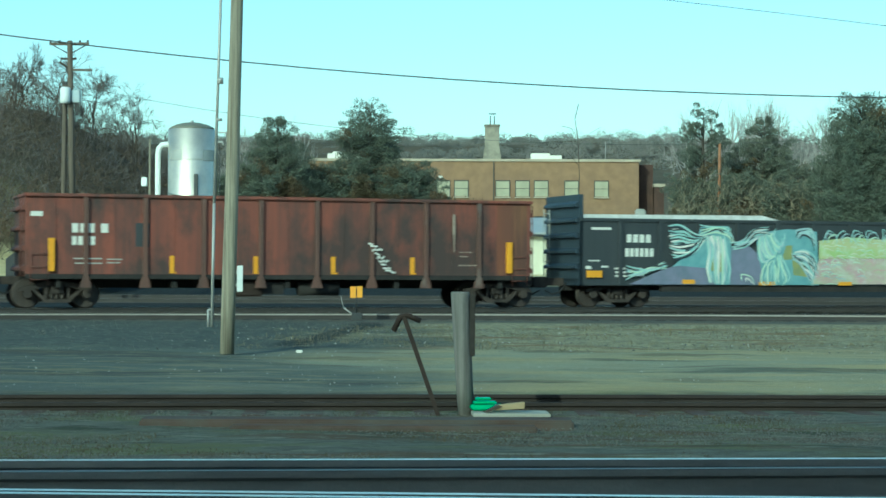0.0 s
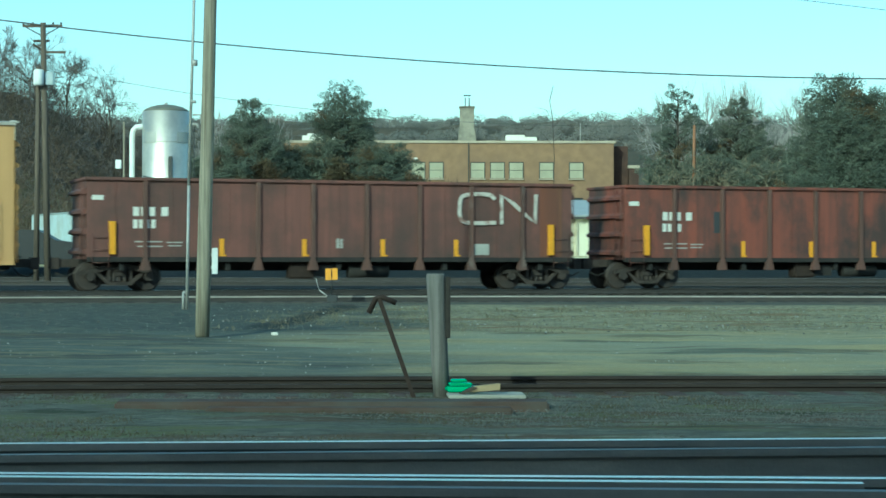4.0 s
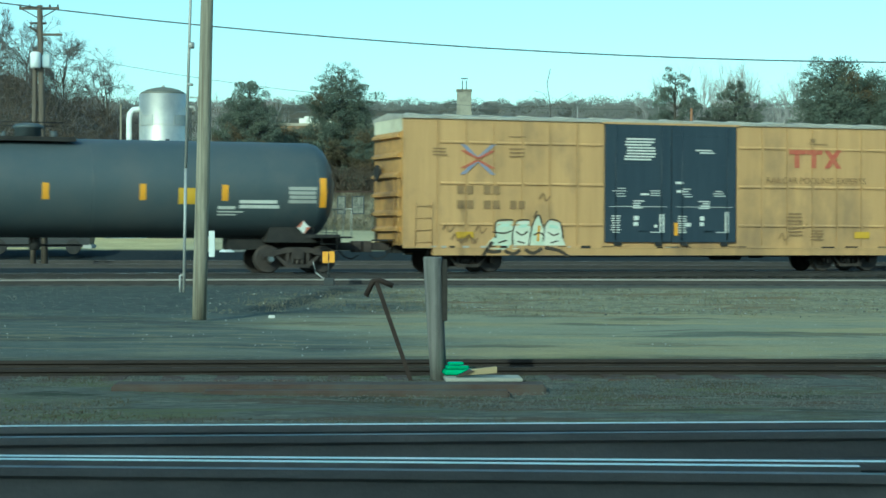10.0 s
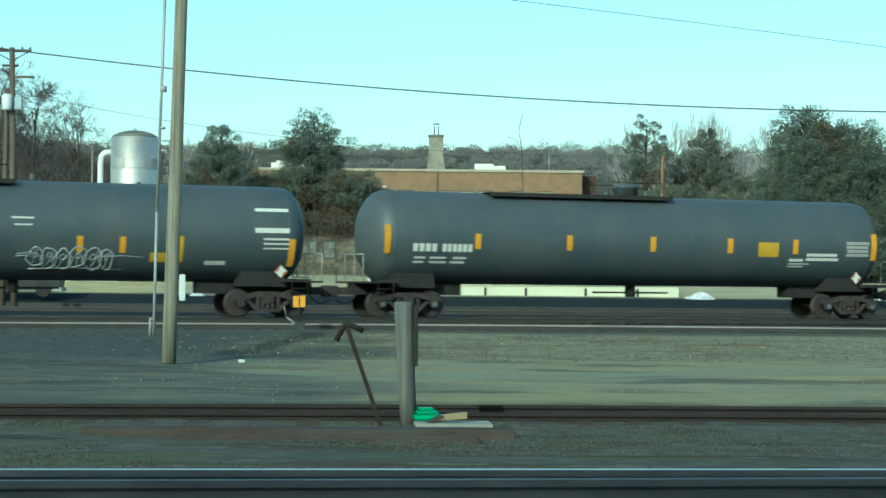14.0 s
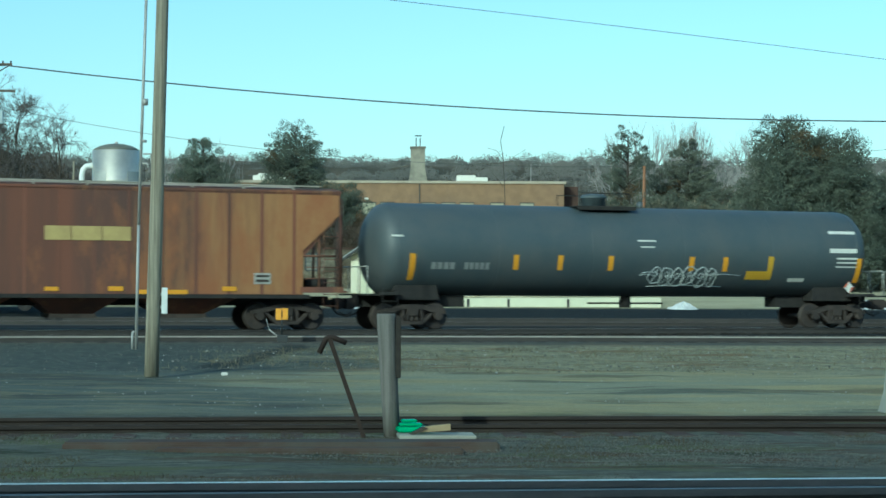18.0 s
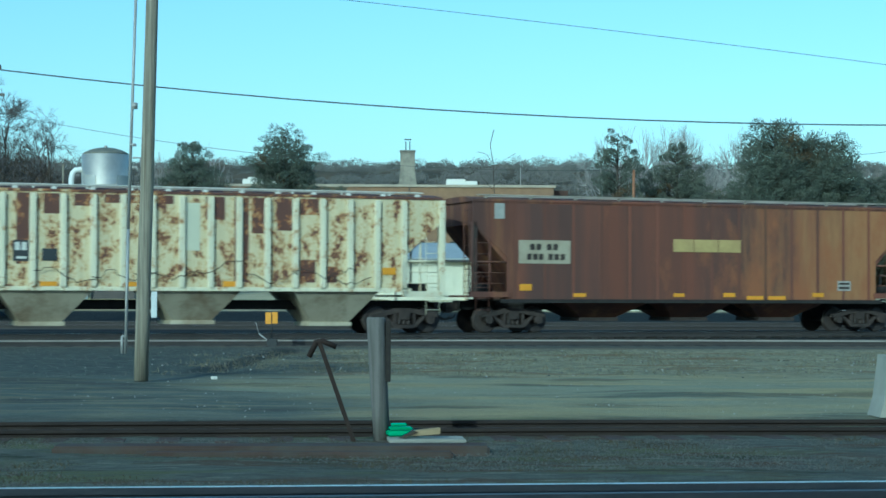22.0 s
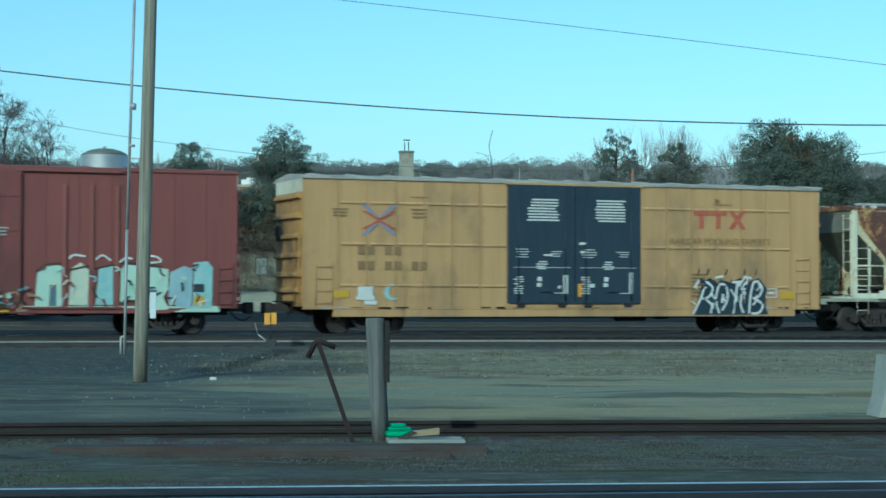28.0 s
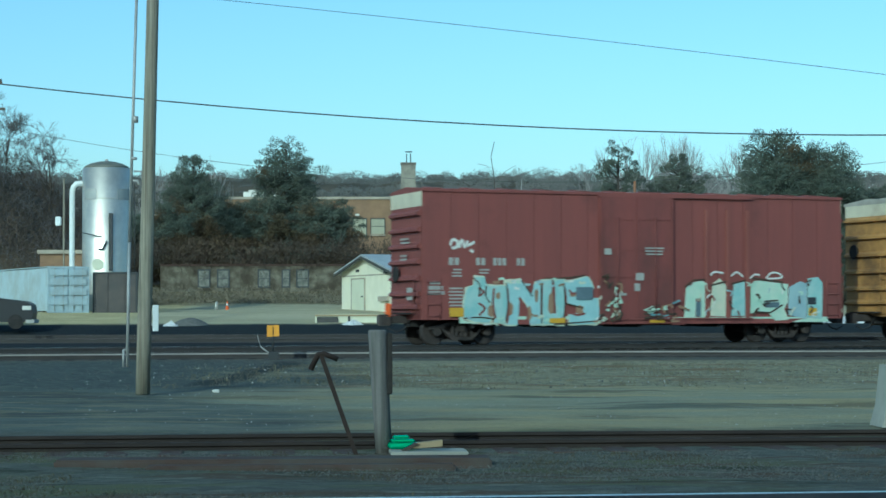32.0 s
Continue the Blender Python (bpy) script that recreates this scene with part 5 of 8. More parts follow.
def bulkhead_gondola(s):
    c = car("gondola", s, "black gondola with tall ends and a colourful painted mural")
    half, W, top, bot = 8.5, 1.47, 2.8, 0.72
    part("side_wall", boxes([(-half, half, -W, -W + 0.07, bot, top)]), M["gonblack"], c)
    part("side_wall", boxes([(-half, half, W - 0.07, W, bot, top)]), M["gonblack"], c)
    part("floor_plate", boxes([(-half, half, -W + 0.07, W - 0.07, bot + 0.1, bot + 0.22)]), M["gonblack"], c)
    part("top_chord", boxes([(-half, half, -W - 0.05, -W + 0.08, top, top + 0.1), (-half, half, W - 0.08, W + 0.05, top, top + 0.1)]), M["gonblack"], c)
    part("load_cover", prism(bmesh.new(), ((-half + 0.1, top + 0.02), (-half + 0.1, top + 0.22), (-1.9, top + 0.26), (-0.9, top + 0.02)), -W + 0.1, W - 0.1), M["snow"], c, "white snow-dusted cover on the load")
    part("cover_weight", boxes([(-6.4, -6.1, -W + 0.15, -W + 0.4, top + 0.2, top + 0.42)], 0.04), M["whitedull"], c)
    for d in (-1, 1):
        bm = boxes([tuple(sorted((d * half, d * (half - 0.12)))) + (-W, W, bot, 3.66)])
        ribbed_end("bulkhead", bm, M["navy"], c, d * half, d, W - 0.1, (1.3, 1.8, 2.3, 2.8, 3.3), "tall dark ribbed bulkhead")
        end_ladder(c, d * (half + 0.12), W - 0.6, W - 0.1, [1.1 + 0.4 * i for i in range(6)], M["whitedull"])
        coupler(c, d * half, d)
        truck(c, d * 7.0)
    part("underframe", boxes([(-half, half, -0.3, 0.3, 0.55, 0.8), (-5.6, 5.6, -W + 0.02, -W + 0.2, 0.52, 0.72)]), M["under"], c)
    for i in range(1, 12):
        x = -half + 17.0 * i / 12
        part("side_post", boxes([(x - 0.07, x + 0.07, -W - 0.07, -W, bot, top)]), M["gonblack"], c)
    y = -W - 0.004
    bars("car_mark", number_bars(-6.85, 2.12, 0.9, 0.26, 4) + number_bars(-6.91, 1.66, 1.05, 0.27, 6) + stencil_block(-7.3, 1.3, 0.45, 3, 0.06, 0.12) + stencil_block(-6.6, 1.3, 0.4, 3, 0.06, 0.12) +
         [(-8.1, -7.4, 2.52, 2.6), (-8.3, -8.1, 1.25, 1.35), (-8.2, -7.8, 1.5, 1.54), (-7.75, -7.5, 1.3, 1.36)], y, M["white"], c, "white stencilled bars")
    bars("reflector", [(-8.3, -7.75, 0.98, 1.2), (-4.9, -4.45, 0.78, 0.92), (-2.1, -1.5, 0.74, 0.86), (0.9, 1.4, 0.74, 0.86), (3.6, 4.2, 0.74, 0.86)], y - 0.08, M["refl"], c)
    # mural: families of nested waves over soft patches
    def at(u, v):
        return (-6.85 + (u - 125) * 0.00887, min(2.74, max(0.73, 0.72 + (470 - v) * 0.0073)))
    def patch(material, pts, depth, label):
        part("mural_patch", prism(bmesh.new(), [at(*p) for p in pts], y - depth - 0.004, y - depth), M[material], c, label)
    count = [0]
    def waves(paints, first, last, n, wid):
        """n strokes that change from the first curve to the last."""
        n = n if n < 4 else int(n * 1.6)
        for i in range(n):
            q = i / (n - 1)
            ctl = [at(a[0] + (b[0] - a[0]) * q + random.uniform(-9, 9), a[1] + (b[1] - a[1]) * q + random.uniform(-9, 9)) for a, b in zip(first, last)]
            pts = smooth(ctl)
            m = len(pts) - 1
            wd = [wid * 0.42 * (0.35 + 0.75 * math.sin(math.pi * min(1, k / m + 0.08))) for k in range(m + 1)]
            part("mural_stroke", ribbon(bmesh.new(), pts, wd, y - 0.09 - 0.0004 * (count[0] % 40) - 0.003, y - 0.09 - 0.0004 * (count[0] % 40)), M[paints[i % len(paints)]], c)
            count[0] += 1
    patch("violet", ((130, 465), (270, 395), (330, 380), (440, 390), (480, 465)), 0.075, "violet sprayed ground")
    patch("violet", ((540, 465), (545, 300), (600, 270), (660, 330), (680, 465)), 0.075, "violet sprayed ground")
    patch("teal", ((300, 390), (390, 300), (420, 205), (535, 200), (545, 290), (540, 465), (440, 465), (430, 400)), 0.072, "teal sprayed ground")
    patch("teal", ((660, 465), (650, 230), (780, 210), (905, 220), (915, 465)), 0.074, "teal sprayed ground")
    patch("olive", ((445, 400), (465, 320), (505, 320), (515, 410)), 0.082, "olive patch")
    patch("olive", ((755, 350), (775, 285), (800, 285), (800, 350)), 0.082, "olive patch")
    patch("olive", ((805, 420), (800, 350), (850, 370), (870, 430)), 0.082, "olive patch")
    patch("limefield", ((915, 345), (915, 262), (1060, 245), (1300, 262), (1790, 255), (1790, 350), (1300, 340)), 0.076, "lime green sprayed field")
    patch("mallow", ((885, 462), (915, 346), (1300, 341), (1790, 351), (1790, 462)), 0.076, "pink sprayed field")
    waves(("cyan", "navy", "white", "cyan", "gonblack"), ((295, 205), (340, 205), (390, 235), (450, 250)), ((300, 345), (340, 350), (390, 320), (430, 260)), 17, 0.075)
    waves(("cyan", "skyblue", "gonblack", "mint"), ((120, 438), (180, 420), (240, 380), (270, 365)), ((125, 380), (170, 400), (215, 400), (280, 395)), 10, 0.06)
    waves(("cyan", "gonblack", "mint"), ((420, 205), (470, 212), (530, 205), (540, 230)), ((430, 250), (480, 225), (525, 245), (560, 290)), 6, 0.06)
    waves(("cyan", "mint", "white", "skyblue"), ((445, 250), (450, 320), (440, 390), (455, 455)), ((515, 250), (530, 320), (535, 400), (525, 460)), 11, 0.1)
    waves(("cyan", "gonblack", "skyblue", "white"), ((545, 270), (590, 265), (640, 215), (700, 210)), ((560, 310), (610, 290), (650, 260), (700, 245)), 11, 0.055)
    waves(("cyan", "mint", "skyblue"), ((660, 250), (660, 320), (680, 365), (720, 330)), ((720, 215), (730, 250), (760, 290), (770, 225)), 10, 0.085)
    waves(("mint", "cyan", "teal"), ((690, 360), (680, 400), (670, 440), (680, 462)), ((760, 330), (770, 380), (780, 430), (775, 462)), 9, 0.08)
    waves(("cyan", "white", "gonblack", "skyblue"), ((800, 320), (850, 310), (890, 340), (912, 400)), ((815, 350), (850, 390), (870, 430), (880, 462)), 13, 0.065)
    waves(("skyblue", "gonblack", "cyan"), ((810, 235), (830, 212), (880, 215), (905, 260)), ((830, 260), (850, 240), (880, 250), (895, 300)), 5, 0.06)
    waves(("mint", "white"), ((585, 445), (590, 425), (620, 425), (640, 455)), ((600, 455), (605, 438), (620, 438), (630, 462)), 2, 0.05)
    for u in range(930, 1780, 62):
        waves(("cyan", "skyblue", "mint"), ((u, 265), (u + 6, 235), (u + 18, 215), (u + 40, 222)), ((u + 22, 268), (u + 30, 245), (u + 45, 240), (u + 60, 262)), 3, 0.05)
    random.seed(5)
    for k in range(110):
        u, v = random.uniform(905, 1770), random.uniform(262, 452)
        waves((("limefield", "mint", "creamtag") if v < 345 else ("pink", "mallow", "mint", "skyblue"))[k % 3:], ((u, v), (u + 15, v - 12), (u + 40, v + 4)), ((u + 8, v + 16), (u + 22, v + 10), (u + 50, v + 22)), 2, 0.035)
    return c


def tank_car(s, half, trucks, variant):
    c = car("tank_car", s, ("glossy black tank car with yellow reflector strips", "black tank car with a white scrawled tag")[variant], "tank car")
    R, zc = 1.5, 2.58
    prof = [(-half + d, R * math.sin(math.acos(min(1, 1 - d / 0.78)))) for d in (0.004, 0.03, 0.1, 0.22, 0.38, 0.56, 0.78)]
    prof += [(x, R) for x in np.linspace(-half + 1.6, half - 1.6, 9)] + [(-a, r) for a, r in prof[6::-1]]
    part("tank_shell", lathe(bmesh.new(), prof, "x", 64, (0, 0, zc)), M["tankblack"], c)
    for x in np.linspace(-half + 0.8, half - 0.8, 6):
        part("weld_seam", lathe(bmesh.new(), ((x - 0.02, R + 0.0025), (x + 0.02, R + 0.0025)), "x", 64, (0, 0, zc)), M["tankblack"], c)
    # walkway, manway and rails on top
    w0, w1 = (-5.3, 1.3) if variant == 0 else (-2.0, 0.15)
    part("walkway", boxes([(w0, w1, -0.9, -0.25, 4.05, 4.08), (w0, w1, -0.94, -0.9, 3.95, 4.08), (w0, w1, 0.25, 0.9, 4.05, 4.08)]), M["under"], c, "dark grated walkway")
    part("manway", lathe(bmesh.new(), ((3.98, 0.4), (4.34, 0.4), (4.36, 0.45), (4.44, 0.45), (4.5, 0.34), (4.53, 0.1)), "z", 24, (0.0 if variant == 0 else -1.0, 0, 0)), M["tankblack"], c, "bolted manway cover")
    for row in (((0.75, 0, 4.0), (0.75, 0, 4.3), 0.09), ((-0.75, -0.1, 4.0), (-0.75, -0.1, 4.26), 0.07)):
        part("valve", tubes([row], 10), M["tankblack"], c)
    mid = 0.0 if variant == 0 else -1.0
    rl = [((mid + x, y, 4.15), (mid + x, y, 4.5), 0.016) for x in (-0.9, 0.9) for y in (-0.95, 0.95)]
    part("safety_rail", tubes(rl + [((mid - 0.9, y, 4.5), (mid + 0.9, y, 4.5), 0.016) for y in (-0.95, 0.95)], 6), M["under"], c)
    for d in (-1, 1):
        prism_bm = prism(bmesh.new(), ((d * (half - 2.3), 0.95), (d * (half - 0.7), 0.95), (d * (half - 0.8), 1.45), (d * (half - 2.2), 1.5)), -0.95, 0.95)
        part("saddle", prism_bm, M["under"], c)
        part("stub_sill", boxes([tuple(sorted((d * (half - 3.4), d * (half + 0.25)))) + (-0.35, 0.35, 0.72, 1.1)]), M["under"], c)
        part("end_platform", boxes([tuple(sorted((d * (half - 0.9), d * (half + 0.3)))) + (-1.45, 1.45, 1.08, 1.14), tuple(sorted((d * (half - 1.2), d * (half - 0.1)))) + (-1.5, -1.44, 1.1, 1.2)]), M["under"], c)
        part("hand_rail", tubes([((d * (half + 0.28), y, 1.12), (d * (half + 0.28), y, 2.0), 0.016) for y in (-1.4, -0.5, 0.5, 1.4)] + [((d * (half + 0.28), -1.4, 2.0), (d * (half + 0.28), 1.4, 2.0), 0.016)], 6), M["whitedull"], c)
        ladder(c, *sorted((d * (half - 0.7), d * (half - 0.2))), -1.5, [0.55, 0.9, 1.25], M["under"])
        coupler(c, d * (half + 0.1), d)
        truck(c, d * trucks, M["hubgrey"] if variant == 0 else None)
    part("bottom_outlet", tubes([((0.2, 0, 0.7), (0.2, 0, 1.15), 0.18), ((-1.2, 0.0, 0.85), (1.6, 0, 0.85), 0.03)], 10), M["under"], c)

    def on_shell(name, rows, material, label="", lift=0.006):
        """Patches (x0, x1, z0, z1) laid on the round shell; the marks one by one."""
        if name == "car_mark" and len(rows) > 1:
            return [on_shell(name, [row], material, label, lift) for row in rows]
        bm = bmesh.new()
        for x0, x1, z0, z1 in rows:
            st = max(1, int((z1 - z0) / 0.12))
            for k in range(st):
                a, b = z0 + (z1 - z0) * k / st, z0 + (z1 - z0) * (k + 1) / st
                ya, yb = [-math.sqrt(max(0.01, (R + lift) ** 2 - (z - zc) ** 2)) for z in (a, b)]
                vs = [bm.verts.new(p) for p in ((x0, ya, a), (x1, ya, a), (x1, yb, b), (x0, yb, b))]
                vi = [bm.verts.new((v.co.x, v.co.y + 0.012, v.co.z)) for v in vs]
                bm.faces.new(vs)
                for q in range(4):
                    bm.faces.new((vs[q], vi[q], vi[(q + 1) % 4], vs[(q + 1) % 4]))
        ob = part(name, bm, material, c, label)
        return tagged(ob, kind="stuff") if name in ("side_stencils", "data_panel") else ob
    if variant == 0:
        for x in (-5.9, -2.7, 0.32, 3.2, 5.71):
            on_shell("reflector", [(x - 0.1, x + 0.1, 2.21, 2.7)], M["refl"])
        for x in (-8.95, 8.8):
            on_shell("end_reflector", [(x - 0.1, x + 0.1, 2.03, 2.94)], M["refl"])
        on_shell("yellow_panel", [(4.28, 5.05, 2.1, 2.59)], M["plac"], "bright yellow warning panel")
        on_shell("car_mark", number_bars(-8.09, 2.11, 0.85, 0.25, 4) + number_bars(-7.1, 2.11, 1.05, 0.25, 6), M["white"], "white stencilled bars")
        on_shell("side_stencils", stencil_block(-8.05, 1.95, 0.4, 2, 0.07, 0.14) + stencil_block(-7.5, 1.95, 0.6, 2, 0.07, 0.14) + stencil_block(-6.8, 1.95, 0.55, 2, 0.07, 0.14) +
                 [(6.16, 7.35, 2.14, 2.24), (6.16, 7.42, 1.99, 2.09), (5.5, 6.05, 1.96, 2.05), (5.5, 6.3, 1.86, 1.9), (5.5, 6.1, 1.77, 1.81)], M["white"])
        on_shell("data_panel", stencil_block(7.7, 2.66, 0.92, 4, 0.1, 0.135, 0.9), M["whitedull"])
    else:
        for x in (-4.42, -2.85, -1.03, 1.97, 3.25):
            on_shell("reflector", [(x - 0.09, x + 0.09, 1.93, 2.41)], M["refl"])
        for x in (-7.98, 8.5):
            on_shell("end_reflector", [(x - 0.1, x + 0.1, 1.58, 2.42)], M["refl"])
        on_shell("car_mark", number_bars(-7.33, 1.93, 0.85, 0.22, 4) + number_bars(-6.2, 1.93, 0.9, 0.22, 5), M["dullpatch"], "faded stencilled bars")
        on_shell("yellow_stripe", [(4.1, 5.1, 1.67, 1.95), (4.9, 5.1, 1.95, 2.45)], M["plac"], "yellow corner stripe")
        on_shell("side_stencils", [(7.34, 8.4, 3.26, 3.36), (7.31, 8.4, 2.6, 2.75), (7.59, 8.4, 2.38, 2.44), (7.59, 8.4, 2.24, 2.29), (7.59, 8.4, 2.1, 2.14), (5.8, 6.44, 1.6, 1.72), (-8.7, -8.3, 2.95, 3.01),
                                   (-0.04, 0.61, 2.9, 2.95), (0.05, 0.55, 2.7, 2.74)], M["white"])
        random.seed(11)
        x = 0.45
        yy = lambda z: -math.sqrt((R + 0.01) ** 2 - (z - zc) ** 2)
        for k in range(6):
            w, h, zm = random.uniform(0.2, 0.26), random.uniform(0.26, 0.32), 1.74 + random.uniform(-0.03, 0.03)
            ring = [(x + w + w * 1.08 * math.cos(q * 0.785) + random.uniform(-0.05, 0.05), zm + h * math.sin(q * 0.785) + random.uniform(-0.05, 0.05)) for q in range(8)]
            hole = [(x + w + w * 0.35 * math.cos(q * 1.26) + random.uniform(-0.03, 0.03), zm + 0.06 + h * 0.3 * math.sin(q * 1.26)) for q in range(5)]
            bar = [(x + w * random.uniform(0.4, 1.0), zm - h * 0.9), (x + w * random.uniform(0.8, 1.4), zm - h * 0.1), (x + w * random.uniform(1.2, 1.8), zm + h * 0.8)]
            for pts, r in ((smooth(ring + ring[:1]), 0.022), (smooth(hole + hole[:1]), 0.014), (smooth(bar), 0.013)):
                part("spray_tag", polyline(bmesh.new(), [(a, yy(b), b) for a, b in pts], r, 5), M["tagwhite"], c, "pale outlined bubble tag")
            x += w * 1.75
        for za, xa, xb in ((1.78, 0.1, 0.6), (1.86, 0.15, 0.7), (1.8, 2.6, 3.9), (1.42, 0.5, 3.3)):
            part("spray_tag", polyline(bmesh.new(), [(xa, yy(za), za), ((xa + xb) / 2, yy(za + 0.04), za + 0.04), (xb, yy(za), za)], 0.014, 5), M["tagwhite"], c, "pale scrawled tag stroke")
    bm = bmesh.new()
    zz, px = 1.42, (8.23 if variant == 0 else 8.2)
    yq = -1.26
    prism(bm, ((px - 0.2, zz), (px, zz - 0.2), (px + 0.2, zz), (px, zz + 0.2)), yq - 0.01, yq)
    part("placard", bm, M["white"], c, "white diamond placard")
    part("placard_border", prism(prism(bmesh.new(), ((px - 0.22, zz), (px, zz + 0.22), (px - 0.08, zz + 0.03), (px - 0.1, zz)), yq - 0.013, yq), ((px + 0.22, zz), (px, zz - 0.22), (px + 0.08, zz - 0.03), (px + 0.1, zz)), yq - 0.013, yq), M["logored"], c)
    return c


def hopper(s, half, trucks, variant):
    """A covered hopper: 0 smooth and rust brown, 1 cream with ribs and rust."""
    c = car("covered_hopper", s, ("rust-brown covered hopper with pale stencilled panels", "cream ribbed covered hopper with heavy rust patches")[variant], "hopper car")
    W, top, bot = 1.47, 4.3, (1.08 if variant == 0 else 1.42)
    paint, trim = (M["rustbrown"], M["rustbrown"]) if variant == 0 else (M["cream"], M["creamrib"])
    inner = half - (1.2 if variant == 0 else 1.25)
    poly = ((-half, top), (half, top), (half, 3.55), (inner, 2.45), (inner, bot), (-inner, bot), (-inner, 2.45), (-half, 3.55))
    bm = prism(prism(bmesh.new(), poly, -W, -W + 0.05), poly, W - 0.05, W)
    part("side_sheet", bm, paint, c)
    # body inside the sheets, with slope sheets at the ends
    part("slope_sheet", prism(bmesh.new(), ((-half + 0.05, top - 0.02), (half - 0.05, top - 0.02), (half - 0.05, 3.5), (inner - 1.0, bot + 0.1), (-inner + 1.0, bot + 0.1), (-half + 0.05, 3.5)), -W + 0.05, W - 0.05), M["slopegrey"] if variant else trim, c, "grey sloped end sheets" if variant else "")
    part("roof", cross(bmesh.new(), ((-W - 0.03, top - 0.05), (-W - 0.03, top + 0.03), (-0.7, top + 0.14), (0.7, top + 0.14), (W + 0.03, top + 0.03), (W + 0.03, top - 0.05)), -half - 0.02, half + 0.02), M["toprust"] if variant else trim, c)
    part("running_board", boxes([(-half + 0.3, half - 0.6, y0, y0 + 0.3, top + 0.16, top + 0.19) for y0 in (-1.35, 1.05)] + [(x, x + 0.06, -1.3, -1.2, top, top + 0.16) for x in np.arange(-half + 0.5, half - 0.6, 1.6)]), M["white"] if variant else M["galv"], c, "pale grated running board")
    part("roof_hatch", boxes([(-half + 1.2, half - 1.2, -0.3, 0.3, top + 0.14, top + 0.24)], 0.03), M["galv"], c)
    if variant:
        part("rust_patch", prism(bmesh.new(), ((-half + 0.15, top - 0.08), (-6.95, top - 0.1), (-6.95, 2.5), (-7.35, 2.9), (-7.75, 3.35), (-8.1, 3.75)), -W - 0.008, -W - 0.001), M["toprust"], c, "solid brown rust on the end panel")
        for x0, x1, z0, z1 in ((-6.77, -6.2, 2.1, 4.2), (-5.94, -5.4, 3.05, 4.2), (-5.1, -4.5, 2.1, 4.2), (-4.3, -3.6, 3.6, 4.2), (-3.4, -2.7, 3.85, 4.2), (-2.5, -0.4, 3.95, 4.2), (0.6, 1.2, 3.5, 4.2),
                               (1.5, 1.95, 1.6, 4.2), (2.05, 2.65, 3.1, 4.2), (2.85, 3.4, 3.2, 4.2), (3.6, 4.2, 3.7, 4.2), (3.6, 4.1, 1.6, 2.3), (4.35, 4.8, 1.6, 2.1)):
            part("rust_patch", boxes([(x0, x1, -W - 0.008, -W - 0.001, z0, z1)]), M["toprust"], c, "heavy brown rust on a panel")
        for x in np.arange(-half + 0.8, half - 0.6, 1.15):
            part("roof_clamp", boxes([(x, x + 0.16, -1.46, -1.26, top + 0.0, top + 0.12)], 0.03), M["white"], c)
        for x in np.linspace(-6.42, inner - 0.05, 16):
            part("side_rib", boxes([(x - 0.1, x + 0.1, -W - 0.12, -W, bot, top - 0.1)], 0.025), trim, c)
        for d in (-1, 1):
            part("corner_post", boxes([(d * half - 0.1, d * half + 0.1, -W - 0.08, -W + 0.05, 1.2, top - 0.06)], 0.02), trim, c)
    else:
        for i in range(13):
            x, w = -inner + 0.3 + i * (2 * inner - 0.6) / 13, (2 * inner - 0.6) / 13
            part("side_panel", boxes([(x + 0.02, x + w - 0.02, -W - 0.006, -W + 0.002, bot + 0.03, top - 0.1)]), M["rustside"], c)
        part("end_panel", prism(bmesh.new(), ((inner - 0.28, bot + 0.03), (inner - 0.28, top - 0.1), (half - 0.05, top - 0.1), (half - 0.05, 3.57), (inner - 0.01, 2.46), (inner - 0.01, bot + 0.03)), -W - 0.006, -W + 0.002), M["rustside"], c)
        for i in range(14):
            x = -inner + 0.3 + i * (2 * inner - 0.6) / 13
            part("side_rib", boxes([(x - 0.05, x + 0.05, -W - 0.02, -W, bot, top - 0.06)]), paint, c)
        for d in (-1, 1):
            part("corner_post", boxes([(d * (half - 0.1) - 0.06, d * (half - 0.1) + 0.06, -W, -W + 0.08, 1.2, 3.6)]), M["truck"], c)
    for sy in (-W, W):
        part("side_sill", boxes([(-inner - 0.2, inner + 0.2, sy - 0.06, sy + 0.06, bot - 0.1, bot + 0.02)]), trim if variant else M["under"], c)
    # hopper bays
    bays = ((-5.65, -2.83, 0.38), (-1.0, 1.72, 0.42), (3.42, 6.2, 0.36)) if variant else ((-4.9, -1.9, 0.5), (-1.3, 1.3, 0.5), (1.9, 4.9, 0.5))
    for a, b, z in bays:
        m2 = (a + b) / 2
        vs = [(a, -W + 0.02, bot - 0.1), (b, -W + 0.02, bot - 0.1), (b, W - 0.02, bot - 0.1), (a, W - 0.02, bot - 0.1),
              (m2 - 0.62, -0.75, z), (m2 + 0.62, -0.75, z), (m2 + 0.62, 0.75, z), (m2 - 0.62, 0.75, z)]
        hp = link_mesh("hopper_bay", vs, [(0, 1, 5, 4), (1, 2, 6, 5), (2, 3, 7, 6), (3, 0, 4, 7), (4, 5, 6, 7), (3, 2, 1, 0)], M["hoppergrey"] if variant else M["rustbrown"], c, "dusty sloped discharge bay" if variant else "")
        part("gate", boxes([(m2 - 0.7, m2 + 0.7, -0.8, 0.8, z - 0.12, z)]), M["truck"] if variant == 0 else M["hoppergrey"], hp)
    part("underframe", boxes([(-half, half, -0.3, 0.3, 0.75, 1.05)]), M["under"], c)
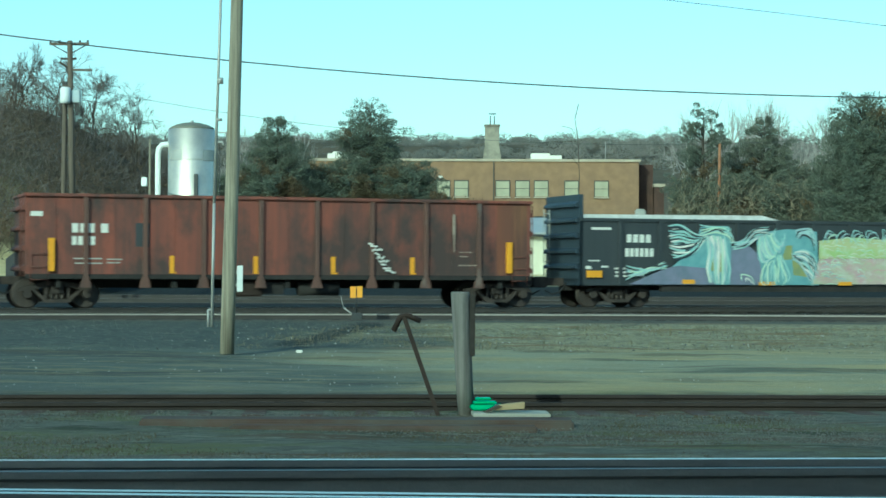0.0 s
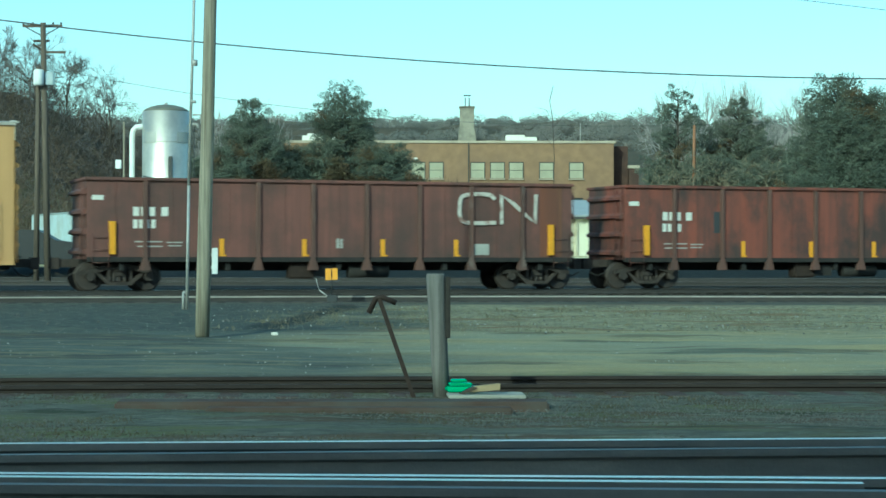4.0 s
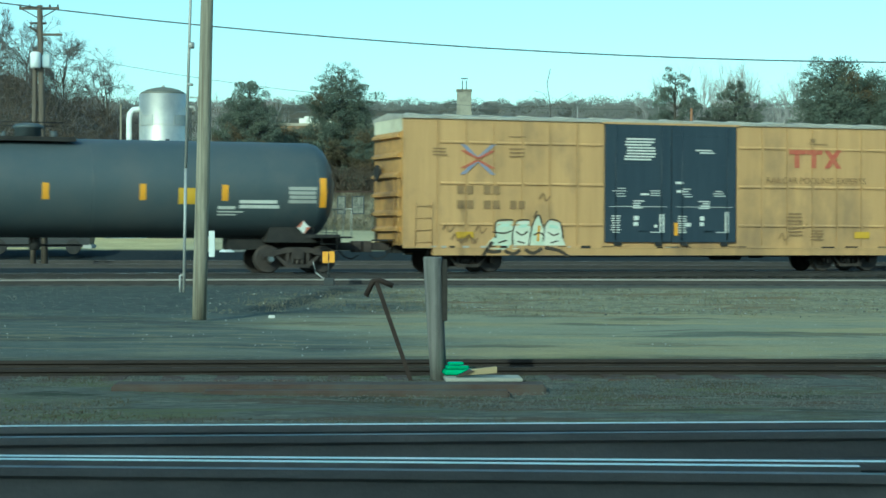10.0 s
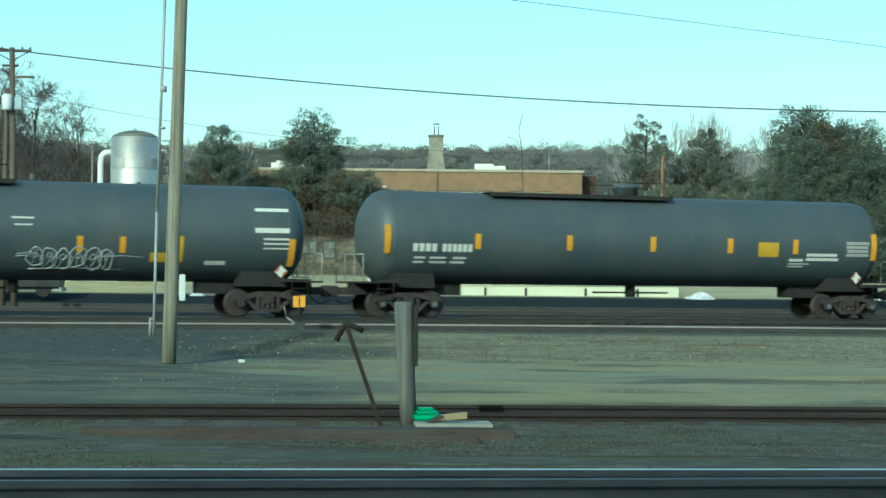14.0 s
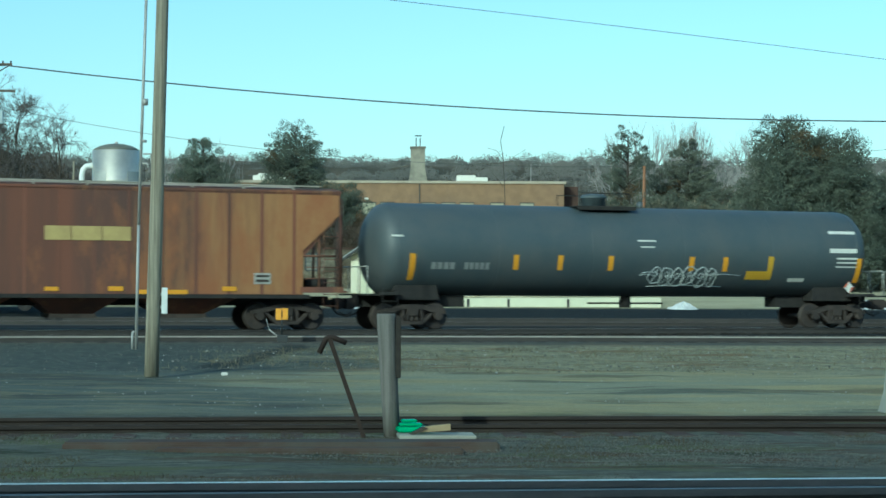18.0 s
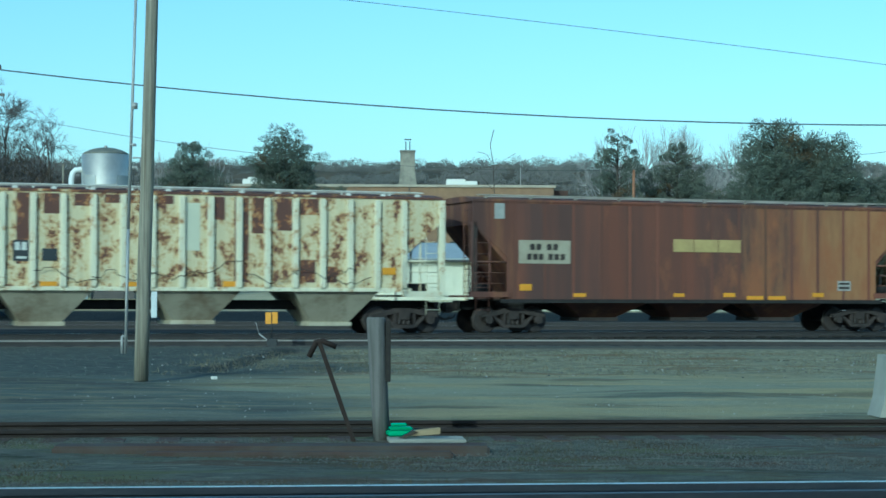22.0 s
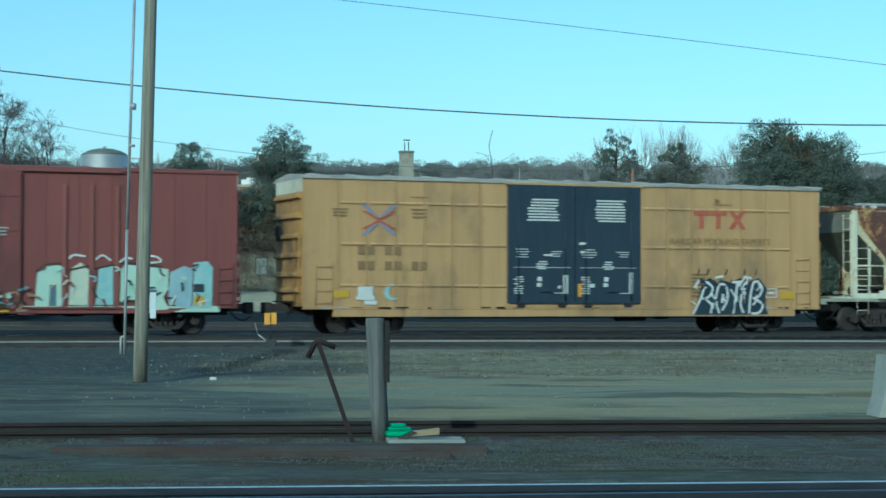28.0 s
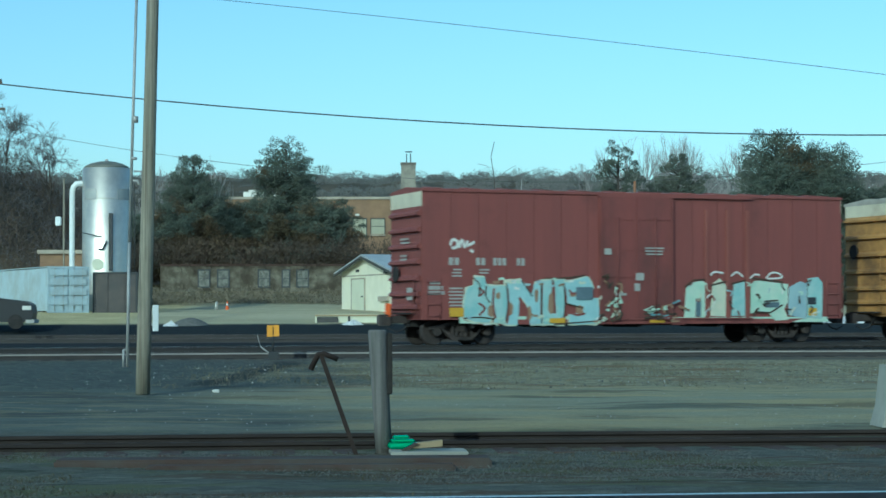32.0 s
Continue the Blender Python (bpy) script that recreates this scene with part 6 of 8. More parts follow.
    for d in (-1, 1):
        e = d * half
        part("end_platform", boxes([tuple(sorted((d * inner, e + d * 0.25))) + (-W + 0.05, W - 0.05, 1.16, 1.22), tuple(sorted((d * (inner - 0.1), e + d * 0.1))) + (-W - 0.05, -W + 0.03, 1.16, 1.34)]), trim, c)
        for row in (((e, -W + 0.05, 1.2), (e, -W + 0.05, 3.6), 0.045), ((e, W - 0.05, 1.2), (e, W - 0.05, 3.6), 0.045), ((d * (inner + 0.55), -W + 0.1, 1.2), (d * (inner + 0.55), -W + 0.1, 2.9), 0.04),
                    ((e, -W + 0.05, 2.3), (d * inner, -W + 0.05, 2.3), 0.035)):
            part("end_post", tubes([row], 8), trim, c)
        end_ladder(c, e + d * 0.08, -W + 0.1, -W + 0.55, [1.3 + 0.38 * i for i in range(8)], trim)
        ladder(c, *sorted((d * (half - 0.1), d * (half - 0.55))), -W - 0.03, [0.75 + 0.36 * i for i in range(7)], trim)
        part("hand_rail", tubes([((d * (inner + 0.1), -W, 1.95), (e, -W, 1.95), 0.016), ((d * (inner + 0.1), -W, 1.6), (e, -W, 1.6), 0.016)], 6), trim, c)
        coupler(c, e, d)
        truck(c, d * trucks)
    part("brake_cylinder", tubes([((inner + 0.2, -0.9, 1.45), (inner + 0.9, -0.9, 1.45), 0.17)], 14), M["under"], c)
    part("air_tank", tubes([((-inner - 0.9, -0.7, 1.4), (-inner - 0.3, -0.7, 1.4), 0.2)], 14), M["under"], c)
    y = -W - 0.022
    if variant == 0:
        bars("pale_panel", [(-6.6, -4.76, 2.26, 3.02)], y - 0.004, M["palepanel"], c, "pale stencilled panel")
        bars("panel_mark", number_bars(-6.2, 2.7, 0.45, 0.2, 2) + number_bars(-5.6, 2.7, 0.45, 0.2, 2) + number_bars(-6.3, 2.38, 0.62, 0.2, 3) + number_bars(-5.55, 2.38, 0.65, 0.2, 3), y - 0.012, M["truck"], c)
        bars("yellow_panel", [(-0.97, -0.2, 2.7, 3.12), (-0.17, 0.72, 2.7, 3.12), (0.75, 1.6, 2.7, 3.12)], y - 0.004, M["oldyellow"], c, "faded yellow panel")
        bars("reflector", [(-6.57, -6.14, 1.38, 1.59), (-4.65, -4.2, 1.18, 1.3), (-0.96, -0.55, 1.19, 1.31), (0.93, 1.38, 1.19, 1.33), (4.42, 4.87, 1.2, 1.34), (1.84, 2.48, 1.07, 1.23), (2.66, 3.35, 1.06, 1.23)], y - 0.006, M["refl"], c)
        bars("small_plate", [(5.42, 5.95, 1.42, 1.76)], y - 0.006, M["whitedull"], c)
        bars("small_plate_mark", [(5.48, 5.9, 1.63, 1.7), (5.48, 5.9, 1.48, 1.56)], y - 0.013, M["truck"], c)
        part("top_plate", boxes([(-half + 0.75, -half + 1.1, y - 0.008, y, 3.7, 4.2)]), M["whitedull"], c)
    else:
        bars("mark_plate", [(-5.94, -5.5, 2.15, 2.78), (-5.2, -4.7, 2.18, 2.8), (-4.35, -3.9, 2.2, 2.56)], y, M["gonblack"], c, "dark stencil patches")
        bars("mark_bar", number_bars(-5.15, 2.5, 0.4, 0.24, 2) + number_bars(-5.85, 2.5, 0.25, 0.2, 1) + [(-5.85, -5.6, 2.22, 2.3), (-5.1, -4.8, 2.25, 2.32)], y - 0.008, M["white"], c)
        bars("reflector", [(6.3, 6.75, 1.86, 2.08), (-4.4, -3.9, 1.45, 1.58), (-1.95, -1.25, 1.45, 1.58), (1.15, 1.6, 1.46, 1.62)], y, M["refl"], c)
        bars("pale_patch", [(-0.1, 0.42, 2.55, 4.0)], y + 0.012, M["shed"], c, "repainted pale patch")
        random.seed(21)
        for q in range(7):
            x, z = -4.4 + 1.5 * q + random.uniform(-0.3, 0.3), random.uniform(1.7, 2.0)
            pts = [(x, z)]
            for k in range(11):
                x, z = x + random.uniform(0.03, 0.3), min(2.3, max(1.55, z + random.uniform(-0.16, 0.16)))
                pts.append((x, z))
            part("spray_tag", polyline(bmesh.new(), [(a, -W - 0.13, b) for a, b in pts], 0.013, 5), M["stencil"], c, "thin black scrawl")
    return c


def red_boxcar(s):
    c = car("boxcar", s, "brown-red boxcar with pale blue and mint graffiti along the bottom")
    L, W, top, bot = 7.75, 1.47, 4.98, 0.82
    part("body", boxes([(-L, L, -W + 0.03, W - 0.03, bot, top)]), M["boxred"], c)
    for y0, y1 in ((-W, -W + 0.05), (W - 0.05, W)):
        for i in range(16):
            a = -L + i * 2 * L / 16
            b = a + 2 * L / 16
            part("side_panel", boxes([(a + 0.006, b - 0.006, y0, y1, bot, top - 0.05)]), M["boxred"], c)
    for y0, y1 in ((-W - 0.02, -W + 0.08), (W - 0.08, W)):
        part("side_sill", prism(bmesh.new(), ((-5.8, 0.66), (5.6, 0.66), (6.2, bot), (-6.4, bot)), y0, y1), M["boxred"], c)
    d = part("sliding_door", boxes([(-1.55, 1.2, -W - 0.09, -W, bot + 0.05, top - 0.12)]), M["boxdoor"], c, "grimy brown-red sliding door")
    for x in (-1.5, -0.2, 1.1):
        part("door_post", boxes([(x, x + 0.06, -W - 0.12, -W - 0.09, bot + 0.1, top - 0.2)]), M["boxdoor"], d)
    for z in (1.3, 2.2, 3.1, 4.1):
        part("door_rib", boxes([(-1.42, 1.08, -W - 0.11, -W - 0.09, z, z + 0.06)]), M["boxdoor"], d)
    for x in (2.46, 3.27, 4.03):
        part("side_post", boxes([(x - 0.07, x + 0.07, -W - 0.06, -W, 0.86, 4.5)], 0.01), M["boxpost"], c, "faded red side post")
    part("door_track", boxes([(-1.6, 4.2, -W - 0.1, -W - 0.02, top - 0.12, top - 0.06)]), M["boxred"], c)
    part("door_sill", boxes([(-1.6, 4.2, -W - 0.08, -W - 0.02, bot - 0.02, bot + 0.04)]), M["boxred"], c)
    part("door_rod", tubes([((x, -W - 0.14, bot + 0.1), (x, -W - 0.14, 4.2), 0.018) for x in (-0.9, 0.5)], 6), M["boxred"], d)
    bm = cross(bmesh.new(), ((-W - 0.05, top - 0.06), (-W - 0.05, top + 0.03), (0, top + 0.15), (W + 0.05, top + 0.03), (W + 0.05, top - 0.06)), -L - 0.03, L + 0.03)
    for i in range(12):
        x = -L + 0.6 + i * 1.3
        cross(bm, ((-W - 0.04, top + 0.02), (-W - 0.04, top + 0.055), (0, top + 0.185), (W + 0.04, top + 0.055), (W + 0.04, top + 0.02)), x, x + 0.07)
    part("roof", bm, M["boxred"], c)
    part("underframe", boxes([(-L, L, -0.3, 0.3, 0.6, 0.84)] + [(x - 0.06, x + 0.06, -W + 0.1, W - 0.1, 0.55, 0.82) for x in (-6, -3, 0, 3, 6)]), M["under"], c)
    for k in (-1, 1):
        bm = boxes([tuple(sorted((k * L, k * (L + 0.02)))) + (-W + 0.02, W - 0.02, bot, 4.45)])
        ribbed_end("end_wall", bm, M["boxred"], c, k * (L + 0.02), k, W - 0.12, (1.2, 1.62, 2.12, 2.65, 3.15, 3.68, 4.2))
        part("end_top_band", boxes([tuple(sorted((k * L, k * (L + 0.03)))) + (-W + 0.02, W - 0.02, 4.45, top - 0.06)]), M["creamband"], c, "cream band along the top of the end")
        bm = boxes([(min(k * (L + 0.105), k * (L + 0.11)), max(k * (L + 0.105), k * (L + 0.11)), y0, y1, z0, z1) for y0, y1, z0, z1 in
                    ((-0.5, 0.3, 3.4, 3.46), (-0.5, 0.3, 3.28, 3.34), (-0.5, 0.3, 3.16, 3.22), (-0.3, 0.3, 2.86, 2.92), (-0.3, 0.3, 2.74, 2.8), (-0.9, -0.3, 1.45, 1.85))])
        part("end_stencils", bm, M["whitedull"], c)
        ladder(c, *sorted((k * (L - 0.15), k * (L - 0.6))), -W - 0.06, [0.95 + 0.36 * i for i in range(4)], M["boxred"])
        end_ladder(c, k * (L + 0.12), -W + 0.1, -W + 0.55, [1.0 + 0.38 * i for i in range(4)], M["boxred"])
        part("end_platform", boxes([tuple(sorted((k * L, k * (L + 0.28)))) + (-0.8, 0.8, 1.0, 1.05)]), M["under"], c)
        coupler(c, k * L, k)
        truck(c, k * 5.95 - 0.3)
    part("hand_brake", lathe(bmesh.new(), ((-L - 0.2, 0.25), (-L - 0.17, 0.27), (-L - 0.14, 0.25)), "x", 18, (0, 0.6, 2.3)), M["under"], c)
    part("marker_light", boxes([(-L - 0.75, -L - 0.6, -0.2, 0.0, 0.9, 1.35)], 0.02), M["orange"], c, "red end-of-train marker")
    y = -W - 0.004
    bars("car_mark", number_bars(-6.85, 2.57, 0.4, 0.24, 2) + number_bars(-5.91, 2.57, 0.36, 0.24, 2) + number_bars(-5.32, 2.57, 0.5, 0.24, 3) + number_bars(-4.49, 2.57, 0.32, 0.24, 2) +
         stencil_block(-6.75, 2.45, 0.35, 3, 0.05, 0.1) + stencil_block(-5.8, 2.45, 0.35, 2, 0.05, 0.1) + stencil_block(-6.85, 1.85, 0.5, 8, 0.05, 0.11), y, M["whitedull"], c, "white stencilled bars")
    bars("round_tag", [(-7.5, -7.15, 1.95, 2.05), (-7.55, -7.05, 1.78, 1.9), (-7.6, -7.0, 1.62, 1.74)], y, M["whitedull"], c)
    for pts in (((-6.8, 3.2), (-6.72, 3.38), (-6.55, 3.32), (-6.6, 3.14), (-6.75, 3.12)), ((-6.5, 3.12), (-6.4, 3.38), (-6.3, 3.15), (-6.2, 3.36)), ((-6.2, 3.2), (-5.95, 3.32)), ((-6.12, 3.05), (-6.0, 3.0))):
        part("small_tag", ribbon(bmesh.new(), smooth(pts), 0.045, y - 0.006, y), M["white"], c, "small white scrawl")
    bars("door_stencils", [(0.1, 0.8, 3.15, 3.2), (0.1, 0.75, 3.05, 3.1), (0.15, 0.75, 2.95, 3.0), (-1.4, -1.15, 2.95, 3.15), (-0.25, 0.05, 2.1, 2.35), (-0.3, -0.1, 1.75, 2.0), (-1.0, -0.6, 1.6, 1.68)], -W - 0.125, M["whitedull"], c)
    bars("yellow_plate", [(-6.85, -6.36, 0.92, 1.2), (6.4, 6.72, 0.92, 1.18), (-3.35, -2.8, 0.7, 0.86), (0.3, 0.85, 0.7, 0.8)], y - 0.052, M["plac"], c)
    bars("notice_plate", [(6.38, 6.72, 1.3, 1.55)], y - 0.03, M["gonblack"], c)
    # the two graffiti pieces: a pale ground strip, fat interlocked letters with tan gaps, and thin outlines
    bars("graffiti_base", [(-6.5, -1.55, 0.7, 0.92), (0.35, 7.2, 0.7, 0.88)], y - 0.008, M["mint"], c, "pale sprayed ground strip")

    def at(u, v):
        return (-6.85 + (u - 385) * 0.0088, 0.7 + (580 - v) * 0.0081)
    random.seed(31)

    def blob(name, material, pts, depth, label):
        """A sprayed shape with a slightly uneven rim."""
        rim = []
        for p, q in zip(pts, pts[1:] + pts[:1]):
            n = max(1, int(math.dist(p, q) / 22))
            rim += [at(p[0] + (q[0] - p[0]) * i / n + random.uniform(-2.5, 2.5), p[1] + (q[1] - p[1]) * i / n + random.uniform(-2.5, 2.5)) for i in range(n)]
        part(name, prism(bmesh.new(), rim, y - depth - 0.005, y - depth), M[material], c, label)
    word = (((455, 442), (482, 430), (486, 396), (524, 396), (530, 426), (556, 430), (560, 480), (544, 502), (558, 545), (545, 578), (480, 574), (438, 552), (446, 490)),
            ((556, 432), (610, 430), (616, 500), (606, 582), (562, 576), (566, 545), (548, 500)),
            ((610, 412), (670, 406), (712, 470), (720, 420), (748, 418), (748, 584), (705, 584), (692, 510), (664, 470), (656, 584), (612, 584)),
            ((752, 410), (792, 406), (794, 540), (812, 542), (802, 406), (842, 406), (846, 500), (838, 584), (758, 584)),
            ((842, 416), (900, 404), (940, 394), (964, 440), (900, 452), (905, 480), (984, 480), (990, 560), (970, 584), (866, 584), (864, 542), (920, 540), (920, 520), (860, 500), (840, 452)))
    for k, pts in enumerate(word):
        cx, cy = sum(p[0] for p in pts) / len(pts), sum(p[1] for p in pts) / len(pts)
        blob("graffiti_edge", "creamtag", tuple((cx + (u - cx) * 1.12, cy + (v - cy) * 1.07) for u, v in pts), 0.012 + 0.001 * k, "cream edge of the letter")
        blob("graffiti_letter", ("cyan", "cyan", "skypale", "cyan", "skypale")[k], pts, 0.024 + 0.001 * k, "fat pale-blue graffiti letter")
    for u, v, w, h in ((549, 530, 13, 24), (626, 522, 12, 26), (702, 540, 10, 30), (790, 500, 12, 46), (906, 527, 17, 20), (578, 470, 9, 14), (730, 470, 8, 30), (880, 466, 16, 8)):
        blob("graffiti_gap", "tangap", ((u - w, v - h * 0.6), (u, v - h), (u + w, v - h * 0.5), (u + w * 0.9, v + h * 0.7), (u - w * 0.2, v + h), (u - w, v + h * 0.5)), 0.034, "tan sprayed gap")
    for pts in (((440, 560), (500, 556), (560, 562)), ((480, 400), (505, 430), (500, 470)), ((610, 420), (616, 500), (606, 575)), ((670, 408), (714, 472)), ((750, 415), (752, 580)), ((842, 420), (846, 500), (838, 575)), ((846, 500), (920, 520)),
                ((530, 430), (528, 470), (545, 500)), ((800, 585), (900, 578), (990, 572)), ((760, 400), (850, 398), (930, 388))):
        part("graffiti_line", ribbon(bmesh.new(), smooth([at(*p) for p in pts]), 0.022, y - 0.046, y - 0.041), M["stencil"], c, "dark outline stroke")
    # slits of bare red between and inside the letters
    for pts in (((562, 440), (556, 500), (566, 560)), ((614, 440), (618, 520), (612, 580)), ((752, 430), (750, 560)), ((800, 420), (804, 540)), ((846, 440), (850, 500), (842, 570)), ((500, 440), (520, 456), (500, 472)), ((500, 500), (524, 520), (502, 548)),
                ((660, 480), (690, 520), (694, 575)), ((905, 450), (880, 462), (862, 446)), ((868, 540), (900, 548), (930, 540))):
        part("graffiti_slit", ribbon(bmesh.new(), smooth([at(*p) for p in pts]), 0.035, y - 0.04, y - 0.035), M["boxred"], c, "bare red slit in the letters")
    for k in range(30):
        u, v = random.uniform(450, 980), random.choice((random.uniform(395, 440), random.uniform(540, 582)))
        pts = [at(u, v), at(u + random.uniform(4, 14), v + random.uniform(-10, 10)), at(u + random.uniform(14, 30), v + random.uniform(-8, 8))]
        part("graffiti_fleck", ribbon(bmesh.new(), smooth(pts), random.uniform(0.02, 0.045), y - 0.048 - 0.0003 * k, y - 0.043), M[("creamtag", "mint", "skyblue", "tangap", "white")[k % 5]], c, "small sprayed fleck")
    for k in range(34):
        x, z = random.uniform(1.7, 6.9), random.uniform(0.8, 2.05)
        pts = [(x, z), (x + random.uniform(-0.12, 0.12), z + random.uniform(0.05, 0.15)), (x + random.uniform(-0.2, 0.2), z + random.uniform(0.1, 0.3))]
        part("graffiti_fleck", ribbon(bmesh.new(), smooth(pts), random.uniform(0.012, 0.035), y - 0.072 - 0.0003 * k, y - 0.068), M[("stencil", "creamtag", "mint", "skyblue", "stencil", "white", "boxred")[k % 7]], c, "small sprayed fleck")
    for k in range(26):
        u, v = random.uniform(985, 1075), random.uniform(400, 575)
        pts = [at(u + random.uniform(-16, 16), v + random.uniform(-16, 16)) for q in range(4)]
        m = ("stencil", "creamtag", "tangap", "mint", "stencil")[k % 5]
        part("graffiti_scrawl", ribbon(bmesh.new(), smooth(pts), 0.028, y - 0.125 - 0.0006 * k, y - 0.12), M[m], c, "thin tangled spray scrawl")
    for k in range(18):
        x, z = random.uniform(0.2, 1.9), random.uniform(0.78, 1.5) * random.uniform(0.8, 1)
        part("graffiti_scrawl", ribbon(bmesh.new(), smooth([(x + random.uniform(-0.25, 0.25), z + random.uniform(-0.12, 0.12)) for q in range(4)]), 0.03, y - 0.125 - 0.0006 * k, y - 0.12),
             M[("stencil", "tangap", "mint", "teal", "boxred")[k % 5]], c, "thin tangled spray scrawl")
    blocks = (("mint", ((1.6, 0.85), (2.02, 0.85), (2.05, 1.5), (2.22, 1.5), (2.22, 0.88), (2.46, 0.86), (2.46, 2.0), (2.3, 2.1), (1.9, 2.05), (1.68, 1.85))),
              ("creamtag", ((2.6, 0.92), (3.17, 0.9), (3.2, 1.95), (2.95, 2.18), (2.68, 2.0))), ("cyan", ((3.4, 0.92), (3.93, 0.92), (3.92, 2.08), (3.5, 2.0))),
              ("mint", ((4.14, 1.0), (4.8, 1.05), (5.1, 0.75), (5.62, 0.78), (5.45, 1.15), (5.6, 1.4), (5.6, 2.0), (4.4, 2.12), (4.16, 2.0))),
              ("skyblue", ((5.6, 0.95), (6.32, 0.8), (6.36, 2.0), (6.1, 2.1), (5.66, 1.9))), ("cyan", ((6.36, 0.85), (6.95, 0.8), (6.98, 2.05), (6.8, 2.25), (6.4, 2.2))))
    for k, (m, poly) in enumerate(blocks):
        part("graffiti_block", prism(bmesh.new(), poly, y - 0.03 - 0.001 * k, y), M[m], c, "pale block letter, not legible")
    for pts in (((2.6, 2.28), (2.75, 2.4), (3.1, 2.36)), ((3.4, 2.26), (3.6, 2.4), (3.86, 2.24)), ((4.1, 2.18), (4.3, 2.32), (4.5, 2.3)), ((4.75, 2.2), (4.95, 2.38), (5.25, 2.36), (5.35, 2.22), (4.8, 2.18))):
        part("graffiti_cap", ribbon(bmesh.new(), smooth(pts), 0.03, y - 0.04, y - 0.03), M["white"], c, "white cap stroke")
    for pts in (((1.62, 1.9), (1.95, 2.12), (2.4, 2.14)), ((2.6, 1.95), (3.2, 2.08)), ((3.4, 2.0), (3.95, 2.12)), ((4.2, 2.2), (5.4, 2.06)), ((4.6, 1.4), (5.2, 1.44)), ((4.3, 1.05), (4.9, 1.02), (5.4, 1.3)), ((-0.6, 1.0), (0.3, 1.05), (1.3, 1.0)), ((-0.2, 0.85), (0.9, 0.88))):
        part("graffiti_line", ribbon(bmesh.new(), pts, 0.028, y - 0.046, y - 0.036), M["stencil"], c, "dark outline stroke")
    for x0, x1, z0, z1 in ((2.04, 2.22, 0.9, 1.4), (4.7, 5.25, 1.2, 1.38)):
        bars("graffiti_hole", [(x0, x1, z0, z1)], y - 0.042, M["dullblue"], c)
    bars("graffiti_square", [(-2.4, -1.8, 1.46, 1.88)], y - 0.06, M["dullblue"], c, "grey-blue square over the letters")
    return c


bulkhead_gondola(57.7)
gondola(39.57, 7.93, 6.95, "redox", 0)
gondola(21.95, 7.8, 6.75, "maroon", 1)
hicube(2.74, 0)
tank_car(-17.95, 9.45, 8.1, 0)
tank_car(-38.5, 9.2, 7.85, 1)
hopper(-57.1, 8.2, 6.6, 0)
hopper(-74.68, 8.32, 7.2, 1)
hicube(-93.72, 1)
red_boxcar(-112.87)


# ---- yard things ----
def utility_pole():
    p = thing("utility_pole", pose(-4.16, 32.5, -0.3), "tall weathered wooden utility pole", "utility pole")
    part("shaft", shaft(bmesh.new(), [((0.06, 0, 0), 0.122), ((0.08, 0, 1.0), 0.12), ((0.13, 0, 3), 0.113), ((0.195, 0, 6), 0.105), ((0.265, 0, 9.6), 0.094)]), M["polewood"], p)
    part("white_marker", boxes([(0.225, 0.325, -0.04, -0.02, 1.06, 1.5)], 0.006), M["marker"], p, "white plastic marker board")
    part("marker_bracket", boxes([(0.12, 0.24, -0.02, 0.0, 1.15, 1.2), (0.12, 0.24, -0.02, 0.0, 1.36, 1.41)]), M["galvpipe"], p)
    part("crossarm", boxes([(-1.2, 1.3, -0.06, 0.06, 8.9, 9.02)]), M["polewood"], p)


def conduit_mast():
    p = thing("conduit_mast", pose(-6.2, 46.5, -0.24), "thin galvanised mast with a conduit and small fittings", "mast")
    part("pipe", tubes([((-0.04, 0, 0), (0.0, 0, 3.0), 0.036), ((0.0, 0, 3.0), (0.17, 0, 9.5), 0.036)], 10), M["galvpipe"], p)
    part("conduit", tubes([((-0.13, 0, 0.0), (-0.13, 0, 0.42), 0.03), ((-0.13, 0, 0.42), (0.0, 0, 0.42), 0.025)], 8), M["galvpipe"], p)
    part("collar", tubes([((0.13, 0, 5.9), (0.135, 0, 6.05), 0.075), ((0.11, 0, 5.0), (0.112, 0, 5.06), 0.07)], 10), M["galvpipe"], p)
    part("bracket", polyline(bmesh.new(), [(0.1, 0, 4.72), (0.28, 0, 4.72), (0.3, 0, 4.5)], 0.025), M["galvpipe"], p)


def switch_stand():
    p = thing("switch_stand", pose(-3.06, 52.0, -0.27), "switch stand with a bright yellow square target", "switch stand")
    part("base", boxes([(-0.25, 0.3, -0.15, 0.15, 0, 0.08), (-0.12, 0.16, -0.12, 0.12, 0.08, 0.28)], 0.02), M["darkmetal"], p)
    part("mast", tubes([((0, 0, 0.25), (0, 0, 1.0), 0.025)], 8), M["darkmetal"], p)
    part("lever", tubes([((-0.05, -0.05, 0.2), (-0.34, -0.05, 0.42), 0.02), ((-0.34, -0.05, 0.42), (-0.42, -0.05, 0.72), 0.009)], 6), M["galvpipe"], p)
    t = part("target", boxes([(-0.165, -0.005, -0.03, -0.012, 0.68, 0.99), (0.005, 0.165, -0.04, -0.022, 0.69, 1.0)], 0.008), M["refl"], p, "yellow two-leaf target")
    part("target_seam", boxes([(-0.01, 0.02, -0.046, -0.042, 0.75, 0.93)]), M["rusty"], t)


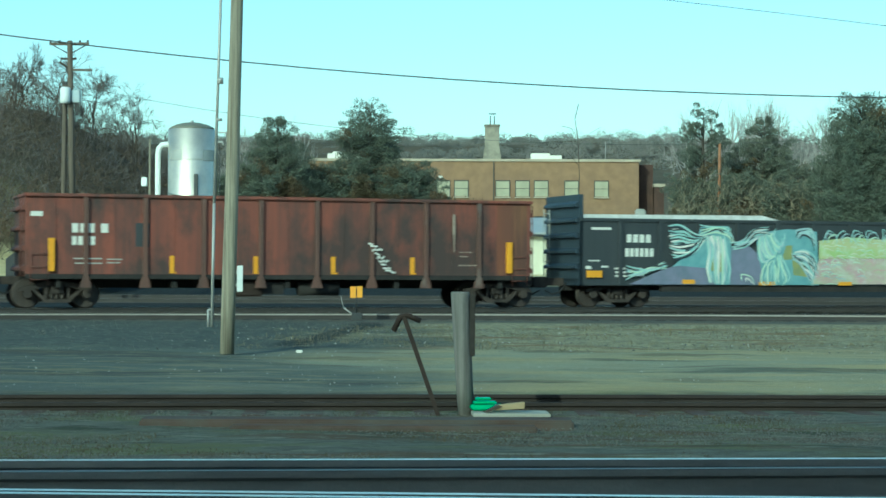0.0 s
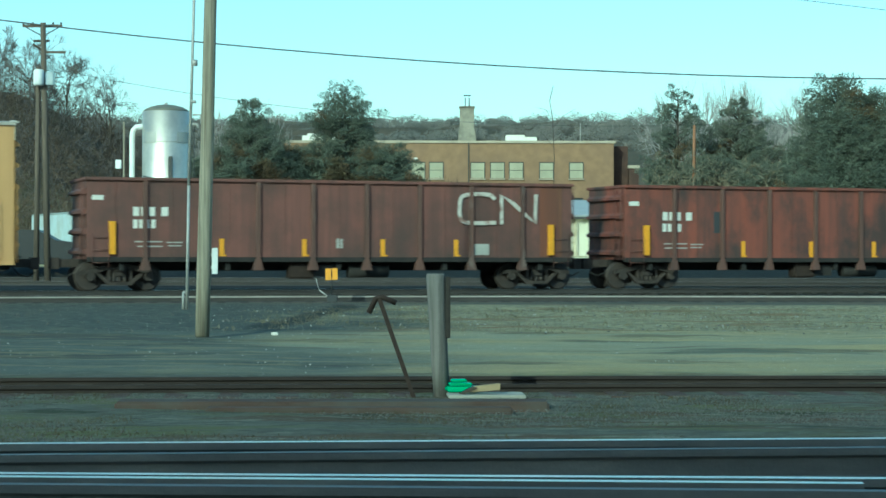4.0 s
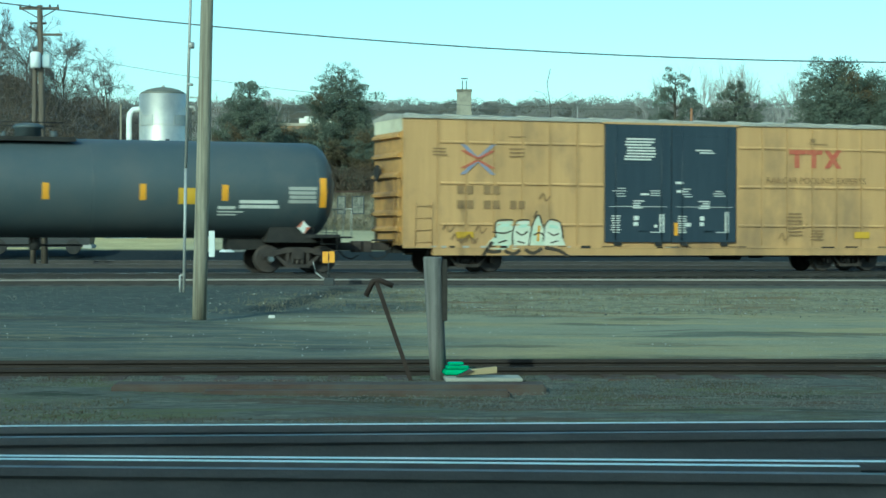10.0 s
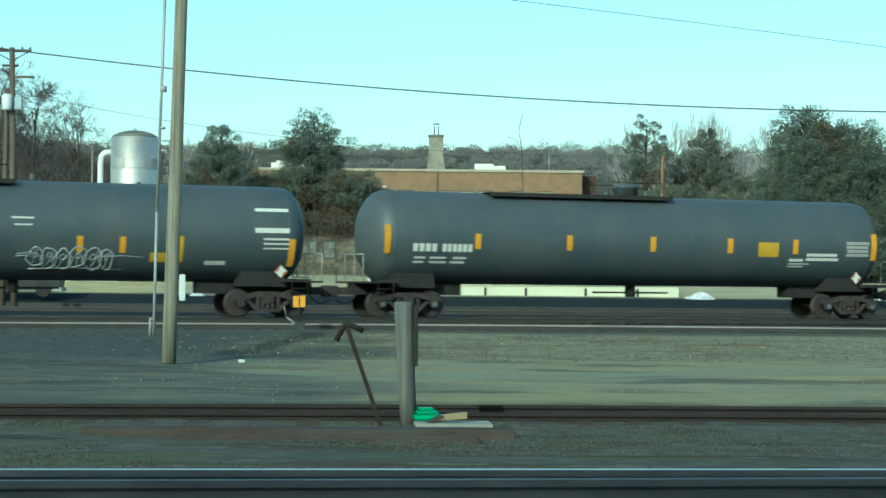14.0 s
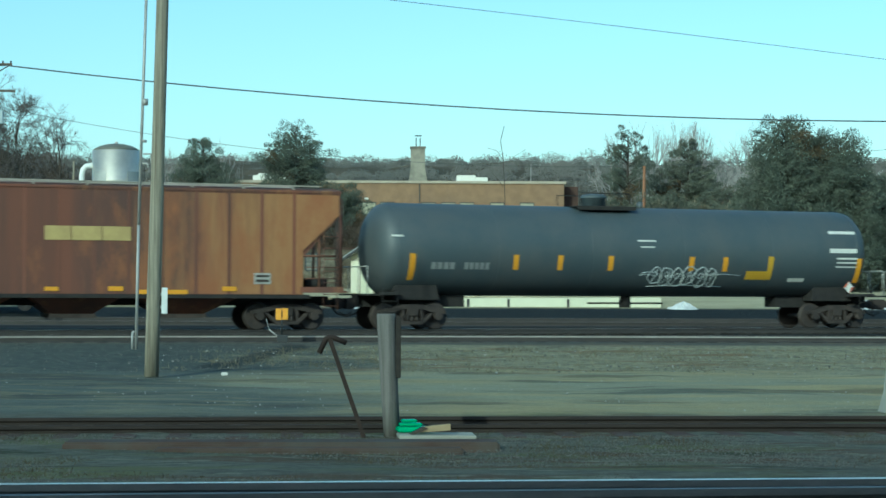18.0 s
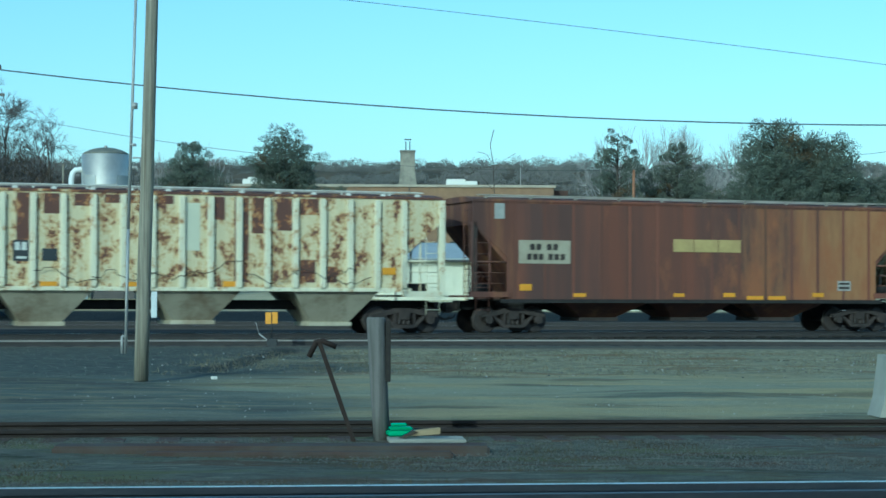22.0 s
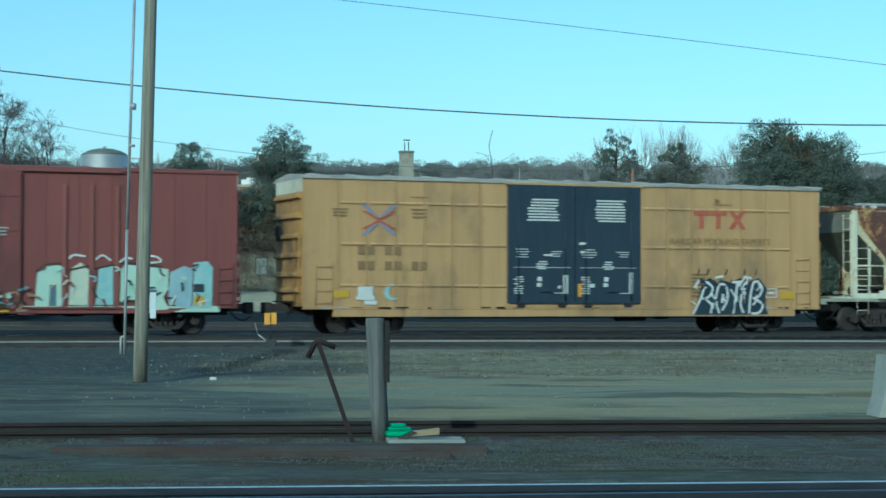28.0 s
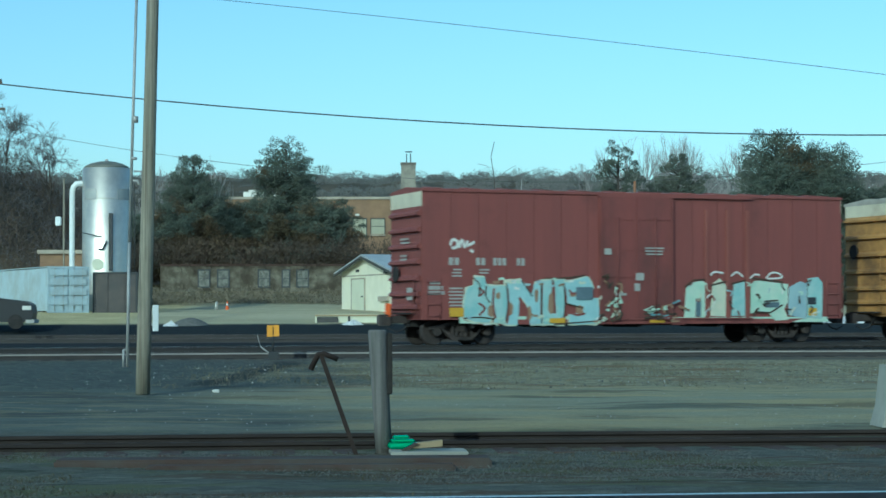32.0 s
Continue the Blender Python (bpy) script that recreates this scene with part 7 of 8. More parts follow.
def old_post():
    p = thing("wooden_post", pose(-0.06, 19.15, -0.34), "grey weathered wooden post with a dark side board", "post")
    part("shaft", shaft(bmesh.new(), [((0.035, 0, 0), 0.083), ((0.01, 0, 0.4), 0.086), ((-0.01, 0, 0.8), 0.09), ((-0.03, 0, 1.22), 0.095), ((-0.03, 0, 1.24), 0.085)]), M["wood"], p)
    part("side_board", boxes([(0.068, 0.118, -0.06, 0.05, 0.6, 1.21)], 0.008), M["tiedark"], p, "dark board nailed to its side")


def bent_iron():
    p = thing("rusty_iron_stand", pose(-0.36, 19.0, -0.33), "leaning rusty iron bar with a forked head", "iron stand")
    part("bar", boxes_along((0.06, 0, 0), (-0.285, 0, 0.98), 0.021, 0.018), M["rusty"], p)
    part("fork", polyline(bmesh.new(), [(-0.39, 0, 0.84), (-0.32, 0, 0.985), (-0.26, 0, 1.0), (-0.12, 0, 0.94)], 0.028, 8), M["rusty"], p)


def boxes_along(a, b, w, d):
    bm = bmesh.new()
    a, b = Vector(a), Vector(b)
    t = (b - a).normalized()
    u = Vector((t.z, 0, -t.x))
    v = Vector((0, 1, 0))
    vs = [bm.verts.new(c + u * i * w + v * j * d) for c in (a, b) for i, j in ((-1, -1), (1, -1), (1, 1), (-1, 1))]
    for f in ((0, 1, 2, 3), (7, 6, 5, 4), (0, 4, 5, 1), (1, 5, 6, 2), (2, 6, 7, 3), (3, 7, 4, 0)):
        bm.faces.new([vs[i] for i in f])
    return bm


def litter():
    t = thing("timber_baulk", pose(-0.95, 17.75, -0.3, 0, 0, 1.5), "old reddish timber baulk half sunk in gravel", "timber")
    part("baulk", boxes([(-2.05, 1.9, -0.3, 0.1, -0.1, 0.05)], 0.02), M["timber"], t)
    part("baulk", boxes([(-1.2, 1.55, -0.62, -0.42, -0.1, 0.02)], 0.02), M["timber"], t)
    b = thing("green_bottle", pose(0.07, 19.0, -0.262, 0, 0, 8), "bright green plastic jug lying on a board", "jug")
    part("jug_body", boxes([(-0.05, 0.26, -0.09, 0.09, 0, 0.05), (-0.03, 0.2, -0.08, 0.08, 0.058, 0.085), (-0.01, 0.15, -0.07, 0.07, 0.094, 0.12)], 0.012), M["greenbottle"], b)
    part("spout", tubes([((0.24, 0, 0.035), (0.38, 0, 0.04), 0.02)], 10), M["greenbottle"], b)
    w = thing("wooden_wedge", pose(0.34, 18.8, -0.272, 0, 0, 6), "pale wooden block with a dark end", "wood block")
    part("block", prism(bmesh.new(), ((-0.1, 0.02), (0.2, 0.04), (0.2, 0.1), (-0.04, 0.075)), -0.05, 0.05), M["board"], w)
    part("dark_end", prism(bmesh.new(), ((-0.2, 0.004), (-0.16, 0.0), (-0.02, 0.06), (-0.06, 0.075)), -0.065, 0.065), M["stencil"], w)
    s = thing("white_board", pose(0.4, 18.85, -0.318, 0, 0, 3), "flat pale board on the gravel", "board")
    part("plank", boxes([(-0.37, 0.38, -0.24, 0.22, 0.01, 0.045)], 0.006), M["concrete"], s)
    g = thing("white_scrap", pose(-2.87, 32.4, -0.27), "scrap of white paper on the gravel", "litter")
    part("sheet", boxes([(-0.05, 0.06, -0.04, 0.05, 0.0, 0.05)], 0.01), M["white"], g)
    q = thing("concrete_block", pose(6.68, 23.2, -0.32), "worn concrete barrier block with faded yellow paint", "barrier")
    part("block", prism(bmesh.new(), ((-0.75, 0), (0.75, 0), (0.68, 0.25), (0.62, 0.74), (-0.62, 0.74), (-0.68, 0.25)), -0.3, 0.3), M["concrete"], q)
    part("yellow_paint", boxes([(-0.56, -0.46, -0.306, -0.301, 0.5, 0.68)]), M["board"], q)


def power_pole():
    p = thing("power_pole", pose(-17.8, 85, -0.2), "pair of wooden power poles with crossarms and a transformer", "utility pole")
    part("shaft", tube(bmesh.new(), (0.24, 0, 0), (0.0, 0, 11.55), 0.15, 0.12, 12), M["darkpole"], p)
    part("second_shaft", tube(bmesh.new(), (-0.3, 0.1, 0), (-0.22, 0.1, 9.6), 0.13, 0.1, 12), M["darkpole"], p)
    part("crossarm", boxes([(-0.9, 0.85, -0.06, 0.06, 11.35, 11.47)]), M["darkpole"], p)
    part("crossarm", boxes([(0.0, 1.0, -0.06, 0.06, 10.2, 10.3)]), M["darkpole"], p)
    part("brace", tubes([((-0.75, 0, 11.35), (0, 0, 10.95), 0.025), ((0.7, 0, 11.35), (0, 0, 10.95), 0.025), ((-0.45, 0, 10.6), (0, 0, 10.3), 0.06), ((-0.4, 0, 10.75), (0.3, 0, 10.75), 0.05)], 6), M["bark"], p)
    for x in (-0.86, -0.45, 0.45, 0.8):
        part("insulator", lathe(bmesh.new(), ((11.47, 0.03), (11.52, 0.05), (11.58, 0.03)), "z", 10, (x, 0, 0)), M["darkmetal"], p)
    part("transformer", lathe(bmesh.new(), ((8.75, 0.2), (8.8, 0.23), (9.4, 0.23), (9.46, 0.15)), "z", 18, (-0.12, -0.3, 0)), M["marker"], p, "pale grey transformer can")
    part("transformer_box", boxes([(0.12, 0.5, -0.2, 0.1, 8.8, 9.35)], 0.03), M["container"], p)


def wires():
    def span(name, f, x0, x1, r, label):
        w = thing(name, pose(0, 0, 0), label, "power line")
        pts = [f(x0 + (x1 - x0) * i / 40) for i in range(41)]
        part("cable", polyline(bmesh.new(), pts, r, 6), M["wire"], w)
    span("power_line", lambda x: (x, 84.9, 9.62 - 0.0645 * x + 0.00147 * x * x), -60, 64, 0.03, "thick black overhead power line")
    span("power_line", lambda x: (x, 40, 7.24 - 0.105 * x - 0.0008 * x * x), -32, 40, 0.006, "thin overhead line near the tracks")
    span("power_line", lambda x: (x, 150, 11.6 - 0.06 * x + 0.0023 * x * x), -40, 40, 0.018, "faint distant overhead line")


def silo():
    p = thing("steel_silo", pose(-17.2, 118.5, 1.0), "tall stainless steel cylindrical tank with domed top", "silo")
    part("shell", lathe(bmesh.new(), ((0, 1.45), (0.2, 1.46), (8.9, 1.46), (8.92, 1.42)), "z", 56), M["stainless"], p)
    part("dome", lathe(bmesh.new(), ((8.92, 1.44), (9.05, 1.3), (9.2, 1.0), (9.32, 0.55), (9.37, 0.1)), "z", 56), M["silocap"], p, "dull olive-grey domed cap")
    part("vent", tubes([((0, 0, 9.3), (0, 0, 9.48), 0.1)], 10), M["galvpipe"], p)
    part("seam", lathe(bmesh.new(), ((7.0, 1.475), (7.05, 1.475)), "z", 56), M["stainless"], p)
    for a0, a1 in ((-62, -24), (28, 76)):
        bm = bmesh.new()
        rows = []
        for i in range(9):
            k = radians(a0 + (a1 - a0) * i / 8 + 8)
            rows.append([bm.verts.new((r * math.sin(k), -r * math.cos(k), z)) for r, z in ((1.485, 6.95), (1.485, 7.6), (1.45, 7.6), (1.45, 6.95))])
        for u, v in zip(rows, rows[1:]):
            for q in range(4):
                bm.faces.new((u[q], u[(q + 1) % 4], v[(q + 1) % 4], v[q]))
        part("patch_plate", bm, M["dullpatch"], p, "dull grey plate wrapped round the shell")
    part("control_panel", boxes([(0.36, 0.6, -1.56, -1.36, 2.6, 6.1)], 0.02), M["darkmetal"], p)
    part("outlet_bracket", polyline(bmesh.new(), [(1.4, -0.2, 8.15), (1.9, -0.2, 8.15), (2.0, -0.2, 7.9)], 0.07), M["galvpipe"], p)
    part("manhole", tubes([((-0.3, -1.5, 3.0), (-0.3, -1.36, 3.0), 0.35)], 24), M["shed"], p)
    part("small_pipe", polyline(bmesh.new(), [(-1.2, -1.5, 4.9), (-0.3, -1.56, 4.7), (-0.1, -1.56, 4.7)], 0.035), M["darkmetal"], p)
    part("small_pipe", polyline(bmesh.new(), [(0.25, -1.56, 4.4), (0.0, -1.56, 3.9), (-0.25, -1.56, 3.9)], 0.05), M["darkmetal"], p)
    pts = [(-2.05, -0.3, 0.0)] + [(-2.05, -0.3, z) for z in (2, 4, 6, 7.4)] + [(-1.98, -0.3, 7.75), (-1.8, -0.3, 7.95), (-1.3, -0.3, 8.0)]
    part("fill_pipe", polyline(bmesh.new(), pts, 0.17, 14), M["marker"], p, "pale bent filling pipe")
    part("side_post", tubes([((-2.6, 0, 0), (-2.6, 0, 8.3), 0.06)], 8), M["polewood"], p)
    part("meter_box", boxes([(-3.1, -2.75, -0.2, 0.1, 5.4, 5.95)], 0.03), M["marker"], p)
    part("ladder_cage", tubes([((1.55, -0.2, 0), (1.55, -0.2, 8.0), 0.03), ((1.75, -0.2, 0), (1.75, -0.2, 8.0), 0.03)] + [((1.55, -0.2, z), (1.75, -0.2, z), 0.02) for z in np.arange(0.5, 8, 0.4)], 6), M["darkmetal"], p)


def container():
    p = thing("shipping_container", pose(-17.86, 108.5, 1.06, 0, 0, 26), "pale blue steel shipping container on the gravel lot", "container")
    W, H, L = 1.2, 2.6, 17.5
    part("frame", boxes([(-W, -W + 0.1, 0, 0.12, 0, H), (W - 0.1, W, 0, 0.12, 0, H), (-W + 0.1, W - 0.1, 0, 0.12, H - 0.12, H), (-W + 0.1, W - 0.1, 0, 0.12, 0, 0.12)]), M["container"], p)
    for a, b in ((-W + 0.1, -0.01), (0.01, W - 0.1)):
        bm = boxes([(a, b, 0.03, 0.09, 0.12, H - 0.12)])
        for z in (0.45, 1.0, 1.55, 2.1):
            box(bm, a + 0.06, b - 0.06, -0.05, 0.03, z, z + 0.34)
        d = part("door_leaf", bm, M["container"], p)
        part("lock_bar", tubes([((x, -0.03, 0.1), (x, -0.03, H - 0.1), 0.022) for x in (a + 0.3, b - 0.3)], 8), M["galvpipe"], d)
    for sx in (-1, 1):
        bm = bmesh.new()
        for i in range(58):
            y = 0.12 + i * (L - 0.2) / 58
            box(bm, *sorted((sx * W, sx * (W - (0.04 if i % 2 else 0.075)))), y, y + (L - 0.2) / 58, 0.1, H - 0.1)
        part("corrugated_side", bm, M["container"], p)
    part("roof", boxes([(-W, W, 0.12, L, H - 0.05, H - 0.004)]), M["container"], p)
    part("back_wall", boxes([(-W, W, L - 0.08, L, 0, H - 0.06)]), M["container"], p)
    for i, dx in enumerate((0.0, 0.22)):
        lb = thing("leaning_plank", pose(-19.55 + dx, 109.0 + 0.9 * (1 - i), 1.06, 0, 9, 0), "old wooden plank leaning on the container", "plank")
        part("plank", boxes([(-0.07, 0.07, -0.03, 0.03, 0.0, 2.1 - 0.3 * i)], 0.01), M["polewood"], lb)
    b = thing("steel_bin", pose(-15.4, 109.6, 1.0, 0, 0, 4), "dark steel waste bin with a lid frame", "waste bin")
    part("bin_body", prism(bmesh.new(), ((-1.12, 0), (1.12, 0), (1.2, 2.25), (-1.2, 2.25)), 0, 1.8), M["binsteel"], b)
    part("rim", boxes([(-1.25, 1.25, -0.05, 1.85, 2.25, 2.36)]), M["darkmetal"], b)
    part("bin_post", boxes([(-1.26, -1.14, -0.06, 0.02, 0, 2.3), (1.14, 1.26, -0.06, 0.02, 0, 2.3)]), M["darkmetal"], b)
    part("bin_rib", boxes([(x, x + 0.08, -0.05, 0.01, 0.1, 2.25) for x in (-0.5, 0.45)]), M["binsteel"], b)
    t = thing("dark_vehicle", pose(-19.4, 95, 0.3, 0, 0, 3), "dark parked pickup with a white lamp", "vehicle")
    part("vehicle_body", prism(bmesh.new(), ((-3.4, 0.3), (2.05, 0.3), (2.12, 0.75), (2.06, 1.15), (1.8, 1.32), (0.3, 1.5), (-0.6, 2.0), (-2.6, 2.03), (-3.4, 1.4)), -0.9, 0.9), M["carblack"], t)
    for x in (-2.3, 1.3):
        part("tyre", tubes([((x, -0.95, 0.33), (x, -0.7, 0.33), 0.36)], 20), M["under"], t)
    part("headlight", boxes([(1.62, 2.05, -0.93, -0.85, 0.9, 1.1)], 0.02), M["white"], t)
    part("bumper", boxes([(1.75, 2.2, -0.92, 0.92, 0.25, 0.45)], 0.03), M["whitedull"], t)
    h = thing("brick_outbuilding", pose(-21, 126, 1.2), "small brick outbuilding with pale eaves", "building")
    part("wall", boxes([(-1.6, 1.6, 0, 4, 0, 3.7)]), M["brick"], h)
    part("roof", boxes([(-1.75, 1.75, -0.2, 4.2, 3.7, 3.95)]), M["stonecap"], h)


def shed():
    p = thing("white_shed", pose(0.5, 108, 0.98, 0, 0, 20), "long cream gabled shed with a pale metal roof", "shed")
    G, H, R, L = 9.4, 2.42, 3.34, 20.0       # gable width, eave, ridge, length; the gable stands at x = 0 and faces -x
    part("wall", cross(bmesh.new(), ((0, 0), (G, 0), (G, H), (G / 2, R), (0, H)), 0, L), M["whitewall"], p)
    for s in (0, 1):
        y0, y1 = (-0.35, G / 2) if s == 0 else (G + 0.35, G / 2)
        z0 = H - 0.07
        part("roof_slope", cross(bmesh.new(), ((y0, z0), (y1, R + 0.02), (y1, R + 0.12), (y0, z0 + 0.1)), -0.4, L + 0.4), M["paleroof"], p, "pale metal roof slope")
        part("barge_board", cross(bmesh.new(), ((y0, z0 - 0.16), (y1, R - 0.12), (y1, R + 0.015), (y0, z0 - 0.005)), -0.44, -0.38), M["trimdark"], p)
    part("eave_gutter", boxes([(-0.4, L + 0.4, -0.42, -0.34, H - 0.2, H - 0.07)]), M["trimdark"], p)
    d = part("door", boxes([(-0.05, -0.004, 5.2, 7.4, 0.05, 2.0)]), M["shed"], p, "plain pale door")
    part("door_handle", boxes([(-0.12, -0.05, 5.4, 5.55, 0.95, 1.05)]), M["darkmetal"], d)
    part("door_frame", boxes([(-0.06, -0.004, 5.05, 5.19, 0, 2.1), (-0.06, -0.004, 7.41, 7.55, 0, 2.1), (-0.06, -0.004, 5.19, 7.41, 2.01, 2.1)]), M["stonecap"], p)
    part("gable_board", boxes([(-0.03, -0.004, 0, G, 2.2, 2.27)]), M["stonecap"], p)
    part("meter_box", boxes([(-0.2, -0.004, 0.9, 2.4, 0.7, 0.98)]), M["stonecap"], p)
    part("gable_lamp", boxes([(-0.15, -0.004, 1.2, 1.6, 2.28, 2.42)]), M["darkmetal"], p)
    part("vent", boxes([(-0.05, -0.004, 6.2, 6.7, 2.45, 2.6)]), M["darkmetal"], p)
    part("corner_pipe", boxes([(0.02, 0.12, -0.12, -0.004, 0, 2.3)]), M["stonecap"], p)
    for x in (4.3, 7.4, 10.8, 14.6, 18.0):
        part("down_pipe", boxes([(x, x + 0.16, -0.14, -0.004, 0, 2.25)]), M["hoppergrey"], p)
    for x in (2.0, 8.6, 12.0):
        part("shed_door", boxes([(x, x + 1.6, -0.05, -0.004, 0.05, 2.05)]), M["whitewall"], p)
    k = thing("loading_ramp", pose(0.6, 99.5, 0.42), "pale concrete ramp with a yellow edge", "ramp")
    part("slab", prism(bmesh.new(), ((-4.3, 0), (13.2, 0), (13.2, 0.6), (-4.3, 0.52)), 0, 2.5), M["shed"], k)
    for x in (-2.6, 0.4, 3.1, 5.2, 8.3, 11.0):
        part("fender_post", boxes([(x, x + 0.12, -0.05, -0.004, 0.0, 0.5)]), M["trimdark"], k)
    part("edge", boxes([(-4.3, -0.6, -0.06, -0.004, 0.44, 0.52)]), M["board"], k)
    # a flat dark plate whose colour stands for the shade in a recess
    part("recess", boxes([(-4.2, -3.1, -0.07, -0.061, 0.05, 0.4)]), M["trimdark"], k)
    m = thing("manhole_ring", pose(-0.1, 97.5, 0.38), "dark tarped pallet beside the shed", "pallet")
    part("bundle", boxes([(-0.4, 0.35, -0.4, 0.4, 0, 0.55)], 0.06), M["binsteel"], m)
    for x, y, z, w in ((-10.9, 97.4, 0.2, 0.7), (-1.7, 98.0, 0.24, 1.0), (14.8, 98.4, 0.36, 1.2), (24.6, 99.0, 0.5, 2.4)):
        s = thing("snow_pile", pose(x, y, z), "low pile of dirty leftover snow", "snow pile")
        random.seed(int(x * 10))
        vs, fs = [], []
        n, r = 18, 7
        for j in range(r):
            for i in range(n):
                a, q = 2 * math.pi * i / n, j / (r - 1)
                vs.append((w * q * math.cos(a) * random.uniform(0.85, 1.1), 0.7 * q * math.sin(a), max(-0.1, 0.42 * (1 - q ** 1.5) * random.uniform(0.6, 1.15)) - 0.08 * q))
        for j in range(r - 1):
            for i in range(n):
                fs.append((j * n + i, j * n + (i + 1) % n, (j + 1) * n + (i + 1) % n, (j + 1) * n + i))
        link_mesh("heap", vs, fs, M["snow"], s)
    for x, y, z in ((-9.75, 118, 1.18),):
        c = thing("traffic_cone", pose(x, y, z), "small orange traffic cone with a white band", "traffic cone")
        part("cone", lathe(bmesh.new(), ((0.0, 0.18), (0.04, 0.18), (0.05, 0.12), (0.56, 0.03)), "z", 14), M["orange"], c)
        part("band", lathe(bmesh.new(), ((0.28, 0.085), (0.42, 0.062)), "z", 14), M["white"], c)
    bo = thing("bollard", pose(-10.4, 118, 1.15), "short faded white bollard on the lot", "bollard")
    part("post", lathe(bmesh.new(), ((0.0, 0.12), (0.5, 0.1), (0.58, 0.04)), "z", 12), M["whitedull"], bo)
    hp = thing("gravel_heap", pose(-10.0, 98.4, 0.35), "low heap of grey gravel at the lot's edge", "gravel heap")
    part("heap", lathe(bmesh.new(), ((-0.1, 1.3), (0.1, 0.95), (0.3, 0.6), (0.42, 0.25), (0.45, 0.05)), "z", 14), M["stone"], hp)


def low_wall():
    p = thing("low_stone_building", pose(-6.5, 145, 2.55), "low weathered building with dark framed windows behind dry grass", "building")
    part("wall", boxes([(-10.5, 6, 0, 5, 0, 2.0)]), M["drywall"], p)
    part("roof", boxes([(-10.6, 6.1, -0.1, 5.2, 2.0, 2.12)]), M["darkbrick"], p)
    for x, w in ((-7.7, 0.95), (-6.25, 0.95), (-3.2, 0.95), (-1.4, 0.65), (-0.3, 0.95), (3.2, 0.95)):
        f = part("window_frame", boxes([(x, x + 0.09, -0.06, 0, 0.36, 1.74), (x + w - 0.09, x + w, -0.06, 0, 0.36, 1.74), (x + 0.09, x + w - 0.09, -0.06, 0, 1.65, 1.74), (x + 0.09, x + w - 0.09, -0.06, 0, 0.36, 0.45), (x + 0.09, x + w - 0.09, -0.05, -0.021, 1.02, 1.06)]), M["gonblack"], p)
        part("pane", boxes([(x + 0.09, x + w - 0.09, -0.02, -0.004, 0.45, 1.65)]), M["dullpane"], f)


def school():
    p = thing("brick_building", pose(0, 190, 3.8), "long tan brick building with a flat roof and square chimney", "building")
    top = 8.4
    part("wall", boxes([(-16.0, 16.69, 0, 24, 0, top)]), M["brick"], p)
    part("coping", boxes([(-16.2, 16.9, -0.15, 24.2, top, top + 0.25)]), M["stonecap"], p, "pale stone coping")
    # the shade on the wing and stack is put into their colour
    part("wing", boxes([(16.7, 18.3, 2.2, 20, 0, top - 0.15)]), M["darkbrick"], p, "recessed wing with its shade put into dark brown brick")
    part("side_stack", boxes([(18.32, 19.3, 1.2, 4, 0, 6.0)]), M["darkbrick"], p)
    part("stack_cap", boxes([(18.25, 19.4, 1.1, 4.1, 6.0, 6.3)]), M["stonecap"], p)
    part("drain_pipe", boxes([(2.3, 2.4, -0.12, 0, 0, top)]), M["trimdark"], p)
    for x in (-8.0, -5.4, -3.3, -1.5, 2.6, 4.55, 6.4, 9.4, 12.35):
        w = part("window", boxes([(x, x + 1.3, -0.06, -0.004, 4.95, 6.45)]), M["blind"], p, "window with a drawn pale blind")
        part("window_frame", boxes([(x - 0.08, x, -0.1, 0, 4.9, 6.55), (x + 1.3, x + 1.38, -0.1, 0, 4.9, 6.55), (x, x + 1.3, -0.1, 0, 6.45, 6.55), (x, x + 1.3, -0.09, -0.06, 5.7, 5.75)]), M["trimdark"], w)
        part("window_sill", boxes([(x - 0.12, x + 1.42, -0.2, 0, 4.78, 4.9)]), M["stonecap"], w)
        part("lower_window", boxes([(x, x + 1.3, -0.05, -0.004, 1.4, 3.0)]), M["glassdark"], p)
    ch = part("chimney", boxes([(1.5, 2.95, 4, 5.5, top, 12.2), (1.42, 3.03, 3.92, 5.58, 12.2, 12.38)], 0.04), M["masonry"], p, "square weathered masonry chimney")
    part("chimney_shoulder", prism(bmesh.new(), ((1.25, top + 0.25), (3.2, top + 0.25), (2.95, top + 1.8), (1.5, top + 1.8)), 3.8, 5.7), M["masonry"], p)
    part("chimney_flue", tubes([((2.05, 4.7, 12.35), (2.05, 4.7, 13.3), 0.05), ((2.45, 4.7, 12.35), (2.45, 4.7, 13.3), 0.05), ((1.9, 4.7, 13.5), (2.6, 4.7, 13.5), 0.06)], 8), M["darkmetal"], ch)
    part("roof_unit", boxes([(6.1, 8.0, 2, 4, top + 0.25, top + 0.95), (8.0, 9.2, 2, 4, top + 0.25, top + 0.75)], 0.05), M["white"], p, "white rooftop unit")
    part("roof_unit", boxes([(-14.2, -12.2, 1, 3, top + 0.25, top + 0.8), (-13.7, -12.9, 1, 3, top + 0.8, top + 1.0), (-11.6, -10.9, 1, 3, top + 0.25, top + 0.75)], 0.05), M["white"], p, "white rooftop unit")
    part("wall_lamp", boxes([(-3.1, -2.7, -0.25, 0, 6.75, 6.95)]), M["white"], p)
    part("roof_mast", tubes([((13.6, 3, top), (13.6, 3, top + 2.2), 0.035)], 6), M["galvpipe"], p)


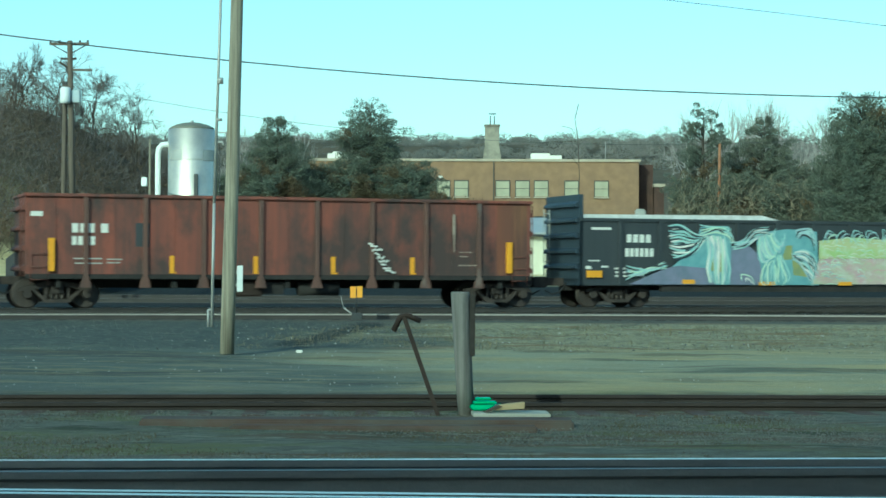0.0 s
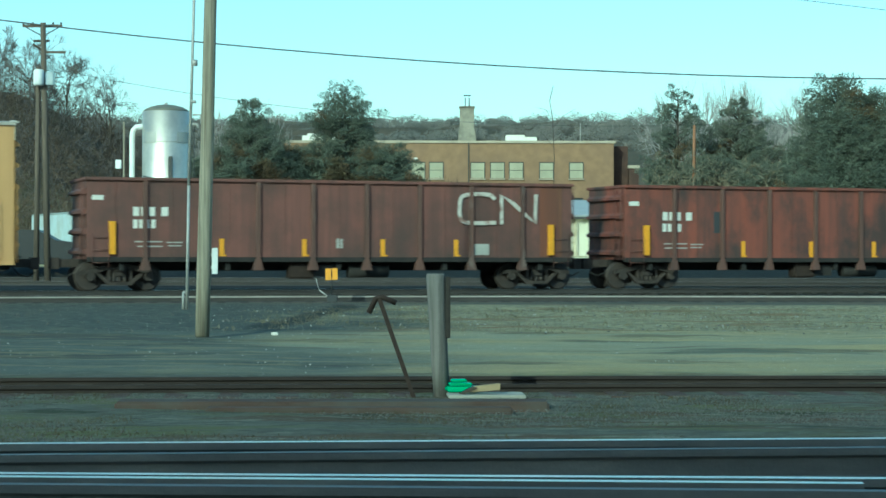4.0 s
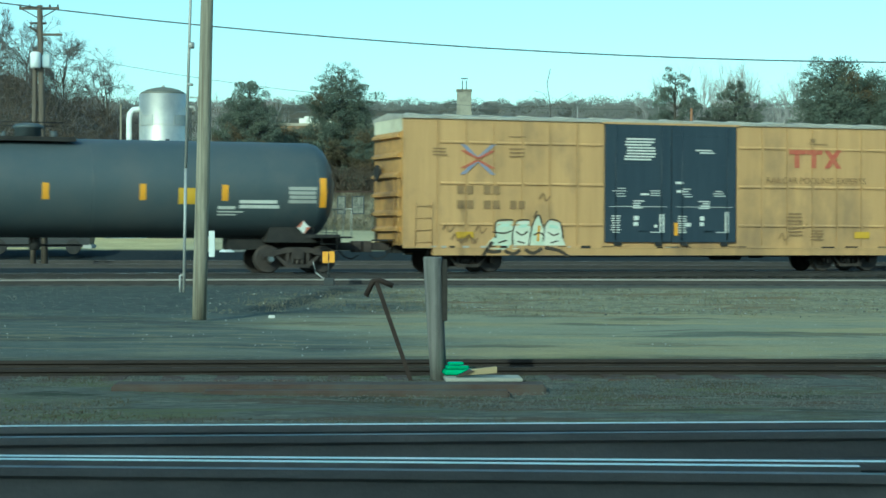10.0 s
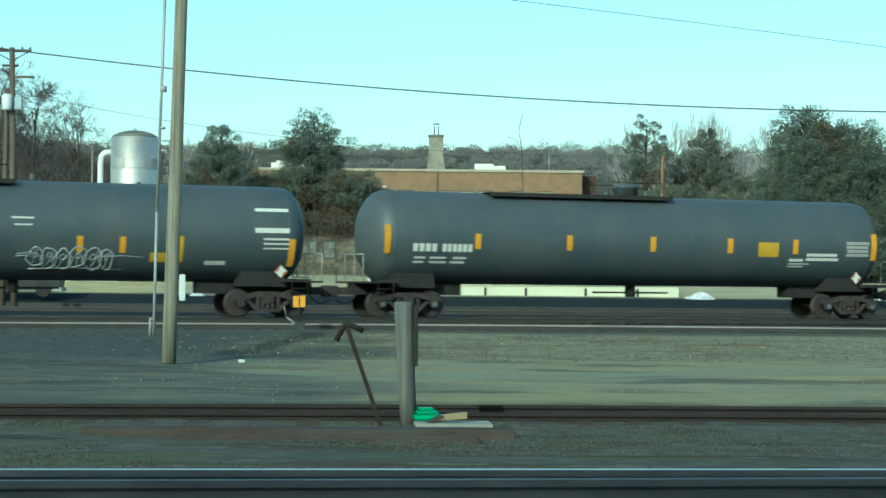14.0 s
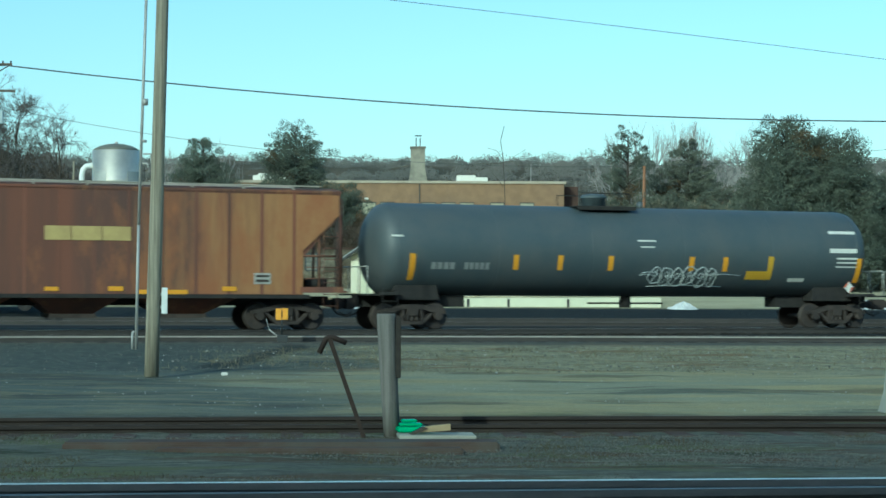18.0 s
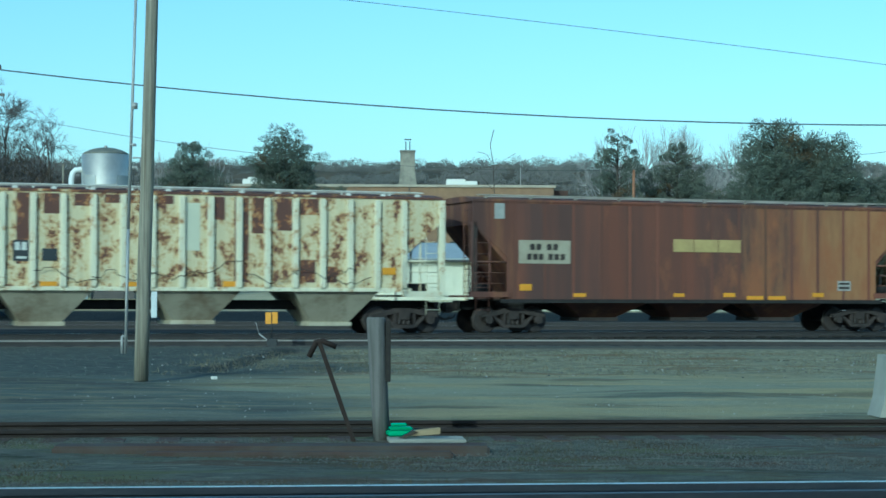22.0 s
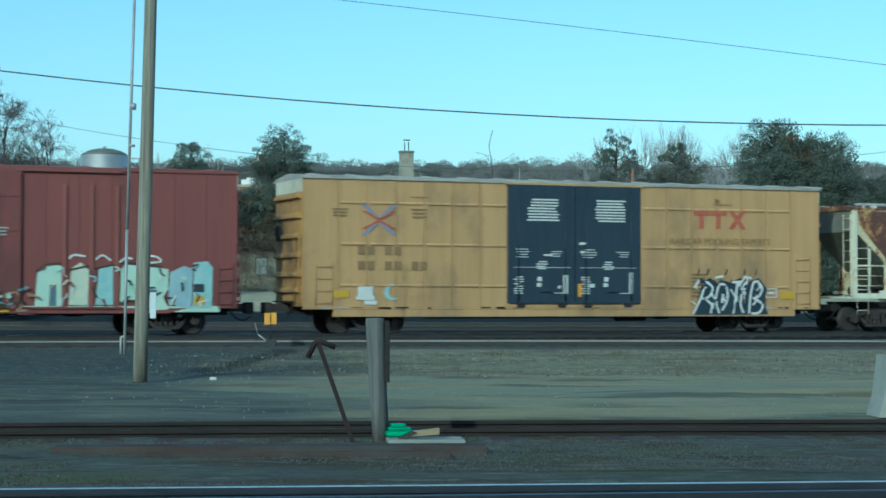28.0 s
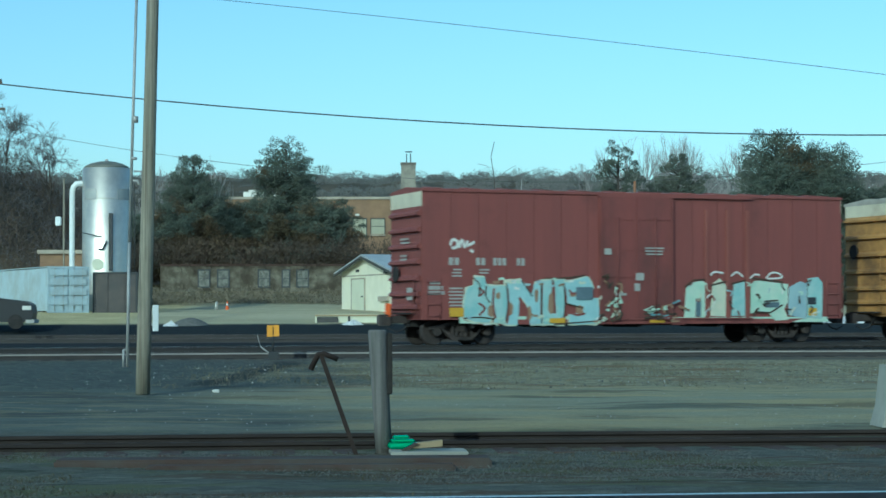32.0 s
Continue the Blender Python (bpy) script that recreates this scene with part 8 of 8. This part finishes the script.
# Added wall, out of view: its height sets how far the foreground shade reaches.
rear = link_mesh("wall_rear", [(x, y, z) for x in (-90, 90) for y in (-34, -30) for z in (-0.2, 20.8)],
                 [(0, 1, 3, 2), (4, 6, 7, 5), (0, 4, 5, 1), (2, 3, 7, 6), (0, 2, 6, 4), (1, 5, 7, 3)], M["brick"])
tagged(rear, "added unseen wall behind the camera that shades the near track", "wall", kind="structure")
utility_pole()
conduit_mast()
switch_stand()
old_post()
bent_iron()
litter()
power_pole()
wires()
silo()
container()
shed()
low_wall()
school()


# ---- plants ----
def triangles(name, pts, length, width, material, parent, rng, label="", up=0.4, way=None):
    n = len(pts)
    d = rng.normal(0, 1, (n, 3))
    d[:, 2] = np.abs(d[:, 2]) * up + 0.1
    if way is not None:
        d = d * 0.35 + way
    d /= np.linalg.norm(d, axis=1)[:, None]
    e = np.cross(d, rng.normal(0, 1, (n, 3)))
    e /= np.linalg.norm(e, axis=1)[:, None]
    ln = (length * rng.uniform(0.6, 1.3, n))[:, None]
    v = np.stack((pts - e * width, pts + e * width, pts + d * ln), 1).reshape(-1, 3)
    return tagged(link_mesh(name, v.tolist(), np.arange(3 * n).reshape(-1, 3).tolist(), material, parent, label), kind="stuff")


def conifer(x, y, h, profile, seed, label, brown=0.0, gaps=0.0, name="pine_tree", lump=0.5, paint="needles"):
    """An evergreen whose limbs end in tufted pads. profile: (metres below the top, half width) from top to foot; gaps: the share of pads left out high up."""
    rng = np.random.default_rng(seed)
    z0 = ground_z(x, y)
    p = thing(name, pose(x, y, z0 - 0.1), label, "tree")
    part("trunk", tube(bmesh.new(), (0, 0, 0), (0.1, 0, h - 0.5), 0.24, 0.05, 10), M["bark"], p)
    ds, ws = [a for a, b in profile], [b for a, b in profile]
    limbs, pads, sizes = bmesh.new(), [(0.05, 0, h - 0.35), (0.0, 0, h - 0.8)], [0.5, 0.7]
    d, turn = 0.25, rng.uniform(0, 6)
    while d < h - 0.5:
        w = float(np.interp(d, ds, ws))
        for k in range(int(4 + w * 3.2)):
            if rng.uniform() < gaps * (1.25 - d / h):
                continue
            turn += 2.4 + rng.uniform(-0.5, 0.5)
            ln = w * rng.uniform(0.7, 1.1)
            zc = h - d + rng.uniform(-0.25, 0.25)
            tip = Vector((math.cos(turn) * ln, math.sin(turn) * ln, zc + 0.12 * ln))
            root = Vector((0, 0, max(0.3, zc - 0.35 * ln)))
            tube(limbs, root, tip, 0.04, 0.012, 4)
            n = max(1, int(ln / 0.6))
            for j in range(n):
                o = root.lerp(tip, 1 - 0.85 * j / n * rng.uniform(0.8, 1.1))
                pads.append((o.x + rng.normal(0, 0.15), o.y + rng.normal(0, 0.15), o.z + rng.normal(0, 0.12)))
                sizes.append(lump * rng.uniform(0.65, 1.25) * (1 if w > 1.2 else 0.8))
        d += 0.5
    tagged(part("branchwork", limbs, M["bark"], p), kind="stuff")
    per = 120
    pads = np.array(pads)
    # whole boughs turn brown, more of them lower down
    tone = np.array([noise.noise((a * 0.45 + seed, b * 0.45, e * 0.6)) for a, b, e in pads]) * 0.75 + 0.45
    dry = np.repeat(tone < brown * np.clip(1.1 - pads[:, 2] / (h * 0.72), 0.0, 0.8), per)
    c, sz = np.repeat(pads, per, 0), np.repeat(np.array(sizes), per)
    v = rng.normal(0, 1, c.shape)
    v /= np.linalg.norm(v, axis=1)[:, None]
    pts = c + v * (sz * rng.uniform(0.4, 1.0, len(sz)))[:, None] * np.array((1, 1, 0.75))
    v[:, 2] += 0.45
    triangles("crown", pts[~dry], 0.13, 0.034, M[paint], p, rng, "dense tufted needles", 0.6, v[~dry])
    if dry.sum() > 10:
        triangles("lower_crown", pts[dry], 0.13, 0.034, M["needles_brown"], p, rng, "browning lower foliage", 0.6, v[dry])
    return p


def bare_tree(x, y, h, seed, label="leafless grey tree with fine branching twigs", spread=0.55, levels=5, r0=None, name="bare_tree", twigs="twig", half=None):
    """half: the half width of the crown of a tree that is then just h high."""
    rng = np.random.default_rng(seed)
    p = thing(name, pose(x, y, ground_z(x, y) - 0.15), label, "tree")
    segs = [[], []]

    def grow(a, d, ln, r, lv):
        b = a + d * ln
        segs[0 if lv < 2 else 1].append((a, b, r, r * 0.66))
        if lv >= levels:
            return
        for k in range(2 + (rng.uniform() < 0.35) + (lv == 0)):
            t = Vector(rng.normal(0, 1, 3))
            nd = (d + t * spread * rng.uniform(0.5, 1.0) + Vector((0, 0, 0.05))).normalized()
            grow(a.lerp(b, rng.uniform(0.55, 1.0)), nd, ln * rng.uniform(0.6, 0.9), r * 0.66, lv + 1)

    r0 = r0 or h * 0.013
    grow(Vector((0, 0, 0)), Vector((rng.normal(0, 0.05), 0, 1)).normalized(), h * 0.33, r0, 0)
    if half:
        kz = h / max(b.z for a, b, ra, rb in segs[1])
        kx = half / sorted(math.hypot(b.x, b.y) for a, b, ra, rb in segs[1])[-len(segs[1]) // 40]
        grown = lambda v: Vector((v.x * kx, v.y * kx, v.z * kz))
        segs = [[(grown(a), grown(b), ra, rb) for a, b, ra, rb in rows] for rows in segs]
    for name2, rows, nn in (("trunk", segs[0], 7), ("branchwork", segs[1], 3)):
        vs, fs = [], []
        for a, b, ra, rb in rows:
            w = (b - a).normalized()
            u = w.orthogonal().normalized()
            v = w.cross(u)
            o = len(vs)
            for c, r in ((a, max(ra, 0.014)), (b, max(rb, 0.01))):
                for i in range(nn):
                    k = 2 * math.pi * i / nn
                    vs.append(c + (u * math.cos(k) + v * math.sin(k)) * r)
            for i in range(nn):
                fs.append((o + i, o + (i + 1) % nn, o + nn + (i + 1) % nn, o + nn + i))
        tagged(link_mesh(name2, vs, fs, M["bark"] if name2 == "trunk" else M[twigs], p), kind="stuff" if name2 == "branchwork" else "")
    ends = [(b, (b - a).normalized()) for a, b, ra, rb in segs[1] if rb < r0 * 0.1]
    if ends:
        pts = np.repeat(np.array([tuple(b) for b, w in ends]), 3, 0)
        way = np.repeat(np.array([tuple(w) for b, w in ends]), 3, 0)
        triangles("twigwork", pts, h * 0.045, 0.008, M[twigs], p, rng, "fine twigs", 1.0, way * 0.45)
    return p


def brush(name, spots, material, label, category, per, size, length, width, seed, height=1.0):
    """A tangle of thin dry stems and twigs."""
    rng = np.random.default_rng(seed)
    c = np.array([(x, y, ground_z(x, y) + z) for x, y, z in spots])
    pts = np.repeat(c, per, 0) + rng.normal(0, 1, (len(c) * per, 3)) * np.array((size, size, size * height))
    return tagged(triangles(name, pts, length, width, material, None, rng, up=1.2), label, category, kind="stuff")


def plants():
    cone = lambda w, k: ((0, 0.3), (0.8, 0.24 * w), (2.0, 0.46 * w), (3.4, 0.68 * w), (5.5, 0.9 * w), (k, w))
    bush = lambda w, k: ((0, 0.4 * w), (0.8, 0.68 * w), (2.0, 0.9 * w), (k, w))
    conifer(-15.3, 152, 10.3, ((0, 0.4), (0.95, 1.1), (2.2, 1.75), (3.5, 2.5), (6, 3.5), (10, 4.1)), 1, "dark spruce with a blunt top, browning lower down", 0.95, 0.05, "spruce_tree")
    conifer(-19.0, 153, 5.6, bush(2.8, 5), 12, "short bushy dark evergreen", 0.8, 0.0, "spruce_tree")
    conifer(-8.2, 156, 11.5, ((0, 0.9), (0.5, 1.55), (1.4, 1.8), (2.3, 2.2), (2.8, 3.4), (3.2, 2.3), (4.3, 2.4), (5.4, 3.6), (6.8, 4.5), (11, 4.6)), 2, "broad dark pine with an uneven open top", 0.8, 0.12)
    conifer(-11.6, 155, 6.6, bush(3.0, 6), 13, "bushy pine with browning foliage", 0.9)
    conifer(-4.7, 154, 6.6, bush(2.9, 6), 14, "bushy pine beside the brick building", 1.0)
    conifer(18.1, 150, 11.2, ((0, 0.4), (0.9, 1.0), (1.8, 1.9), (3.4, 1.9), (4.6, 1.5), (6, 2.6), (10.5, 2.9)), 3, "thin dark pine with see-through crown", 0.6, 0.5, lump=0.42)
    conifer(23.6, 155, 10.4, cone(4.2, 10), 4, "grey-green spruce with a pointed sparse crown", 0.7, 0.15, "spruce_tree", 0.42, "needles_grey")
    conifer(26.5, 130, 11.9, ((0, 0.9), (0.9, 1.4), (1.6, 1.8), (2.5, 2.4), (4.5, 2.9), (11, 3.1)), 5, "large dense dark green pine", -1.0, 0.0, lump=0.66)
    conifer(28.6, 132.5, 10.9, ((0, 1.0), (0.8, 1.7), (2, 2.3), (4.5, 2.8), (10, 3.0)), 25, "dense dark green pine between two larger ones", -1.0, 0.0, lump=0.66)
    conifer(30.2, 131, 10.8, ((0, 1.1), (0.5, 1.6), (1.3, 2.0), (2.6, 2.5), (4.5, 2.9), (10, 3.2)), 6, "large dense dark green pine with a rounded top", -1.0, 0.0, lump=0.66)
    conifer(34.6, 136, 8.2, bush(2.3, 7.5), 7, "dense dark green pine tree", 0.5)
    conifer(38.4, 133, 9.0, bush(3.2, 8), 8, "dense dark green pine tree", 0.5)
    conifer(24.2, 133, 7.6, bush(1.0, 7), 18, "small dark pine beside a larger one", 0.5, 0.3)
    conifer(20.4, 146, 6.2, bush(2.6, 5), 15, "low bushy evergreen, browning", 0.9, 0.2, paint="needles_grey")
    conifer(28.5, 140, 6.0, bush(3.2, 5.5), 16, "low bushy dark evergreen shrub", 0.8)
    conifer(23.6, 143, 5.4, bush(2.8, 5), 21, "low bushy evergreen, browning", 0.7, 0.15, paint="needles_grey")
    conifer(17.8, 148, 5.4, bush(2.3, 5), 22, "low bushy evergreen, browning", 0.9, 0.2, paint="needles_grey")
    conifer(25.8, 149, 6.6, bush(2.8, 6), 23, "grey-green bushy spruce with dense needles", 0.7, 0.25, "spruce_tree", 0.5, "needles_grey")
    for i, (x, y, h, w) in enumerate(((-32.4, 185, 9.6, 3.9), (-37.0, 188, 7.0, 3.6), (-39.8, 186, 6.0, 3.2), (-41.5, 192, 7.0, 3.2), (-44, 188, 6.5, 2.6), (-46.5, 194, 7.0, 2.8), (-49, 189, 6.2, 2.6),
                                      (-52, 195, 7, 3), (-56, 192, 7, 3), (-60, 195, 7, 3), (-29.4, 181, 6.4, 2.4), (-34.4, 196, 7.6, 2.6), (-26.6, 178, 5.5, 2.2), (-37, 178, 6.2, 2.4), (-43, 180, 5.6, 2.4))):
        bare_tree(x, y, h, 30 + i, levels=7, spread=0.62, half=w, label="leafless grey tree with a rounded crown of fine twigs")
    for i, (x, y, h, w) in enumerate(((-21.8, 190, 11.7, 3.5), (-16.7, 190, 12.3, 3.9), (19.8, 172, 12.0, 3.0), (21.6, 170, 12.8, 3.1), (23.9, 174, 13.6, 3.7), (25.1, 170, 13.2, 3.3), (27.6, 176, 12.4, 3.1), (28.5, 172, 12.4, 3.3),
                                      (30.4, 174, 12.5, 3.5), (31.7, 168, 13.0, 3.5), (32.4, 177, 12.6, 3.5), (36.5, 172, 10, 3.5), (22.8, 180, 13.4, 3.5), (26.6, 182, 13.0, 3.5))):
        bare_tree(x, y, h, 60 + i, "tall leafless tree with pale fine twigs", 0.5, 6, twigs="paletwig", half=w)
    t = thing("sapling", pose(9.3, 165, ground_z(9.3, 165)), "thin leafless sapling with a few side twigs", "tree")
    part("trunk", polyline(bmesh.new(), [(0, 0, 0), (0.1, 0, 6), (-0.05, 0, 9.3), (-0.3, 0, 10.9), (0.0, 0, 12.2)], 0.03, 6), M["bark"], t)
    for pts in (((-0.05, 0, 9.2), (-0.6, 0, 10.1), (-1.4, 0, 10.3)), ((0.0, 0, 8.6), (0.9, 0, 9.6), (1.9, 0, 10.2)), ((0.1, 0, 6.8), (-0.7, 0, 7.8), (-1.1, 0, 8.2)), ((0.05, 0, 7.4), (0.8, 0, 8.0), (1.3, 0, 8.1))):
        part("twig", polyline(bmesh.new(), pts, 0.018, 5), M["bark"], t)
    t = thing("dead_trunk", pose(18.9, 146, ground_z(18.9, 146)), "bare reddish dead trunk", "tree")
    part("trunk", tube(bmesh.new(), (0, 0, 0), (0.05, 0, 8.3), 0.17, 0.1, 8), M["deadwood"], t)
    rng = np.random.default_rng(77)
    # brush on the left slope, round the building, and along the lot
    s = [(rng.uniform(-72, -19), rng.uniform(126, 226), rng.uniform(0.1, 2.6)) for _ in range(3600)]
    brush("hillside_brush", s, M["brush"], "tangled brown leafless brush on the slope", "brush", 26, 0.7, 0.6, 0.03, 5, 0.7)
    s = [(rng.uniform(-66, -19), rng.uniform(132, 205), rng.uniform(0.2, 1.6)) for _ in range(1500)]
    brush("hillside_saplings", s, M["twig"], "grey leafless saplings all over the slope", "saplings", 9, 0.7, 2.0, 0.02, 25, 0.5)
    s = [(rng.uniform(-22, 2), rng.uniform(134, 142), rng.uniform(0, 0.3)) for _ in range(420)]
    brush("dry_shrubs", s, M["palebrush"], "dry grass and low shrubs on the bank", "shrubs", 22, 0.45, 0.28, 0.03, 6, 0.35)
    # bushes that hang over the roof of the low building
    s = [(rng.uniform(-22, 2), rng.uniform(144.7, 151), rng.uniform(1.8, 3.4)) for _ in range(380)]
    brush("roadside_bushes", s, M["brush"], "dark tangled bushes over the low building", "bushes", 26, 0.55, 0.4, 0.03, 26, 0.6)
    s = [(rng.uniform(15.5, 42), rng.uniform(140, 168), rng.uniform(0.2, 5.0)) for _ in range(1250)]
    s = [q for q in s if q[0] > 0.105 * q[1] + 0.4]
    brush("brown_undergrowth", s, M["palebrush"], "brown leafless undergrowth between the trees", "brush", 24, 0.6, 0.6, 0.03, 7)
    s = [(rng.uniform(-16, -9), rng.uniform(152, 175), rng.uniform(0.2, 3.5)) for _ in range(260)]
    brush("brown_undergrowth", s, M["brush"], "brown leafless undergrowth between the trees", "brush", 24, 0.6, 0.6, 0.03, 8)
    # distant woods on the ridge: rounded leafless crowns that overlap
    cs, way = [], []
    for i in range(1500):
        x, y = rng.uniform(-175, 215), 420 + 220 * rng.uniform() ** 0.55
        r = rng.uniform(1.7, 3.4) * (1.5 if y > 575 and rng.uniform() < 0.3 else 1.0)
        hh = rng.uniform(0.6, 1.15) * r
        v = rng.normal(0, 1, (250, 3))
        v /= np.linalg.norm(v, axis=1)[:, None]
        v[:, 2] = np.abs(v[:, 2])
        cs.append(np.array((x, y, ground_z(x, y) + rng.uniform(0.2, 1.7))) + v * np.array((r, r, hh)) * rng.uniform(0.6, 1.0, (250, 1)))
        way.append(v)
    tagged(triangles("ridge_woods", np.concatenate(cs), 0.34, 0.15, M["farwood"], None, rng, up=1.2, way=np.concatenate(way) * 0.8), "hazy leafless woods along the distant ridge", "woods", kind="stuff")


plants()


def stones():
    """Loose ballast and gravel: small faceted stones."""
    rng = np.random.default_rng(9)
    def field(name, n, x0, x1, y0, y1, lo, hi, label, rock="stone"):
        x, y = rng.uniform(x0, x1, n), rng.uniform(y0, y1, n)
        s = rng.uniform(lo, hi, n) * rng.uniform(0.6, 1.2, n)
        z = np.interp(y, PY, PZ) + s * 0.15
        o = np.array(((1, 0, 0), (0, 1, 0), (-1, 0, 0), (0, -1, 0), (0, 0, 0.8), (0, 0, -0.8)))
        v = (o[None] * s[:, None, None] * rng.uniform(0.6, 1.2, (n, 6, 1)) + np.stack((x, y, z), 1)[:, None]).reshape(-1, 3)
        f = np.array(((0, 1, 4), (1, 2, 4), (2, 3, 4), (3, 0, 4), (1, 0, 5), (2, 1, 5), (3, 2, 5), (0, 3, 5)))
        fs = (f[None] + 6 * np.arange(n)[:, None, None]).reshape(-1, 3)
        tagged(link_mesh(name, v.tolist(), fs.tolist(), M[rock]), label, "gravel", kind="stuff")
    field("ballast_stones", 12000, -3.4, 3.4, 7.3, 12.6, 0.008, 0.024, "loose grey ballast stones round the near track")
    field("gravel_stones", 34000, -5, 5.5, 11.8, 19.4, 0.004, 0.012, "loose gravel with dry stems between the tracks")
    field("track_edge_stones", 16000, -4.2, 4.6, 10.6, 13.4, 0.004, 0.011, "fine grey stones at the edge of the near ballast")
    field("road_stones", 450, -8, 9, 22.5, 34, 0.006, 0.016, "scattered pale stones on the packed road", "palestone")
    field("shoulder_stones", 3500, -13, 15, 34, 50.5, 0.01, 0.028, "coarse grey stones on the ballast shoulder")
    field("bright_stones", 300, -6, 15, 34, 50, 0.012, 0.032, "scattered bright limestone pieces on the shoulder", "palestone")


def verge_grass():
    """Short dry stems and weeds in the gravel between the tracks."""
    rng = np.random.default_rng(19)
    c = np.stack((rng.uniform(-5, 5.5, 260), rng.uniform(12.8, 19.6, 260)), 1)
    c = np.array([q for q in c if noise.noise((q[0] * 0.7, q[1] * 0.9, 3)) > -0.05])
    pts = np.repeat(c, 40, 0) + rng.normal(0, 0.16, (len(c) * 40, 2))
    pts = np.column_stack((pts, np.interp(pts[:, 1], PY, PZ) + 0.005))
    tagged(triangles("dry_stems", pts, 0.035, 0.004, M["weedmat"], None, rng, up=1.5), "short dry stems in the gravel between the tracks", "grass", kind="stuff")
    c = np.stack((rng.uniform(-4.5, 14, 200), rng.uniform(34, 49, 200)), 1)
    pts = np.repeat(c, 22, 0) + rng.normal(0, 0.25, (200 * 22, 2))
    pts = np.column_stack((pts, np.interp(pts[:, 1], PY, PZ) + 0.005))
    tagged(triangles("dry_stems", pts, 0.1, 0.008, M["drygrass"], None, rng, up=1.5), "sparse dry grass on the ballast shoulder", "grass", kind="stuff")


stones()
verge_grass()


# ---- what moves ----
def gone(t):
    """Metres that the train has gone along its track at t seconds, counted from 9 s."""
    return -45.429 + 4.96397 * t + 0.0117001 * t * t - 0.00010862 * t ** 3


def motions():
    for ob, s in CARS:
        walk(ob, [(t, pose(*(CENTRE + ALONG * (s + gone(t))), 0, 0, 19.34)) for t in [k * 1.0 for k in range(33)]])
    for w in WHEELS:
        x, y, z = w.location
        rows, t = [], 0.0
        while t < 32.001:
            rows.append((t, pose(x, y, z, 0, math.degrees((gone(t) - gone(0)) / 0.43) % 360, 0)))
            t += 0.1
        walk(w, rows)


motions()
